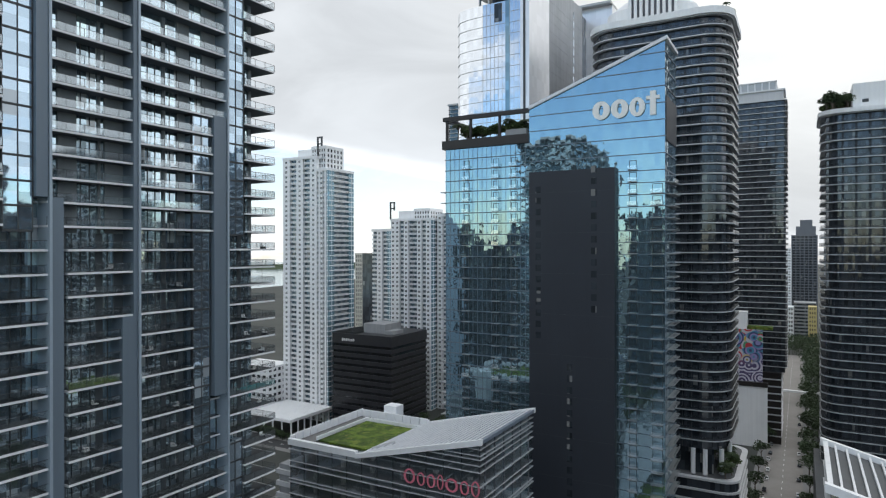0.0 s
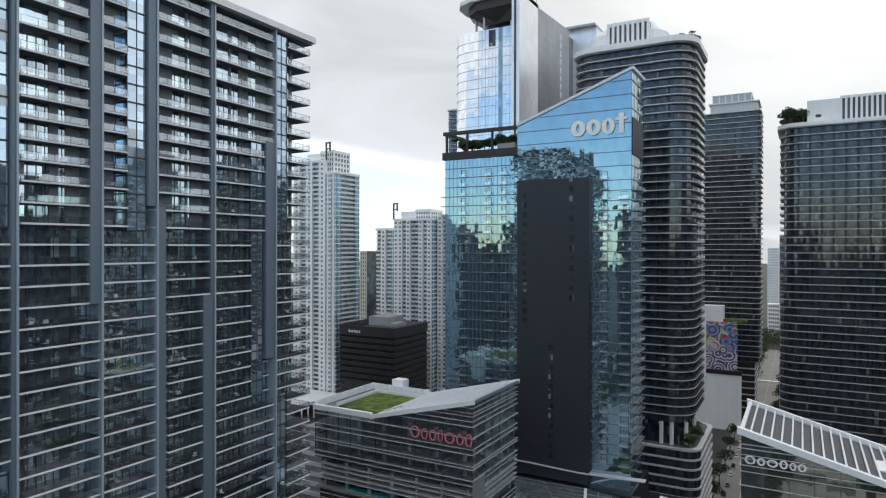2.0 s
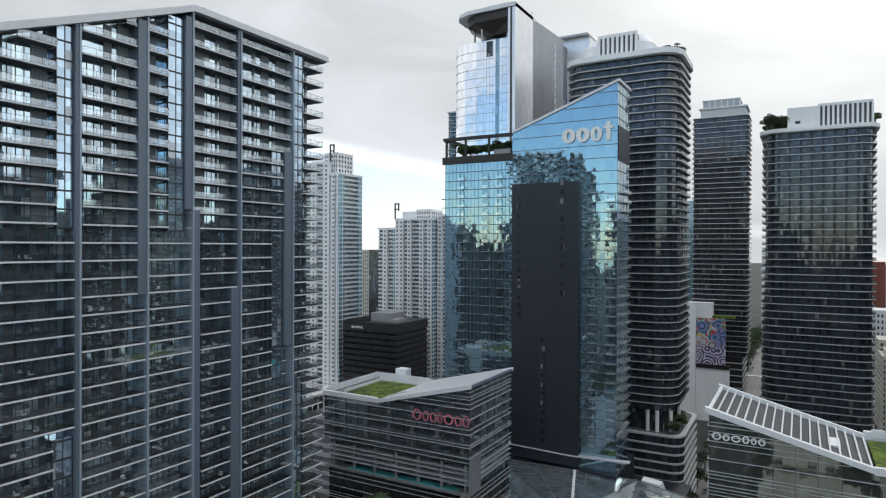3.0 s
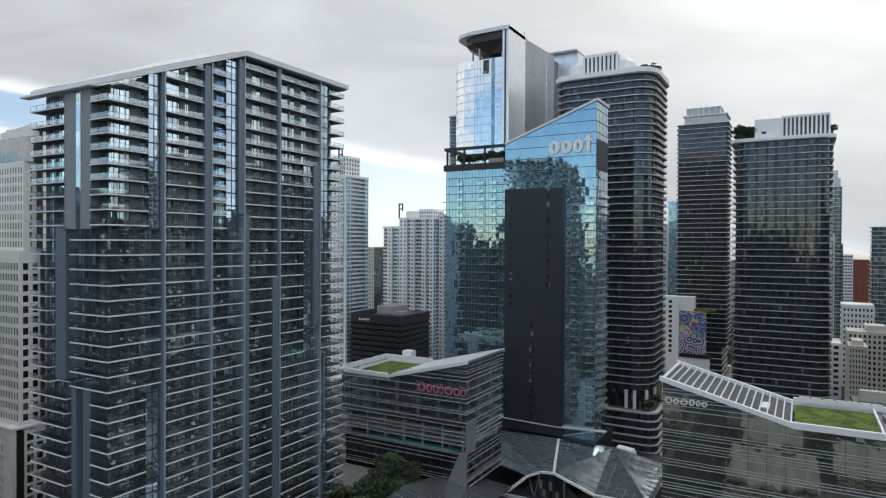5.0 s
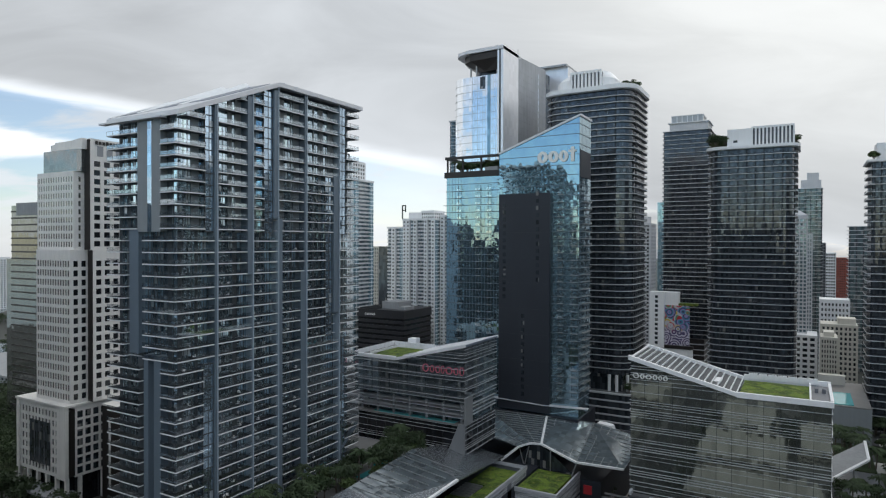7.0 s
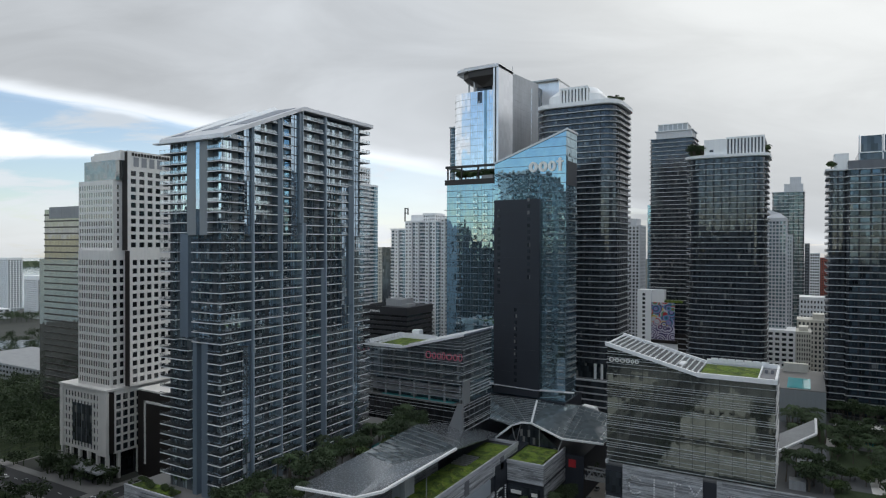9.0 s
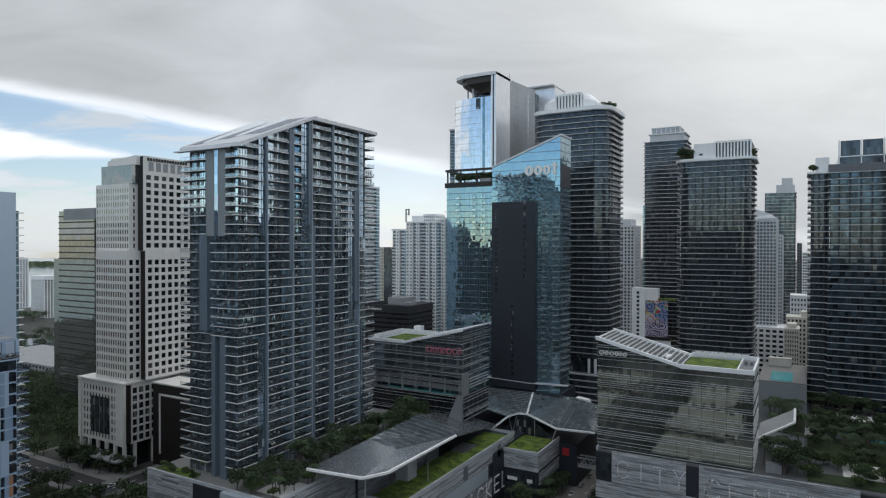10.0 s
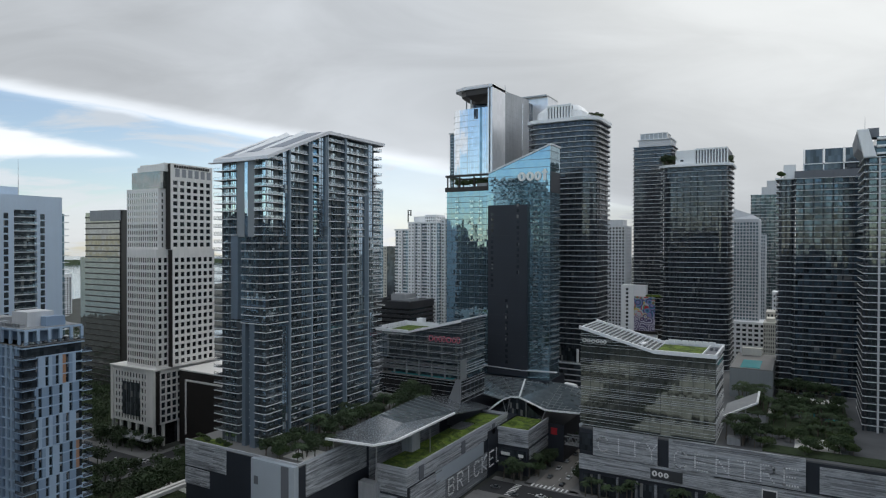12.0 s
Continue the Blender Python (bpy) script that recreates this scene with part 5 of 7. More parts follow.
mark("office_sign", "small white company mark on black granite", (-248, 310.93, 53.6), 0, (1.4, 0.9, 1.1, 1.0, 1.1, 1.0, 1.1), 1.7, 0.35, SIGN_WHITE, 0.15)

# ---- distant towers on the right ----
LOGGIA_FAR = glass("far_loggia_glass", (0.16, 0.22, 0.23), 0.3, 0.12, (2.4, 2.4, 3.5), 0.012, 0.2, 0.4)
t = gridded("apartment_tower", "pale green-grey apartment tower with rows of balconies", 31, 55.5, 480, 510, 40, 133, 30, 9, 6, SLAB_GREY, PALE_GLASS, 0.3, 0.35, 1.0, 3)
part("roof_hood", Geo().solid([(31, 480, 133), (55.5, 480, 133), (55.5, 510, 133), (31, 510, 133)], [(34, 484, 143), (50, 484, 137), (50, 505, 137), (34, 505, 143)]), SLAB_GREY, t)
t = gridded("parking_block", "white parking and office block below", 31, 62.5, 470, 500, 0, 40, 9, 6, 5, WHITE, SHADE_GLASS, 0.35, 0.45, 0.8, 2)
t = banded("apartment_tower", "far green-glass apartment tower with white slabs", 39, 68.6, 610, 640, 0, 164, 46, 1, 1.5, LOGGIA_FAR, SLAB, 5, False)
part("roof_block", Geo().box(50, 612, 164, 67, 636, 172), SLAB_GREY, t)
part("roof_block", Geo().box(55, 613, 172, 65, 630, 179), SLAB_GREY, t)
t = gridded("office_tower", "far pale grey tower with rounded hood", 54.6, 59.2, 512, 530, 0, 119, 36, 2, 5, SLAB_GREY, PALE_GLASS, 0.4, 0.4)
t = gridded("apartment_tower", "grey concrete apartment tower with pale balconies", -92, -62, 470, 495, 0, 128, 40, 9, 6, SLAB_GREY, SHADE_GLASS, 0.4, 0.4)
part("roof_block", Geo().box(-84, 474, 128, -66, 492, 134), SLAB_GREY, t)
t = gridded("glass_tower", "far turquoise glass tower", -70, -40, 540, 565, 0, 150, 42, 8, 4, TEAL_GLASS, TEAL_GLASS, 0.05, 0.08)
t = gridded("cream_block", "cream stucco apartment block with shaded windows", 63, 73, 402, 425, 0, 48, 14, 6, 6, CREAM, SHADE_GLASS, 0.5, 0.4, 0.7, 2)
part("roof_block", Geo().box(65, 406, 48, 71, 420, 51), CREAM, t)
t = gridded("office_block", "white block with punched windows", 64.6, 86, 520, 545, 0, 64.5, 14, 8, 6, WHITE, SHADE_GLASS, 0.5, 0.5, 0.5, 3)
t = gridded("cream_block", "taller cream stucco apartment block with loggias", 63.5, 86, 430, 452, 0, 54, 15, 8, 6, CREAM, SHADE_GLASS, 0.45, 0.4, 0.8, 2)
part("roof_block", Geo().box(74, 433, 54, 85, 448, 58), CREAM, t)
t = gridded("apartment_tower", "far dark apartment tower", 68.5, 73.5, 700, 720, 0, 112, 34, 2, 4, PIER, DARK_GLASS, 0.3, 0.35)
t = gridded("apartment_tower", "far white apartment tower with bands of windows", 73.8, 84, 730, 750, 0, 101, 30, 4, 4, WHITE, SHADE_GLASS, 0.3, 0.45)
t = gridded("office_block", "far dark office tower in the street's axis", -12.5, 19, 1000, 1030, 0, 128, 34, 6, 6, PIER, DARK_GLASS, 0.2, 0.3)
part("roof_step", Geo().box(-7, 1004, 128, 17, 1026, 140), PIER, t)
part("roof_step", Geo().box(-2, 1008, 140, 13, 1022, 149), PIER, t)
t = gridded("office_block", "far white gridded tower", -26, -12, 960, 985, 0, 110, 30, 6, 5, WHITE, SHADE_GLASS, 0.5, 0.5)
t = gridded("parking_block", "banded grey parking block closing the avenue", -8, 15, 860, 880, 0, 46, 11, 2, 3, CONCRETE, SHADE_GLASS, 0.04, 0.5)
t = gridded("office_block", "low white block beside the avenue", -21, -8.3, 850, 870, 0, 41, 8, 5, 3, WHITE, SHADE_GLASS, 0.4, 0.5)
t = gridded("office_block", "low yellow stucco block beside the avenue", 6.5, 15, 830, 845, 0, 44, 9, 3, 3, surface("yellow_stucco", (0.55, 0.45, 0.20), 0.8, vary=0.1), SHADE_GLASS, 0.5, 0.5)
t = gridded("red_block", "far brick-red apartment slab", 86, 112, 900, 920, 0, 92.5, 28, 10, 4, surface("brick_red", (0.24, 0.07, 0.05), 0.8, vary=0.1), SHADE_GLASS, 0.5, 0.5)
t = banded("apartment_tower", "far green-glass apartment tower with white slabs", 86.5, 114, 560, 585, 0, 126, 36, 1, 1.3, LOGGIA_FAR, SLAB, 5, False)
for x0, x1, y0, y1, z1 in ((150, 178, 480, 505, 110), (-150, -120, 640, 660, 100)):
    gridded("apartment_tower", "far pale grey apartment tower", x0, x1, y0, y1, 0, z1, 34, 7, 5, SLAB_GREY, PALE_GLASS, 0.35, 0.35)

# mural building
t = thing("mural_building", "white stair block with a colourful mural beside a dark parking block", "building", (-30, 398, 0))
part("wall", Geo().box(-47, 394, 0, -36.4, 404, 74.6), WHITE, t, "white stair wall")
part("wall", Geo().box(-36.4, 396, 0, -26.8, 404, 74.6), WHITE, t, "white stair wall")
first = part("window", Geo().box(-43, 393.8, 70, -41, 394.1, 72), SHADE_GLASS, t)
for i in range(1, 11):
    again(first, (0, 0, -3.4 * i))
part("mural", Geo().box(-36.2, 394.4, 36, -18.9, 395.6, 65), MURAL, t, "multicoloured painted mural")
part("roof_garden", Geo().box(-27, 396, 65, -14, 404, 66.5), GRASS, t)
part("low_wall", Geo().box(-36, 392.6, 0, -16.5, 395, 33.6), WHITE, t, "plain white lower wall")
part("ledge", Geo().box(-36, 392, 33.6, -16.2, 395.4, 36), BRONZE, t)

# ---- glass office buildings on the shopping podiums ----


def louvred_block(t, x0, x1, y0, y1, z0, tops, gaps, seed, core=None):
    """Curtain wall with many thin unequal blades wrapped round it. gaps: heights with no blades."""
    core = core or OFFICE_GLASS
    prof = [(x0, z0), (x1, z0)] + list(reversed(tops))
    part("curtain_wall", Geo().solid([(x, y1, z) for x, z in prof], [(x, y0, z) for x, z in prof]), core, t, "grey reflecting curtain wall")
    rnd = random.Random(seed)
    z = z0 + 0.6
    zmax = max(q for _, q in tops)
    while z < zmax - 0.6:
        a, b = x0, x1
        for (xa, za), (xb, zb) in zip(tops, tops[1:]):
            if za != zb and min(za, zb) < z + 0.5 < max(za, zb):
                c = xa + (z + 0.5 - za) / (zb - za) * (xb - xa)
                a, b = (x0, c) if za > zb else (c, x1)
        if a > x0 + 0.1 or b < x1 - 0.1 or z < min(q for _, q in tops):
            if not any(p < z < q for p, q in gaps):
                o = rnd.choice((0.2, 0.3, 0.4))
                part("blade", Geo().box(a - o, y0 - o, z, b + o, y1 + 0.1, z + rnd.choice((0.06, 0.1, 0.16))), BLADE, t)
        z += rnd.choice((0.8, 1.3, 1.9, 2.8))
    n = round((x1 - x0) / 4.2)
    for k in range(n + 1):
        x = x0 + (x1 - x0) * k / n
        zt = z0 + 3
        for (xa, za), (xb, zb) in zip(tops, tops[1:]):
            if xa <= x <= xb + 1e-6:
                zt = za + (x - xa) / (xb - xa) * (zb - za)
        part("mullion", Geo().box(x - 0.05, y0 - 0.1, z0, x + 0.05, y0 + 0.1, zt - 0.1), DARK_STEEL, t)
    for k in range(6):
        y = y0 + (y1 - y0) * (k + 0.5) / 6
        part("mullion", Geo().box(x1 - 0.1, y - 0.09, z0, x1 + 0.12, y + 0.09, tops[-1][1] - 0.1), PIER, t)


t = thing("law_office", "glass office building with blade-wrapped facade and half-green roof", "building", (-80, 127, 31))
louvred_block(t, -105.5, -55.6, 113, 141, 51, [(-105.5, 64.6), (-86, 64.6), (-55.6, 72)], (), 3, LAW_GLASS)
for z in (51.3, 55.6, 60.0):
    part("floor_slab", Geo().box(-104.8, 113.8, z, -56.2, 140.6, z + 0.4), CONCRETE, t)
part("core_wall", Geo().box(-98, 122, 51.7, -64, 134, 64.2), PIER_PALE, t, "inner core wall behind glass")
for k in range(6):
    part("inner_column", Geo().tube((-100 + 8.2 * k, 115.6, 51.7), (-100 + 8.2 * k, 115.6, 64.2), 0.6, 0.6, 10), STONE, t, "pale round column behind glass")
for k in range(3):
    part("inner_column", Geo().tube((-58, 119 + 8.2 * k, 51.7), (-58, 119 + 8.2 * k, 66.4), 0.6, 0.6, 10), STONE, t)
louvred_block(t, -104, -56, 113.4, 141, 31, [(-104, 43), (-56, 43)], (), 5, BLACK_GLASS)
part("terrace_back", Geo().box(-102, 116.8, 43, -56.4, 141, 51), OFFICE_GLASS, t)
for z in (45.4, 46.6, 48.2, 49.4):
    part("blade", Geo().box(-104, 113.0, z, -55.4, 141, z + 0.1), BLADE, t)
for k in range(7):
    part("column", Geo().tube((-103 + 7.6 * k, 114.6, 43), (-103 + 7.6 * k, 114.6, 51), 0.5, 0.5, 8), CONCRETE, t, "round grey column")
part("terrace_floor", Geo().box(-105, 112.6, 42.7, -55.6, 117, 43.1), PAVING, t)
part("pool", Geo().box(-97, 113.6, 43.0, -60, 116.4, 43.25), POOL, t, "turquoise terrace pool")
part("corner_facet", Geo().solid([(-62, 112.6, 33), (-55.2, 112.4, 31), (-55.2, 113.5, 31), (-62, 113.5, 33)], [(-57.5, 112.3, 43.5), (-55.2, 112.3, 43.5), (-55.2, 113.5, 43.5), (-57.5, 113.5, 43.5)]), STEEL, t, "pale triangular corner facet")
part("corner_facet", Geo().box(-55.7, 113, 43.2, -55.0, 119, 53), STEEL, t)
part("core", Geo().box(-112, 116, 31, -105.4, 140, 58), CONCRETE, t)
for k in range(9):
    part("rear_band", Geo().box(-112.6, 115.4, 32.5 + 2.9 * k, -105.2, 140.4, 33.6 + 2.9 * k), SLAB_GREY, t)
lawn = part("lawn", Geo().box(-100.6, 117.5, 64.6, -84.5, 136.6, 65.0), GRASS, t, "green sedum roof")
part("walkway", Geo().box(-105.3, 113.4, 64.6, -101, 140.8, 64.9), PAVING, t)
for b in ((-106, 112.5, 64.5, -86, 113.5, 65.9), (-106, 140.4, 64.5, -84, 141.3, 66.4), (-106.2, 113.5, 64.5, -105.4, 140.4, 66.4), (-101.3, 117.2, 64.6, -101, 137.3, 65.8), (-101, 136.9, 64.6, -83.5, 137.3, 65.8)):
    part("parapet", Geo().box(*b), WHITE, t, "white roof parapet")
first = part("parapet_panel", Geo().box(-105.3, 114.2, 65.0, -105.0, 116.6, 66.9), WHITE, t)
for i in range(1, 10):
    again(first, (0, 2.7 * i, 0))
first = part("parapet_panel", Geo().box(-104.4, 139.9, 65.0, -102, 140.3, 66.9), WHITE, t)
for i in range(1, 8):
    again(first, (2.6 * i, 0, 0))
part("roof_hut", Geo().box(-98.5, 141.5, 58, -94.5, 145, 68.4), WHITE, t, "white lift hut")


def law_z(x):
    return 64.8 + (x + 86) / 30.4 * 7.4


part("metal_roof", Geo().solid([(-86, 112.4, 64.5), (-55.0, 112.4, law_z(-55.0) - 0.3), (-55.0, 141.4, law_z(-55.0) - 0.3), (-86, 141.4, 64.5)],
                               [(-86, 112.4, 65.1), (-55.0, 112.4, law_z(-55.0) + 0.4), (-55.0, 141.4, law_z(-55.0) + 0.4), (-86, 141.4, 65.1)]), ROOF_BLUE, t, "ribbed slanted metal roof")
for k in range(24):
    x = -84.6 + 1.22 * k
    part("roof_rib", Geo().box(x, 112.6, law_z(x) + 0.2, x + 0.30, 141.2, law_z(x) + 0.62), SLAB, t)
for b in (112.35, 140.9):
    part("roof_edge", Geo().solid([(-86, b, 64.4), (-54.9, b, law_z(-54.9) - 0.4), (-54.9, b + 0.6, law_z(-54.9) - 0.4), (-86, b + 0.6, 64.4)], [(-86, b, 65.5), (-54.9, b, law_z(-54.9) + 0.8), (-54.9, b + 0.6, law_z(-54.9) + 0.8), (-86, b + 0.6, 65.5)]), WHITE, t, "white roof edge")
part("roof_duct", Geo().tube((-84, 116, 65.8), (-80.5, 120, 66.6), 0.5, 0.5, 8), STEEL, t)
mark("office_sign", "pink-red company mark on the glass front", (-73.4, 112.75, 61.4), 0, (2.9, 2.0, 2.1, 1.5, 3.0, 2.1, 2.0), 2.8, 0.4, SIGN_RED, 0.15, True, 0.2)

t = thing("coworking_office", "glass office building with white pergola and green roof", "building", (32, 130, 29))
louvred_block(t, 4, 60, 117, 144, 29, [(4, 72.6), (35.5, 64.2), (60, 64.2)], (), 9, COWORK_GLASS)
part("core", Geo().box(22, 119, 29, 38, 142, 60), CONCRETE, t)


def cow_z(x):
    return 73.4 - (x - 4) / 31.5 * 8.4


for y0, y1 in ((116.2, 117.4), (143.4, 144.6)):
    part("roof_beam", Geo().solid([(3.2, y0, cow_z(3.2) - 1.1), (35.5, y0, 64.2), (35.5, y1, 64.2), (3.2, y1, cow_z(3.2) - 1.1)], [(3.2, y0, cow_z(3.2) + 0.3), (35.5, y0, 65.4), (35.5, y1, 65.4), (3.2, y1, cow_z(3.2) + 0.3)]), WHITE, t, "white sloping roof beam")
part("pergola_deck", Geo().solid([(4.3, 117.5, 72.54), (35.4, 117.5, 64.25), (35.4, 143.3, 64.25), (4.3, 143.3, 72.54)], [(4.3, 117.5, 72.62), (35.4, 117.5, 64.33), (35.4, 143.3, 64.33), (4.3, 143.3, 72.62)]), ROOF_GREY, t, "dark roof deck under the pergola")
for k in range(18):
    x = 3.6 + 1.85 * k
    part("pergola_bar", Geo().box(x, 117.4, cow_z(x) - 0.6, x + (0.8 if k == 0 else 0.34), 143.4, cow_z(x) - 0.1), SLAB, t)
for k in range(5):
    y = 121 + 4.6 * k
    part("pergola_slat", Geo().solid([(8, y, cow_z(8) - 1.4), (20, y, cow_z(20) - 1.4), (20, y + 0.8, cow_z(20) - 1.4), (8, y + 0.8, cow_z(8) - 1.4)], [(8, y, cow_z(8) - 0.9), (20, y, cow_z(20) - 0.9), (20, y + 0.8, cow_z(20) - 0.9), (8, y + 0.8, cow_z(8) - 0.9)]), SLAB, t)
for x in (5.0, 7.25):
    part("pergola_panel", Geo().solid([(x, 118, cow_z(x) - 1.3), (x + 1.6, 118, cow_z(x + 1.6) - 1.3), (x + 1.6, 143, cow_z(x + 1.6) - 1.3), (x, 143, cow_z(x) - 1.3)], [(x, 118, cow_z(x) - 1.0), (x + 1.6, 118, cow_z(x + 1.6) - 1.0), (x + 1.6, 143, cow_z(x + 1.6) - 1.0), (x, 143, cow_z(x) - 1.0)]), FIN, t, "blue-grey roof panel")
part("roof_unit", Geo().box(24, 126, 64, 30, 133, 66.4), WHITE, t)
part("lawn", Geo().box(36, 118, 64.2, 54.6, 140.5, 64.8), GRASS, t, "green sedum roof")
part("roof_deck", Geo().box(55, 118, 64.2, 60, 143, 64.7), PIER, t)
for b in ((35.5, 116.2, 64, 60.6, 117.2, 65.6), (35.5, 143.4, 64, 60.6, 144.4, 66.2), (59.8, 117.2, 64, 60.6, 143.4, 65.8), (54.6, 117.2, 64.2, 55.1, 143.4, 65.5)):
    part("parapet", Geo().box(*b), WHITE, t, "white roof parapet")
for k in range(7):
    part("parapet_panel", Geo().box(37 + 2.9 * k, 142.9, 65, 39.6 + 2.9 * k, 143.3, 66.9), WHITE, t)
part("roof_unit", Geo().box(56, 132, 64.7, 57, 135, 66), PIER, t)
part("roof_unit", Geo().box(58, 132, 64.7, 59, 135, 66), PIER, t)
mark("office_sign", "white company mark on the glass front", (4.6, 116.75, 66.6), 0, (2.0, 1.5, 2.0, 1.5, 1.2, 1.5), 1.5, 0.25, SIGN_WHITE, 0.2, True, 0.26)

# ---- podiums faced in ribbed limestone ----


def ribbed_panel(parent, axis, a, b, at, z0, z1, proud=0.35, seed=0, tones=None):
    """A panel of stacked stone courses of unequal tone and depth."""
    p = part("stone_panel", Geo().box(a, at - proud, z0, b, at, z1) if axis == "x" else Geo().box(at, a, z0, at + proud, b, z1), (tones or (TRAVERTINE,))[0], parent, "ribbed grey limestone panel")
    rnd = random.Random(seed)
    z = z0 + 0.15
    while z < z1 - 0.5:
        h = rnd.choice((0.5, 0.7, 0.9))
        d = rnd.uniform(0.04, 0.22)
        s0 = rnd.uniform(0, 0.5) * (b - a)
        s1 = rnd.uniform(0.6, 1.0) * (b - a)
        if axis == "x":
            g = Geo().box(a + s0, at - proud - d, z, a + s1, at - proud + 0.05, z + h * 0.6)
        else:
            g = Geo().box(at + proud - 0.05, a + s0, z, at + proud + d, a + s1, z + h * 0.6)
        part("stone_course", g, rnd.choice(tones or (TRAVERTINE, COURSE_PALE, COURSE_DARK)), p)
        z += h
    return p


UNDERGROWTH = surface("undergrowth", (0.035, 0.055, 0.02), 0.9, vary=0.5, size=3, grain=0.5, bump=0.2)
COURSE_PALE = strata("limestone_pale", (0.35, 0.365, 0.39), (0.58, 0.60, 0.63), 7.3)
COURSE_DARK = strata("limestone_dark", (0.15, 0.155, 0.165), (0.34, 0.35, 0.37), 3.1)

t = thing("condo_podium", "dark podium with ribbed limestone panels and planted deck", "podium", (-88, 60, 0))
part("wall", Geo().box(-118, 3.4, 0, -60, 108, 33.2), CHARCOAL, t, "dark plain podium wall")
part("deck", Geo().box(-118, 3.4, 33.2, -60, 108, 33.7), PAVING, t)
ribbed_panel(t, "x", -118, -95.5, 3.4, 24.5, 33.4, seed=1)
ribbed_panel(t, "x", -118, -104.5, 3.4, 17.5, 23.8, seed=2)
ribbed_panel(t, "x", -94, -84, 3.4, 8, 15.5, seed=3)
part("plain_wall", Geo().box(-80.5, 1.2, 0, -60, 3.4, 33.9), SMOOTH_PANEL, t, "plain pale stone wall")
for z in (6, 16, 25):
    part("vent", Geo().box(-79, 1.1, z, -77, 1.3, z + 3), PIER, t)
part("corner_strip", Geo().box(-66, 1.05, 0, -62.5, 1.25, 33.6), PIER, t)
ribbed_panel(t, "y", 7, 42, -60, 22, 33.6, seed=4)
ribbed_panel(t, "y", 44, 100, -60, 12, 30, seed=5)
for b in ((-118, 3.0, 33.7, -60, 3.6, 34.6), (-60.4, 3.6, 33.7, -59.8, 108, 34.6)):
    part("parapet", Geo().box(*b), COURSE_PALE, t)
part("pool", Geo().box(-76, 84, 33.72, -66, 92, 33.85), POOL, t, "turquoise deck pool")
part("pool", Geo().box(-74, 72, 33.72, -70, 80, 33.85), POOL, t)
part("lawn", Geo().box(-116, 4.5, 33.72, -98, 8.6, 34.3), GRASS, t)
part("path", Geo().box(-72, 8, 33.72, -62, 20, 33.82), STONE, t)
part("tower_base", Geo().box(-106, 14, 33.7, -85, 80, 37), SHADE_GLASS, t)

t = thing("shopping_podium", "ribbed limestone shopping building with sloping green roof", "podium", (-45, 84, 0))
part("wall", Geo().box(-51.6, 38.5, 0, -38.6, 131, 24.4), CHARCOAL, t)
ribbed_panel(t, "x", -51.6, -38.2, 38.5, 15.5, 25.2, seed=6)
ribbed_panel(t, "x", -51.6, -42.6, 38.5, 2, 14.5, seed=7)
ribbed_panel(t, "y", 38.4, 131, -38.6, 18.5, 25.2, seed=8)
ribbed_panel(t, "y", 41, 68, -38.6, 0.5, 17.6, seed=9)
ribbed_panel(t, "y", 68.6, 131, -38.6, 0.5, 12.3, 0.2, seed=10, tones=(COURSE_DARK, COURSE_DARK, TRAVERTINE))
part("plain_wall", Geo().box(-38.6, 60, 12.5, -38.15, 104, 18.2), SMOOTH_PANEL, t, "smooth pale blue-grey wall panel")
for a in (47, 82, 113):
    part("vent", Geo().box(-38.3, a, 18.9, -38.0, a + 3.4, 24.4), PIER, t)
for b in ((-51.9, 38.1, 24.4, -38.0, 38.7, 25.9), (-38.7, 38.7, 24.4, -38.0, 131.4, 25.9), (-51.9, 130.8, 24.4, -38.7, 131.4, 25.6)):
    part("parapet", Geo().box(*b), COURSE_PALE, t)
part("lawn", Geo().box(-50.6, 38.9, 24.4, -38.9, 93, 25.7), GRASS, t, "bright green sedum roof")
part("lawn", Geo().box(-43.5, 93, 24.4, -38.9, 106, 25.7), GRASS, t, "bright green sedum roof")
part("lawn_mound", Geo().solid([(-49, 62, 25.7), (-41, 60, 25.7), (-40, 100, 25.7), (-44, 93, 25.7)], [(-46, 68, 26.9), (-43.5, 68, 26.9), (-42, 88, 26.9), (-44, 88, 26.9)]), GRASS, t)
part("lawn", Geo().box(-50, 106, 24.4, -38.9, 124, 25.7), GRASS, t)
first = part("roof_bench", Geo().box(-50.6, 94.2, 24.4, -43.8, 94.9, 25.9), STEEL, t)
for i in range(1, 6):
    again(first, (0, 2.0 * i, 0))
part("roof_step", Geo().box(-57, 44, 0, -51.6, 120, 20.5), BARE_WALL, t)
part("stair_tower", Geo().box(-58, 34.5, 0, -50.6, 38.4, 19), BARE_WALL, t)
part("lift_hut", Geo().box(-52, 56, 20.5, -47, 62, 33), BARE_WALL, t)


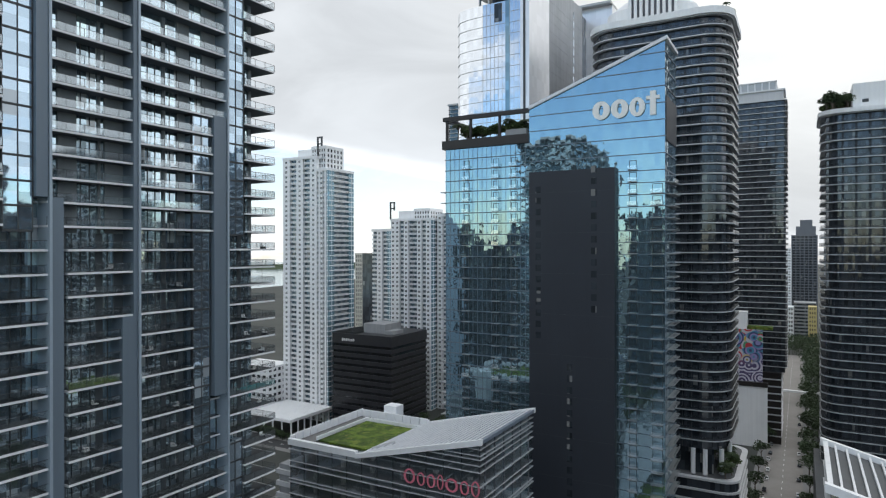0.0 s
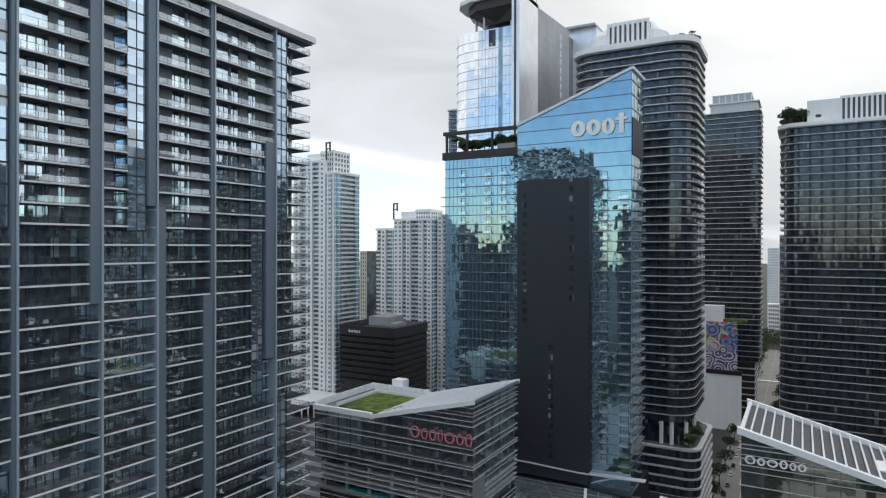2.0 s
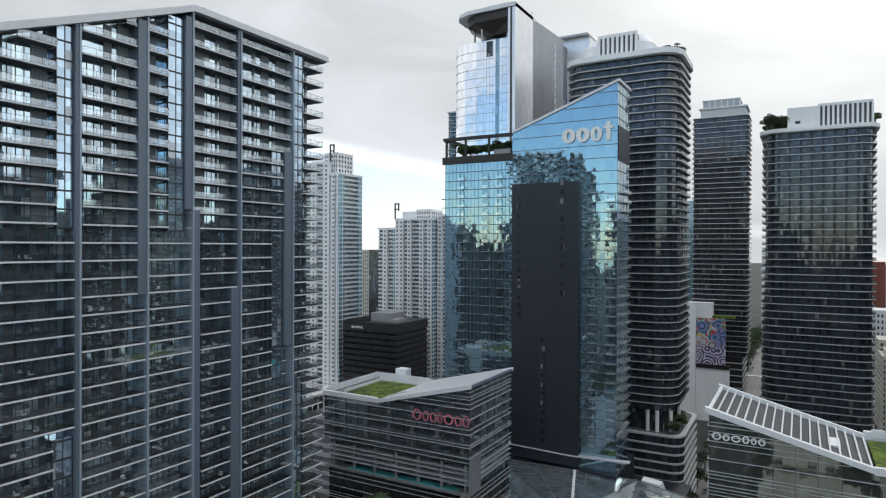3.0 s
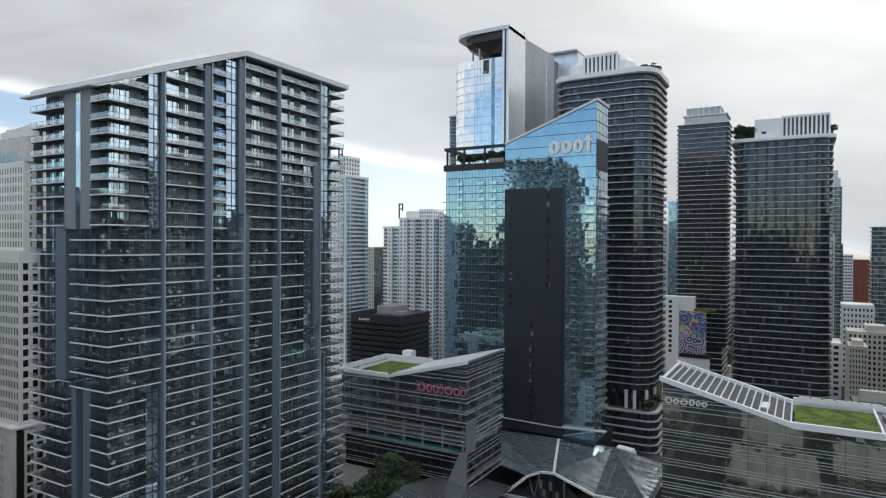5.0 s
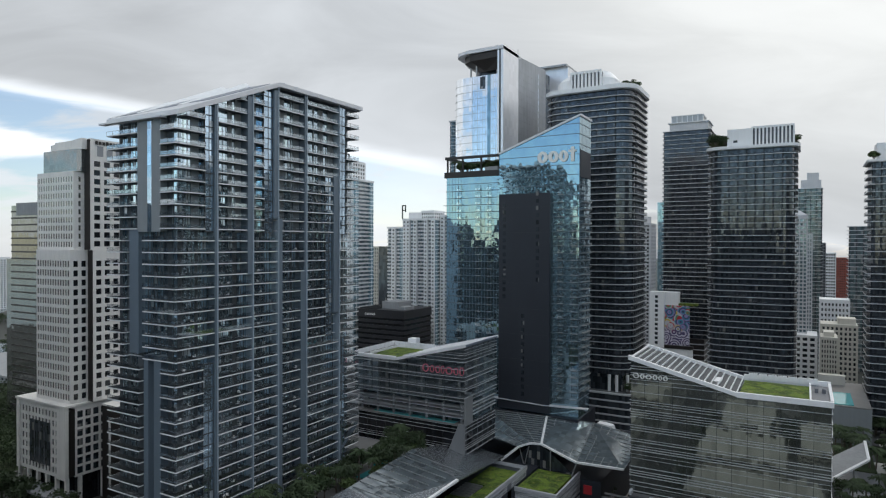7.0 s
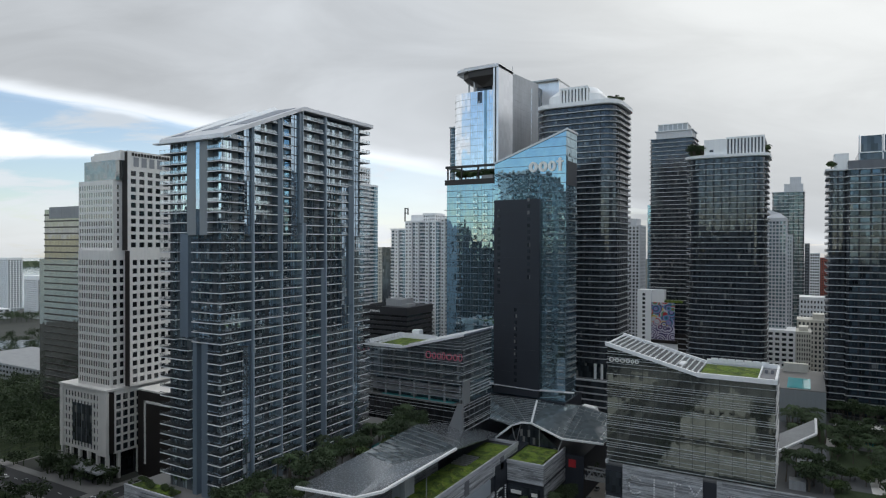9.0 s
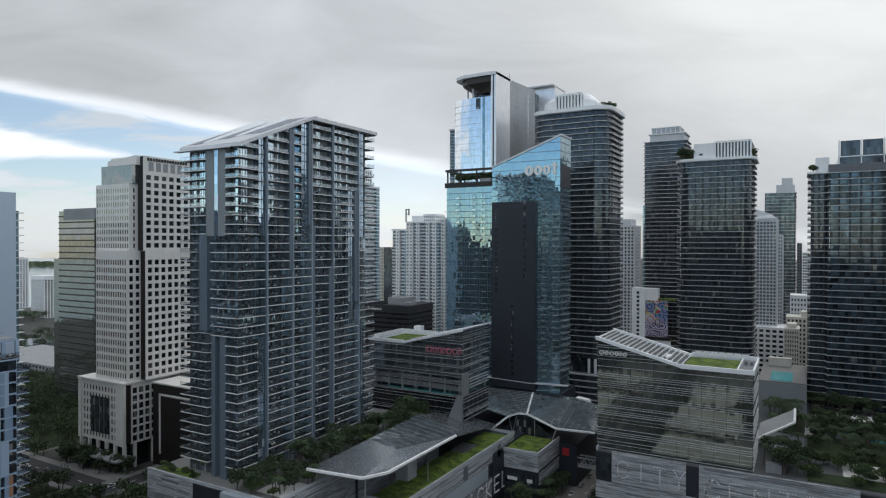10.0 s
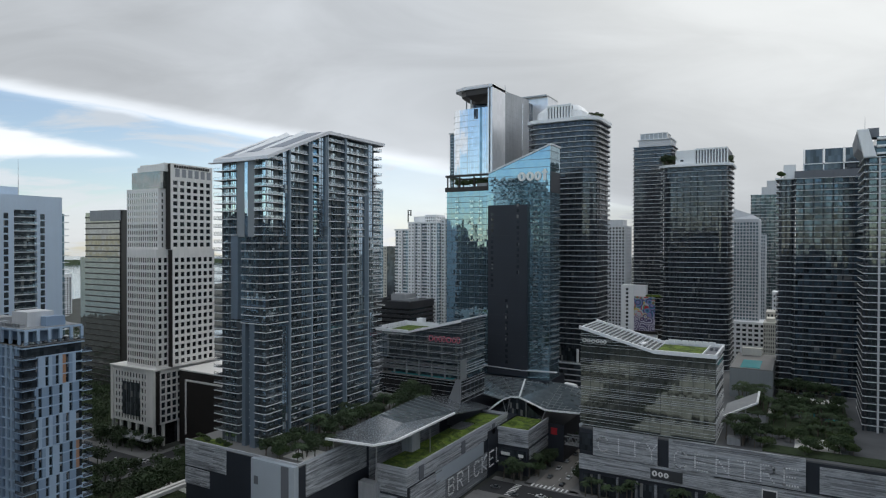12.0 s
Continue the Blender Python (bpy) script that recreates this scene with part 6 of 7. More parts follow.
t = thing("shopping_block", "stone shopping block with a small green roof", "podium", (-30, 133, 0))
part("wall", Geo().box(-37.8, 119.4, 0, -22.4, 146, 20.6), CHARCOAL, t)
ribbed_panel(t, "x", -37.8, -22, 119.4, 13.5, 21.2, seed=11)
ribbed_panel(t, "y", 119.2, 146, -22.4, 14, 21.2, seed=12)
ribbed_panel(t, "y", 121, 146, -22.4, 7.6, 12.6, seed=13)
part("lawn", Geo().box(-37.4, 119.7, 20.6, -23.6, 141, 21.7), GRASS, t, "green planted roof")
part("lawn_mound", Geo().solid([(-36, 123, 21.7), (-27, 122, 21.7), (-28, 136, 21.7), (-36, 136, 21.7)], [(-34, 126, 23.2), (-30, 126, 22.6), (-30, 133, 22.6), (-34, 133, 23.2)]), GRASS, t)
part("parapet", Geo().box(-38, 118.8, 20.6, -21.8, 119.5, 22), COURSE_PALE, t)
part("parapet", Geo().box(-22.5, 119.5, 20.6, -21.8, 146, 22), COURSE_PALE, t)
part("shop_window", Geo().box(-37, 119.0, 7.5, -23.5, 119.5, 11.5), SHADE_GLASS, t)
part("shop_sign", Geo().box(-36, 118.7, 8.6, -31.5, 119.1, 10), SIGN_WHITE, t)
part("shop_sign", Geo().box(-27, 118.7, 8.6, -24.5, 119.1, 10), SIGN_WHITE, t)

t = thing("centre_podium", "long limestone shopping centre front with raised sign panels", "podium", (60, 175, 0))
part("wall", Geo().box(4.2, 114.6, 0, 160, 300, 28.4), CHARCOAL, t)
part("deck", Geo().box(4.2, 114.6, 28.4, 160, 300, 29), ROOF_GREY, t)
ribbed_panel(t, "x", 10.6, 38, 114.4, 17.5, 29.6, 0.8, seed=14)
ribbed_panel(t, "x", 4.2, 60, 114.4, 10.6, 17.2, 0.5, seed=15)
ribbed_panel(t, "x", 42.5, 92, 114.4, 17.2, 29.6, 0.8, seed=16)
ribbed_panel(t, "x", 57, 122, 114.4, 9.5, 16.6, 0.6, seed=17)
ribbed_panel(t, "x", 96.5, 122, 114.4, 17.4, 27.4, 0.6, seed=18)
part("dark_bay", Geo().box(4.2, 114.0, 19, 10, 114.7, 26.5), SHADE_GLASS, t)
part("roof_frame", Geo().beam((4.4, 114.6, 29.6), (4.4, 132, 29.6), 0.8, 1.2).beam((4.4, 132, 29.6), (11, 132, 29.6), 0.8, 1.2), COURSE_PALE, t)
for k in range(14):
    part("shop_window", Geo().box(6 + 8 * k, 114.1, 0.4, 12.6 + 8 * k, 114.7, 8.6), SHADE_GLASS, t)
    part("shop_pier", Geo().box(12.8 + 8 * k, 113.6, 0, 13.8 + 8 * k, 114.7, 9.2), COURSE_DARK, t)
part("roof_hut", Geo().box(66, 134, 29, 75, 142, 33), CONCRETE, t)
part("roof_hut", Geo().box(64, 120, 29, 69, 124, 32), CONCRETE, t)
part("path", Geo().box(88, 128, 29, 104, 146, 29.12), STONE, t)
part("path", Geo().box(80, 214, 29, 108, 226, 29.12), STONE, t)
part("path", Geo().box(76, 178, 29, 83, 191, 29.12), STONE, t)
part("pool", Geo().box(84, 186, 29, 96, 191, 29.2), POOL, t, "turquoise garden pool")
part("pool", Geo().box(100, 178, 29, 108, 183, 29.2), POOL, t, "turquoise garden pool")
part("roof_walk", Geo().box(62, 150, 29, 76, 176, 29.12), PIER, t)
part("planting_bed", Geo().box(77, 118, 29, 124, 127.8, 29.4), UNDERGROWTH, t, "dark planted garden bed")
part("planting_bed", Geo().box(77, 146.2, 29, 109, 177.6, 29.4), UNDERGROWTH, t, "dark planted garden bed")
part("planting_bed", Geo().box(77, 191.4, 29, 109, 204.6, 29.4), UNDERGROWTH, t, "dark planted garden bed")
part("planting_bed", Geo().box(77, 204.7, 29, 109, 213, 29.4), UNDERGROWTH, t, "dark planted garden bed")
part("planting_bed", Geo().box(62, 177, 29, 76, 226, 29.4), UNDERGROWTH, t, "dark planted garden bed")
mark("cinema_sign", "white company mark on a dark shop sign panel", (35.8, 113.5, 13.0), 0, (2.2, 2.0, 2.0), 2.2, 0.3, SIGN_WHITE, 0.2)
b = lone("sign_board", Geo().box(35.2, 113.55, 11.8, 48, 113.9, 16.2), DARK_STEEL, "dark shop sign board on the stone front", "sign")
bb = lone("sign_board", Geo().box(77.2, 113.2, 9.8, 82.6, 113.7, 15.6), SIGN_WHITE, "framed black and white shop sign board", "sign")
part("sign_face", Geo().box(77.6, 113.05, 10.2, 82.2, 113.25, 15.2), DARK_STEEL, bb, "black face")

# bulb lettering on the fronts: rows of round studs along each stroke
STROKES = {
    "C": [((1, 0.85), (0.7, 1), (0.3, 1), (0, 0.75), (0, 0.25), (0.3, 0), (0.7, 0), (1, 0.15))],
    "I": [((0.5, 0), (0.5, 1))],
    "T": [((0, 1), (1, 1)), ((0.5, 1), (0.5, 0))],
    "Y": [((0, 1), (0.5, 0.5), (1, 1)), ((0.5, 0.5), (0.5, 0))],
    "E": [((1, 1), (0, 1), (0, 0), (1, 0)), ((0, 0.5), (0.8, 0.5))],
    "N": [((0, 0), (0, 1), (1, 0), (1, 1))],
    "R": [((0, 0), (0, 1), (0.8, 1), (1, 0.8), (1, 0.65), (0.8, 0.5), (0, 0.5)), ((0.5, 0.5), (1, 0))],
    "B": [((0, 0), (0, 1), (0.8, 1), (1, 0.8), (0.8, 0.52), (0, 0.52)), ((0.8, 0.52), (1, 0.25), (0.8, 0), (0, 0))],
    "K": [((0, 0), (0, 1)), ((1, 1), (0, 0.5), (1, 0))],
    "L": [((0, 1), (0, 0), (1, 0))],
}


def studded(label, text, place, turn, w, h, step, gap=0.95, r=0.34):
    """Capital letters drawn with round studs, each letter a part."""
    root = thing("studded_sign", label, "sign", place)
    root.rotation_euler = (0, 0, radians(turn))
    ORIGIN[root] = Vector((0, 0, 0))
    for i, ch in enumerate(text):
        if ch == " ":
            continue
        g = Geo()
        for line in STROKES[ch]:
            for (ax, az), (bx, bz) in zip(line, line[1:]):
                n = max(1, round(math.hypot((bx - ax) * w, (bz - az) * h) / gap))
                for k in range(n + 1):
                    x, z = (ax + (bx - ax) * k / n) * w + i * step, (az + (bz - az) * k / n) * h
                    g.tube((x, 0.1, z), (x, -0.3, z), r, r * 0.8, 6)
        tagged(part("letter", g, STUD, root, "row of pale studs"), kind="stuff")


studded("pale studded letters on the limestone front", "CITY", (13.0, 113.5, 20.0), 0, 3.9, 6.2, 6.9)
studded("pale studded letters on the limestone front", "CENTRE", (44.8, 113.5, 18.6), 0, 4.6, 6.4, 8.0)
studded("pale studded letters on the limestone front", "BRICKELL", (-37.9, 70.0, 5.0), 90, 4.6, 6.6, 7.9)

# ---- folded glass-and-steel ribbons over the arcade ----


def ribbon(name, label, quads, edges, bars, thick=0.5, mats=None):
    """Folded plates with a pale edge beam and a lattice of bars."""
    c = [sum((Vector(p) for q in quads for p in q), Vector()) / sum(len(q) for q in quads)]
    t = thing(name, label, "canopy", tuple(c[0]))
    for i, q in enumerate(quads):
        m = (mats or [RIBBON])[i % len(mats or [RIBBON])]
        part("plate", Geo().solid([(x, y, z - thick) for x, y, z in q], list(q)), m, t, "folded grey glazed plate")
        if bars and len(q) == 4:
            a, b, cc, d = [Vector(p) + Vector((0, 0, 0.12)) for p in q]
            n = max(2, round((b - a).length / bars))
            k = max(2, round((d - a).length / bars))
            g = Geo()
            for s in range(n + 1):
                g.beam(a.lerp(b, s / n), d.lerp(cc, s / n), 0.14, 0.2)
            for s in range(k + 1):
                g.beam(a.lerp(d, s / k), b.lerp(cc, s / k), 0.14, 0.2)
            tagged(part("lattice", g, STEEL, t), kind="stuff")
    for a, b in edges:
        part("edge_beam", Geo().beam(a, b, 0.9, 0.7), WHITE, t, "white thick edge")
    return t


RIBBON = surface("ribbon_plate", (0.25, 0.268, 0.29), 0.26, 0.6, vary=0.15, size=6)
RIBBON_GLASS = glass("ribbon_glass", (0.18, 0.215, 0.235), 0.5, 0.16, (2.2, 2.2, 2.2), 0.02)
A, B, C, D, E_, F_, G_ = (-62, 20, 38.6), (-42, 22.5, 38.6), (-37, 29, 39.2), (-38.4, 76, 38.2), (-62, 88, 40.5), (-58.5, 48, 41.2), (-45, 46, 40.4)
t = ribbon("arcade_canopy", "folded dark canopy with a white edge over the arcade", [(A, B, G_, F_), (B, C, D, G_), (F_, G_, D, E_)], [(A, B), (B, C), (C, D)], 0, 0.7, [RIBBON, RIBBON, RIBBON_GLASS])
for k in range(9):
    y = 50 + 4.2 * k
    f = k / 9
    part("seam", Geo().beam((-58.5 - 3 * f, y, 41.1 - 0.2 * f), (-43 + 4 * f, y - 3, 41.3 - 2.6 * f), 0.12, 0.25), STEEL, t)
for x, y, z in ((-42, 24, 0), (-60, 22, 33.7), (-41, 60, 25)):
    part("post", Geo().tube((x, y, z), (x, y, 38.2), 0.25, 0.2, 6), STEEL, t)
ribbon("arcade_canopy", "dark folded ribbon roof between the buildings", [(D, (-50.5, 138, 25.5), (-68, 132, 30), E_)], [], 0, 0.6, [RIBBON])
P1, P2, P3, P4, P5, P6 = (-52, 138, 23.5), (-46, 142, 28.8), (-41.5, 143, 30.6), (-37, 143.5, 30.8), (-22.6, 143, 26.2), (-4.0, 141, 27.4)
Q1, Q2, Q3, Q4, Q5 = (-72, 150, 30), (-72, 168.6, 34.3), (-44, 168.6, 34.8), (-24, 172, 34.0), (-3, 172, 30.5)
t = ribbon("arcade_canopy", "faceted glass-lattice canopy with a white arched front edge",
           [(P2, P3, Q2, Q1), (P3, P4, Q3, Q2), (P4, P5, Q4, Q3), (P5, P6, Q5, Q4)], [(P1, P2), (P2, P3), (P3, P4), (P4, P5), (P5, P6), (P4, Q3)], 3.0, 0.4, [RIBBON_GLASS])
part("gable_glass", Geo().solid([(-50, 143.6, 21), (-24, 143.6, 21), (-24, 144, 21), (-50, 144, 21)], [(-41.5, 143.6, 30), (-36, 143.6, 30), (-36, 144, 30), (-41.5, 144, 30)]), SHADE_GLASS, t)
for a, b in (((-44, 143, 21), (-42, 143, 29.5)), ((-44, 143, 21), (-46, 143, 28)), ((-33, 143, 21), (-33, 143, 29)), ((-24, 140, 20), (-22.4, 142.6, 26))):
    part("strut", Geo().beam(a, b, 0.35, 0.35), STEEL, t)
part("plant_hood", Geo().solid([(-24, 173, 30), (-16, 173, 30), (-16, 178, 30), (-24, 178, 30)], [(-23, 173, 34), (-17, 173, 33.4), (-17, 177, 33.4), (-23, 177, 34)]), WHITE, t)
t = ribbon("garden_canopy", "small folded canopy with a white edge beside the offices", [((60, 144, 34.2), (72.5, 165, 37), (72.5, 181, 39), (60, 162, 36))], [((60, 144, 34.2), (72.5, 165, 37)), ((72.5, 165, 37), (72.5, 181, 39))], 0, 0.6, [CONCRETE])
part("post", Geo().tube((68, 160, 29), (68, 160, 36), 0.3, 0.25, 6), STEEL, t)

# arcade floor, canopy shade put into its dark colour, red shop front, bridge
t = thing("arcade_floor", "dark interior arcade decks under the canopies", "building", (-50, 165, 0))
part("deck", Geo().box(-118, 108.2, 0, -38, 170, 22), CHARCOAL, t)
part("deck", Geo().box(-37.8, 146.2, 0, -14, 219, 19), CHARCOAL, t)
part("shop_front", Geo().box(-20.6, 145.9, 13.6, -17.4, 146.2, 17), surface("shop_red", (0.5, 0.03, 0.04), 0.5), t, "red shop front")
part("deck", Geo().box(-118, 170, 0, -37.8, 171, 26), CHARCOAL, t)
t = thing("footbridge", "trussed pedestrian bridge over the street", "bridge", (-9, 150, 9))
for y in (148, 152):
    part("chord", Geo().beam((-22, y, 9), (4, y, 9), 0.5, 0.6), CONCRETE, t)
    part("chord", Geo().beam((-22, y, 13), (4, y, 13), 0.5, 0.6), CONCRETE, t)
    for k in range(6):
        a = -21.5 + 4.2 * k
        part("brace", Geo().beam((a, y, 9), (a + 2.1, y, 13), 0.35, 0.35), CONCRETE, t)
        part("brace", Geo().beam((a + 2.1, y, 13), (a + 4.2, y, 9), 0.35, 0.35), CONCRETE, t)
part("walkway", Geo().box(-22, 148, 8.8, 4, 152, 9.2), CONCRETE, t)

t = thing("skybridge", "pale footbridge high over the far avenue", "bridge", (-1, 523, 0))
part("deck", Geo().box(-20, 522, 6.4, 16, 525, 7.6), SLAB, t)
for x in (-18.6, 3.4):
    part("pier", Geo().box(x, 522.6, 0, x + 1.2, 524.4, 6.4), SLAB, t)
t = thing("pool_block", "plain grey parking block with a rooftop pool", "building", (67, 245, 0))
part("wall", Geo().box(56.5, 210, 29, 77, 262, 44.2), GREY_WALL, t)
part("roof_deck", Geo().box(56.5, 210, 44.2, 77, 262, 44.7), PAVING, t)
part("pool", Geo().box(61.5, 212, 44.7, 71, 236, 45), POOL, t, "turquoise rooftop pool")
part("pool_house", Geo().box(59, 254, 44.7, 70, 258, 49), CREAM, t)

# ---- ground, streets ----
lone("ground", Geo().box(-4800, -4800, -3, 4800, 4800, 0), EARTH, "dark mottled city ground reaching the horizon", "ground", "structure")
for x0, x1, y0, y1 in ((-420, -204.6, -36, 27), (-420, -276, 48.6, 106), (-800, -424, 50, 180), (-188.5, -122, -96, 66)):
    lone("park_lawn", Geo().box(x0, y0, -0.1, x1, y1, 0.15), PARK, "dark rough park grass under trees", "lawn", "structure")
lone("river", Geo().prism([(-480, 366), (-540, 402), (-870, 122), (-800, 88)], 0.0, 0.22), WATER, "narrow dark river between the blocks", "water", "structure")
lone("bay", Geo().prism([(-800, -4700), (-840, 60), (-880, 260), (-1035, 425), (-1130, 500), (-1300, 1100), (-1700, 4700), (-4790, 4700), (-4790, -4700)], 0.0, 0.05), WATER, "calm grey bay water reaching the horizon", "water", "structure")


def road(name, label, x0, x1, y0, y1, walks=True, top=None):
    ob = lone(name, Geo().box(x0, y0, -0.1, x1, y1, 0.06), top or ASPHALT, label, "road", "structure")
    along = (y1 - y0) > (x1 - x0)
    g = Geo()
    if along:
        c = (x0 + x1) / 2
        k = y0 + 3
        while k < y1 and k < y0 + 900:
            g.box(c - 0.1, k, 0.06, c + 0.1, k + 3, 0.075)
            k += 9
    else:
        c = (y0 + y1) / 2
        k = x0 + 3
        while k < x1:
            g.box(k, c - 0.1, 0.06, k + 3, c + 0.1, 0.075)
            k += 9
    tagged(part("lane_mark", g, SIGN_WHITE, ob), kind="stuff")
    if walks:
        for s in (0, 1):
            if along:
                a = (x0 - 4.2, x0) if s == 0 else (x1, x1 + 4.2)
                part("kerbed_walk", Geo().box(a[0], y0, -0.1, a[1], y1, 0.2), PAVING, ob)
            else:
                a = (y0 - 4.2, y0) if s == 0 else (y1, y1 + 4.2)
                part("kerbed_walk", Geo().box(x0, a[0], -0.1, x1, a[1], 0.2), PAVING, ob)
    return ob


road("road", "pale worn concrete avenue running between the towers", -16.5, 0.5, 110, 745, True, PALE_ROAD)
road("road", "grey asphalt street in front of the shopping centre", -36, 420, 93, 108)
road("road", "grey asphalt avenue south of the crossing", -20, -2, -700, 91)
road("road", "grey asphalt street beside the stone tower", -201, -190, -260, 257.6)
road("road", "pale grey avenue towards the bay", -680, -204, 32, 44)
road("road", "grey asphalt street past the low blocks", -185.7, -24.3, -110, -98)
road("road", "grey asphalt street past the low blocks", 2.3, 420, -110, -98)
road("road", "grey asphalt street behind the white towers", -620, -120, 262, 272)
t = thing("crossing", "worn white zebra crossing on asphalt", "road marking", (-10, 108, 0), kind="structure")
for k in range(9):
    part("stripe", Geo().box(-17 + 2 * k, 109.2, 0.2, -16.1 + 2 * k, 112.6, 0.215), SIGN_WHITE, t)
for k in range(8):
    part("stripe", Geo().box(-23.4, 94 + 1.8 * k, 0.1, -20.4, 94.9 + 1.8 * k, 0.115), SIGN_WHITE, t)
for i, (x0, x1, y0, y1) in enumerate(((-190, -122, -96, 0), (-250, -204, 46, 58), (4, 160, 108.4, 113), (-37, -18, 60, 92), (-400, -275, 46, 90))):
    lone("pavement", Geo().box(x0, y0, -0.1, x1, y1, 0.12), PAVING, "pale concrete pavement beside the street", "pavement", "structure")

# plain unseen towers added behind and beside the camera, closing the place, darkening reflections
for x0, x1, y0, y1, z1 in ((166, 206, 60, 104, 146), (172, 214, 116, 160, 152), (178, 224, -4, 44, 118), (176, 214, -80, -24, 96), (190, 240, -190, -110, 120),
                           (60, 120, -330, -290, 106), (-70, 30, -360, -310, 132), (-150, -80, -340, -290, 144), (-260, -190, -300, -250, 118), (150, 210, -300, -250, 60),
                           (-320, -270, -200, -140, 132), (-340, -290, -120, -56, 138), (-430, -370, -110, -40, 126), (-196, -134, -156, -104, 130), (-122, -72, -236, -176, 142), (-260, -210, -170, -110, 112), (196, 246, 180, 226, 134), (260, 320, 20, 150, 122), (260, 320, 230, 300, 136), (200, 260, 310, 420, 134)):
    t = thing("neighbour_tower", "dark neighbouring tower with blue-black windows", "tower", ((x0 + x1) / 2, (y0 + y1) / 2, 0))
    part("glazing", Geo().box(x0 + 0.6, y0 + 0.6, 0, x1 - 0.6, y1 - 0.6, z1 - 1), BLUE_DARK, t)
    g = Geo().box(x0, y0, z1 - 3, x1, y1, z1)
    for k in range(int(z1 / 7)):
        g.box(x0, y0, 7 * k, x1, y1, 7 * k + 2.6)
    for x in (x0, (x0 + x1) / 2 - 1, x1 - 2):
        for y in (y0 - 0.1, (y0 + y1) / 2 - 1, y1 - 1.9):
            g.box(x - 0.05, y, 0, x + 2.05, y + 2, z1 - 0.5)
    tagged(part("floor_bands", g, CHARCOAL, t, "dark floor bands and piers"), kind="stuff")
# unseen low roofs and lots, added for the office glass to reflect
for x0, x1, y0, y1, z1 in ((8, 46, -50, 0, 9), (10, 40, -130, -70, 7), (-66, -30, -60, 20, 10), (-70, -28, -150, -112, 8), (52, 80, -100, -40, 6), (10, 60, 14, 50, 8)):
    gridded("low_building", "low flat-roofed pale block beside the avenue", x0, x1, y0, y1, 0, z1, 2, 8, 6, CREAM, SHADE_GLASS, 0.4, 0.5)
for x0, x1, y0, y1 in ((4, 90, 54, 88), (-70, -26, 24, 56), (46, 84, -36, 10), (4, 50, -220, -140), (-80, -26, -230, -160)):
    lone("pavement", Geo().box(x0, y0, -0.1, x1, y1, 0.12), PAVING, "grey concrete parking lot", "pavement", "structure")

for a, b in (((-186, -20), (-128, 26)), ((-186, 6), (-150, -60)), ((-176, 30), (-124, 24))):
    lone("path", Geo().beam((*a, 0.14), (*b, 0.14), 3.2, 0.12), STONE, "pale concrete park path between trees", "path", "structure")

# elevated guideway
t = thing("elevated_guideway", "pale concrete elevated train guideway on piers", "guideway", (-140, 30, 0))
for dx in (0, 3.2):
    part("beam", Geo().box(-143 + dx, -260, 6.4, -141.2 + dx, 130, 7.8), STONE, t)
part("walkway", Geo().box(-141.2, -260, 6.2, -139.8, 130, 6.6), CONCRETE, t)
for k in range(16):
    y = -250 + 25 * k
    part("pier", Geo().box(-141.2, y, 0, -139.8, y + 1.6, 6.3), STONE, t)

# low buildings by the water and behind
for lab, x0, x1, y0, y1, z1, m in (("low grey-roofed parking building", -560, -440, 148, 205, 13, CONCRETE), ("low white hall by the water", -1010, -940, 330, 372, 14, WHITE), ("low pale building by the river", -330, -290, 330, 365, 10, WHITE),
                                   ("white low apartment block behind", -330, -300, 300, 322, 34, WHITE), ("flat-roofed low pavilion with columns", -285, -262, 345, 362, 12, CONCRETE)):
    gridded("low_building", lab, x0, x1, y0, y1, 0, z1, max(2, int(z1 / 4)), max(3, int((x1 - x0) / 5)), 5, m, SHADE_GLASS, 0.3, 0.5)
t = thing("carport", "white slatted car-port roof on slim columns", "pavilion", (-277, 295, 0))
part("roof", Geo().box(-296, 276, 10.2, -258, 313, 10.7), SLAB_GREY, t)
first = part("roof_slat", Geo().box(-296, 276.2, 10.7, -258, 277.6, 11.1), WHITE, t)
for i in range(1, 18):
    again(first, (0, 2.1 * i, 0))
part("fascia", Geo().box(-296.4, 275.6, 9.6, -257.6, 276, 11.3), WHITE, t)
part("fascia", Geo().box(-258, 276, 9.6, -257.6, 313, 11.3), WHITE, t)
for k in range(6):
    part("column", Geo().box(-295 + 7.2 * k, 277, 0, -294.3 + 7.2 * k, 277.7, 10.2), WHITE, t)
    part("column", Geo().box(-259.2, 283 + 5.6 * k, 0, -258.5, 283.7 + 5.6 * k, 10.2), WHITE, t)
g = Geo()
rnd = random.Random(12)
for k in range(420):
    u = rnd.random()
    x, y = -3300 + 1100 * u + rnd.uniform(-60, 60), 1250 + 1900 * u + rnd.uniform(-60, 60)
    r = rnd.uniform(20, 60)
    g.solid([(x + r * math.cos(a), y + r * math.sin(a), 0) for a in (0, 1.2, 2.5, 3.8, 5)], [(x + 0.5 * r * math.cos(a), y + 0.5 * r * math.sin(a), rnd.uniform(8, 24)) for a in (0, 1.2, 2.5, 3.8, 5)])
lone("far_island", g, LEAF, "low wooded island far across the bay", "island", "stuff")

# ---- planting ----


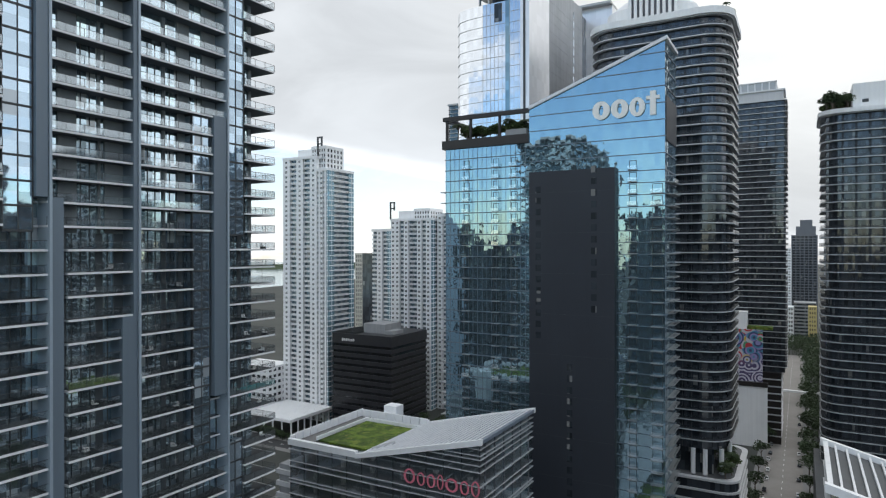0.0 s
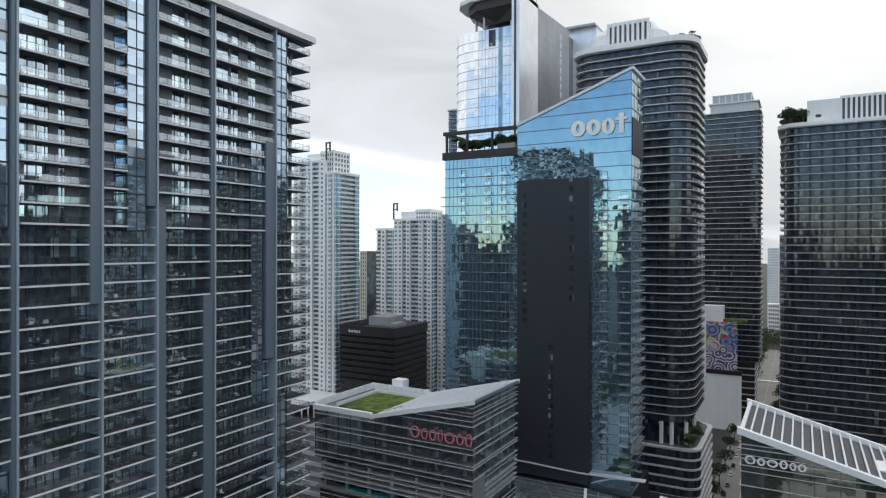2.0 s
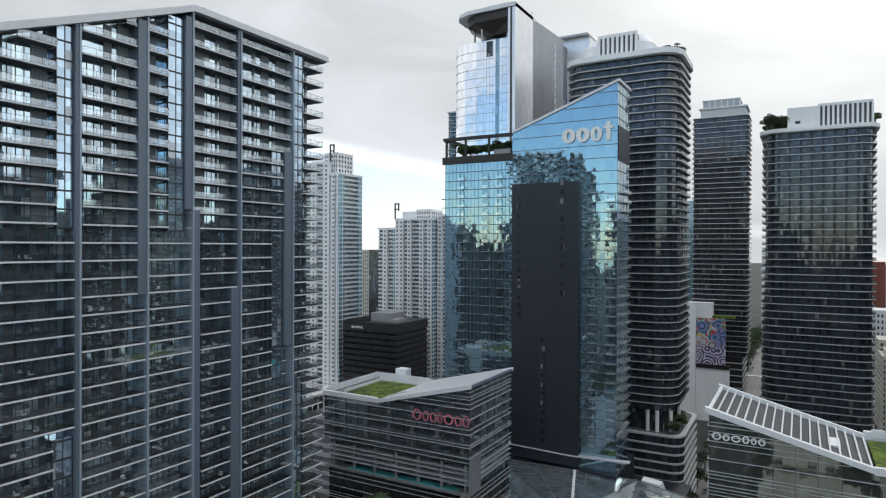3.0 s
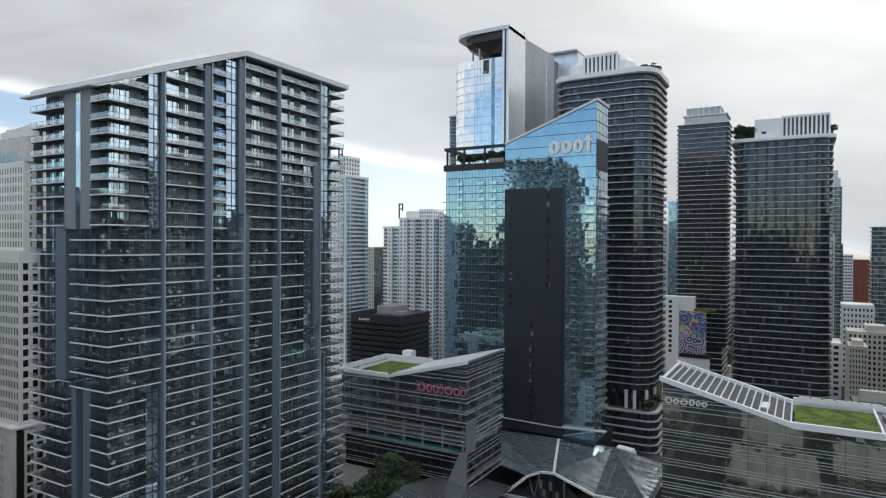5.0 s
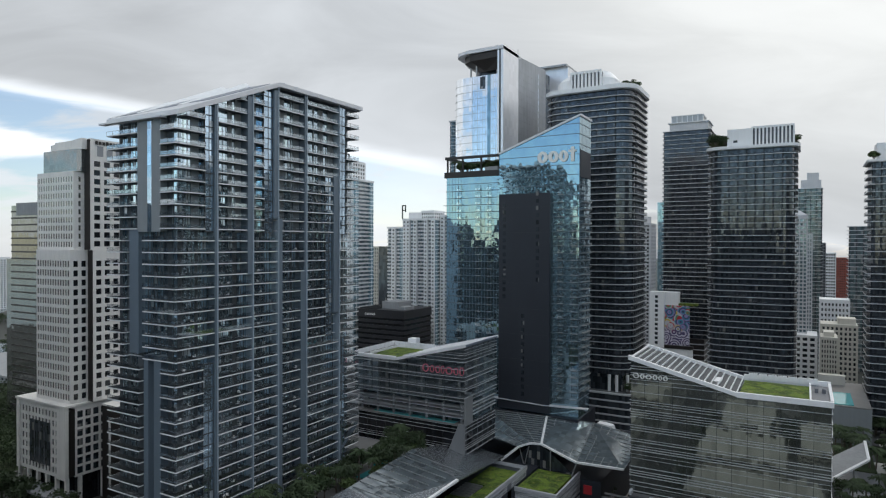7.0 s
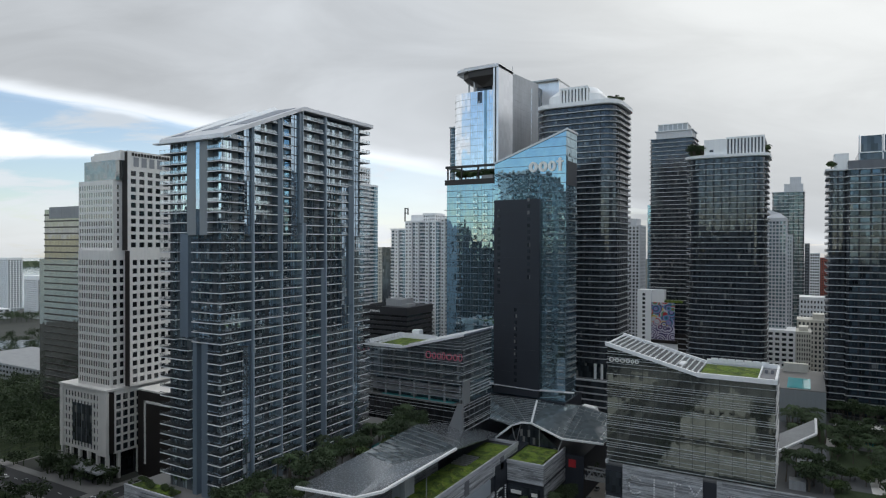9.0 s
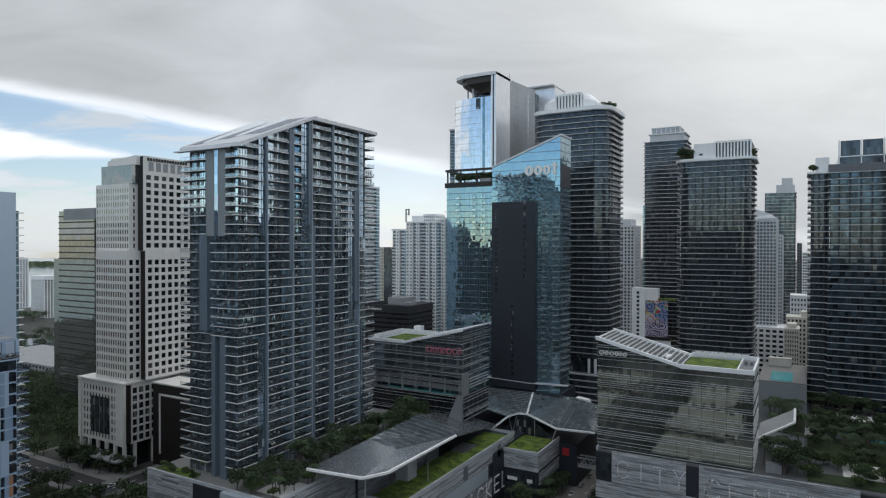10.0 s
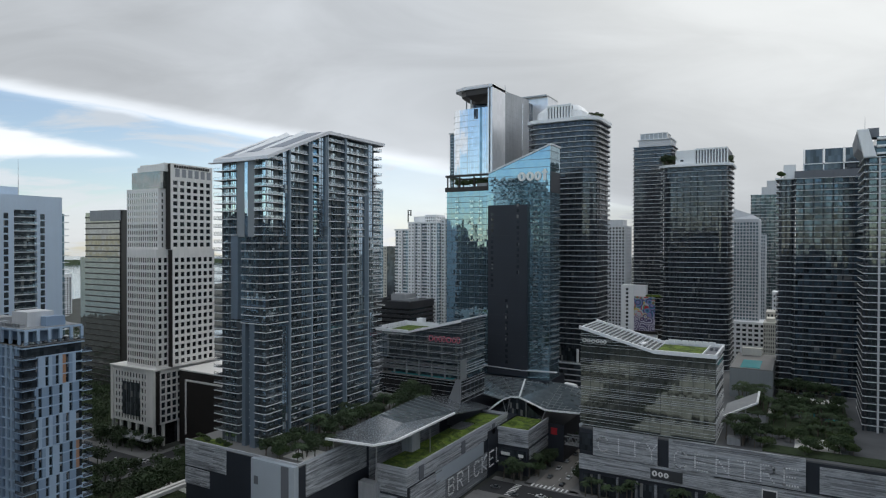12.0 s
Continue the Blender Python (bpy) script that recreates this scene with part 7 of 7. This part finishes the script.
def leaf_cards(g, c, r, n, rnd, size, squash=0.75):
    for _ in range(n):
        v = Vector((rnd.gauss(0, 1), rnd.gauss(0, 1), rnd.gauss(0, 1))).normalized() * r * rnd.uniform(0.55, 1.0) ** 0.6
        p = Vector(c) + Vector((v.x, v.y, v.z * squash))
        a = Vector((rnd.gauss(0, 1), rnd.gauss(0, 1), rnd.gauss(0, 0.6))).normalized()
        b = a.cross(Vector((rnd.gauss(0, 1), rnd.gauss(0, 1), rnd.gauss(0, 1)))).normalized()
        s = size * rnd.uniform(0.6, 1.3)
        g.face(p - a * s, p - b * s * 0.6, p + a * s, p + b * s * 0.6)


def make_tree(seed, h, r, leaf, label):
    rnd = random.Random(seed)
    t = thing("tree", label, "tree", (0, 0, 0))
    g = Geo().tube((0, 0, 0), (0.1, 0, h * 0.45), h * 0.035, h * 0.022, 7)
    crown = Geo()
    for k in range(6):
        a = k * math.tau / 6 + rnd.uniform(-0.4, 0.4)
        q = Vector((math.cos(a) * r * 0.6, math.sin(a) * r * 0.6, h * rnd.uniform(0.6, 0.85)))
        g.tube((0.05, 0, h * rnd.uniform(0.28, 0.42)), q, h * 0.016, h * 0.005, 5)
        leaf_cards(crown, q, r * rnd.uniform(0.42, 0.6), 85, rnd, 0.42)
    leaf_cards(crown, (0, 0, h * 0.8), r * 0.6, 110, rnd, 0.42)
    part("trunk", g, BARK, t)
    part("crown", crown, leaf, t, "uneven leafy crown")
    return t


def make_palm(seed, h, label):
    rnd = random.Random(seed)
    t = thing("palm", label, "palm tree", (0, 0, 0))
    g = Geo().tube((0, 0, 0), (0.25, 0.1, h * 0.5), 0.26, 0.2, 7).tube((0.25, 0.1, h * 0.5), (0.3, 0.2, h), 0.2, 0.15, 7)
    part("trunk", g, BARK, t)
    c = Geo()
    for k in range(22):
        a = k * 2.399
        up = rnd.uniform(-0.1, 1.0)
        d = Vector((math.cos(a), math.sin(a), 0))
        side = Vector((-d.y, d.x, 0))
        pts, L = [], rnd.uniform(2.3, 3.2)
        for i in range(6):
            f = i / 5
            pts.append(Vector((0.3, 0.2, h)) + d * L * f * (0.55 + 0.45 * (1 - up * 0.5)) + Vector((0, 0, up * L * f * 0.9 - 1.7 * f * f * (0.6 + up))))
        for i in range(5):
            w0, w1 = 0.55 * (1 - i / 6), 0.55 * (1 - (i + 1) / 6)
            for s in (-1, 1):
                c.face(pts[i], pts[i + 1], pts[i + 1] + side * s * w1 + Vector((0, 0, -0.25)), pts[i] + side * s * w0 + Vector((0, 0, -0.25)))
    part("fronds", c, LEAF, t, "drooping green fronds")
    return t


trees = [make_tree(1, 8.5, 4.0, LEAF, "broad dark green shade tree"), make_tree(2, 7.0, 3.4, LEAF, "rounded dark green street tree"), make_tree(3, 5.0, 2.6, LEAF_PALE, "small pale green garden tree")]
palms = [make_palm(5, 7.5, "tall slender palm with drooping fronds"), make_palm(6, 5.5, "short palm with drooping fronds")]
used = set()


def grove(label, x0, x1, y0, y1, z, n, seed, size=1.0):
    """Many far trees as one mass of trunks and leaves."""
    rnd = random.Random(seed)
    g = Geo()
    for _ in range(n):
        x, y, s = rnd.uniform(x0, x1), rnd.uniform(y0, y1), size * rnd.uniform(0.8, 1.3)
        g.tube((x, y, z), (x, y, z + 3.5 * s), 0.25, 0.15, 5)
        for k in range(4):
            leaf_cards(g, (x + rnd.uniform(-2, 2) * s, y + rnd.uniform(-2, 2) * s, z + rnd.uniform(4.5, 7) * s), 2.4 * s, 42, rnd, 0.6)
    lone("grove", g, LEAF, label, "trees", "stuff")


def plant(kinds, x, y, z, rnd, lo=0.8, hi=1.25, group=""):
    src = rnd.choice(kinds)
    m = pose(x, y, z, 0, 0, rnd.uniform(0, 360))
    if src not in used:
        used.add(src)
        src.matrix_basis = m
        return src
    s = rnd.uniform(lo, hi)
    o = copy_thing(src, m)
    o.scale = (s, s, s)
    return o


rnd = random.Random(21)


def scatter(kinds, x0, x1, y0, y1, z, n, lo=0.8, hi=1.25):
    for _ in range(n):
        plant(kinds, rnd.uniform(x0, x1), rnd.uniform(y0, y1), z, rnd, lo, hi)


scatter(trees + palms, -80, -65, 28, 104, 33.7, 64, 0.8, 1.3)
scatter([trees[2], trees[1], palms[1]], -80, -61.5, 5, 28, 33.7, 30, 0.6, 1.0)
scatter([trees[2]], -116, -96, 4.6, 8.4, 33.8, 12, 0.3, 0.5)
scatter([trees[2], palms[1]], -94, -70, 172.6, 180, 144, 24, 0.7, 1.0)
scatter([trees[2], trees[1], palms[1], palms[1], palms[0]], 77, 108, 146, 213, 29, 105, 0.6, 1.0)
scatter([palms[0], palms[1], trees[1]], 78, 108, 226, 235, 29, 26, 0.8, 1.2)
scatter([trees[2], trees[1]], 76, 108, 118, 150, 29, 30, 0.7, 1.0)
scatter(palms, 62, 76, 180, 209, 29, 16, 0.9, 1.5)
scatter(trees[:2], -186, -146, -20, 28, 0, 40, 0.9, 1.4)
scatter(palms, 6, 60, 109, 112.4, 0.1, 14, 1.0, 1.4)
scatter([trees[1], palms[0]], -34, -22, 108, 118, 0.1, 8)
scatter([trees[1], palms[0], palms[1]], -21.5, -17.5, 112, 146, 0.1, 12, 0.9, 1.3)
scatter([trees[1], palms[0]], 0.8, 3.4, 118, 150, 0.1, 7, 0.9, 1.2)
scatter([palms[0], palms[1], trees[1]], 62.5, 76, 120, 150, 29.1, 16, 0.8, 1.25)
for k in range(14):
    y = 165 + 26 * k
    plant(trees[:2], -18.5, y, 0.2, rnd, 1.0, 1.4)
    plant(trees[:2], 3.2, y + 9, 0.2, rnd, 1.0, 1.4)
scatter([trees[2], trees[1]], 8, 15.5, 279.5, 294, 162.6, 14, 0.8, 1.15)
scatter([trees[2], palms[1]], 46.5, 49.4, 280, 300, 162.6, 6, 0.6, 0.9)
scatter([palms[1], trees[2]], -27, -21.0, 223, 240, 189.2, 8, 0.5, 0.8)
scatter([trees[2], palms[1]], -24.5, -19.5, 221.5, 246, 36.7, 16, 0.6, 0.9)
scatter([trees[2]], 78, 80.2, 240, 246, 147.3, 3, 0.6, 0.8)
grove("dark leafy park trees beside the guideway", -188, -124, -96, -22, 0, 62, 31)
grove("dark leafy park trees beside the annex", -188, -122, 30, 68, 0, 44, 32)
grove("dense street trees along the avenue to the bay", -420, -206, -30, 27, 0, 170, 33, 1.2)
grove("dense trees behind the stone podium", -420, -276, 46, 104, 0, 110, 34, 1.2)
grove("dense dark trees below the parking building", -450, -326, 88, 144, 0, 150, 45, 1.4)
grove("trees along the river bank", -720, -560, 200, 300, 0, 60, 46, 1.2)
grove("trees by the waterfront blocks", -1000, -860, 300, 385, 0, 70, 47, 1.4)
grove("dense trees before the stone podium", -300, -232, -4, 30, 0, 60, 43, 1.3)
grove("palms and trees beside the podium steps", -275, -205, 46.5, 57, 0, 40, 44, 0.9)
grove("far park trees towards the river", -660, -420, 10, 150, 0, 130, 35, 1.3)
grove("trees round the white towers", -332, -299, 276, 313, 0, 40, 36)
grove("hedge trees before the car-port", -296, -257, 272.6, 275, 0, 26, 48, 0.6)
grove("trees between the black office and the hotel", -208, -122, 296, 366, 0, 90, 37)
grove("far trees closing the avenue", -40, 40, 745, 845, 0, 120, 38, 1.5)
grove("dense trees lining the far avenue", -34, -17, 420, 740, 0, 90, 39, 1.2)
grove("dense trees lining the far avenue", 1.5, 16, 330, 740, 0, 110, 40, 1.2)
grove("trees in open lots south of the crossing", 2.6, 7.4, -96, 80, 0, 60, 41)
grove("trees between the low blocks", 42, 50, -94, -54, 0, 26, 49)
grove("trees between the low blocks", 63, 86, 14, 50, 0, 40, 50)
grove("trees in open lots south of the crossing", -120, -73, -94, -10, 0, 60, 42)

# ---- cars ----


def make_car(paint, label):
    t = thing("car", label, "car", (0, 0, 0), "traffic")
    b = Geo().solid([(-0.88, -2.2, 0.3), (0.88, -2.2, 0.3), (0.88, 2.2, 0.3), (-0.88, 2.2, 0.3)], [(-0.84, -2.1, 0.86), (0.84, -2.1, 0.86), (0.84, 2.15, 0.8), (-0.84, 2.15, 0.8)])
    body = part("body", b, paint, t)
    part("roof", Geo().solid([(-0.76, -1.3, 0.86), (0.76, -1.3, 0.86), (0.76, 1.0, 0.84), (-0.76, 1.0, 0.84)], [(-0.62, -0.9, 1.42), (0.62, -0.9, 1.42), (0.62, 0.35, 1.42), (-0.62, 0.35, 1.42)]), SHADE_GLASS, t, "dark glazed cabin")
    part("roof_panel", Geo().box(-0.6, -0.85, 1.42, 0.6, 0.3, 1.46), paint, t)
    for sx in (-1, 1):
        for y in (-1.35, 1.35):
            part("wheel", Geo().tube((sx * 0.72, y, 0.32), (sx * 0.92, y, 0.32), 0.32, 0.32, 10), DARK_STEEL, t)
    return t


cars = [make_car(surface("car_white", (0.7, 0.7, 0.7), 0.3), "white parked saloon car"), make_car(surface("car_grey", (0.18, 0.19, 0.2), 0.3, 0.4), "grey saloon car on the street"), make_car(surface("car_black", (0.02, 0.02, 0.025), 0.25), "black saloon car on the street")]
spots = [(-4.5, 118 + 9.5 * k, 0) for k in range(10)] + [(-12.5, 122 + 13 * k, 180) for k in range(8)] + [(-14.9, 250 + 15 * k, 180) for k in range(15)] + [(-1.2, 262 + 21 * k, 0) for k in range(11)] + [(-30 + 11 * k, 97, 90) for k in range(9)] + [(-197, -60 + 17 * k, 0) for k in range(9)] + [(-300 + 14 * k, 36, 90) for k in range(6)] + [(40 + 12 * k, 103, -90) for k in range(6)]
for i, (x, y, a) in enumerate(spots):
    src = rnd.choice(cars)
    m = pose(x + rnd.uniform(-0.4, 0.4), y + rnd.uniform(-2, 2), 0.06, 0, 0, a)
    if src not in used:
        used.add(src)
        src.matrix_basis = m
    else:
        copy_thing(src, m)
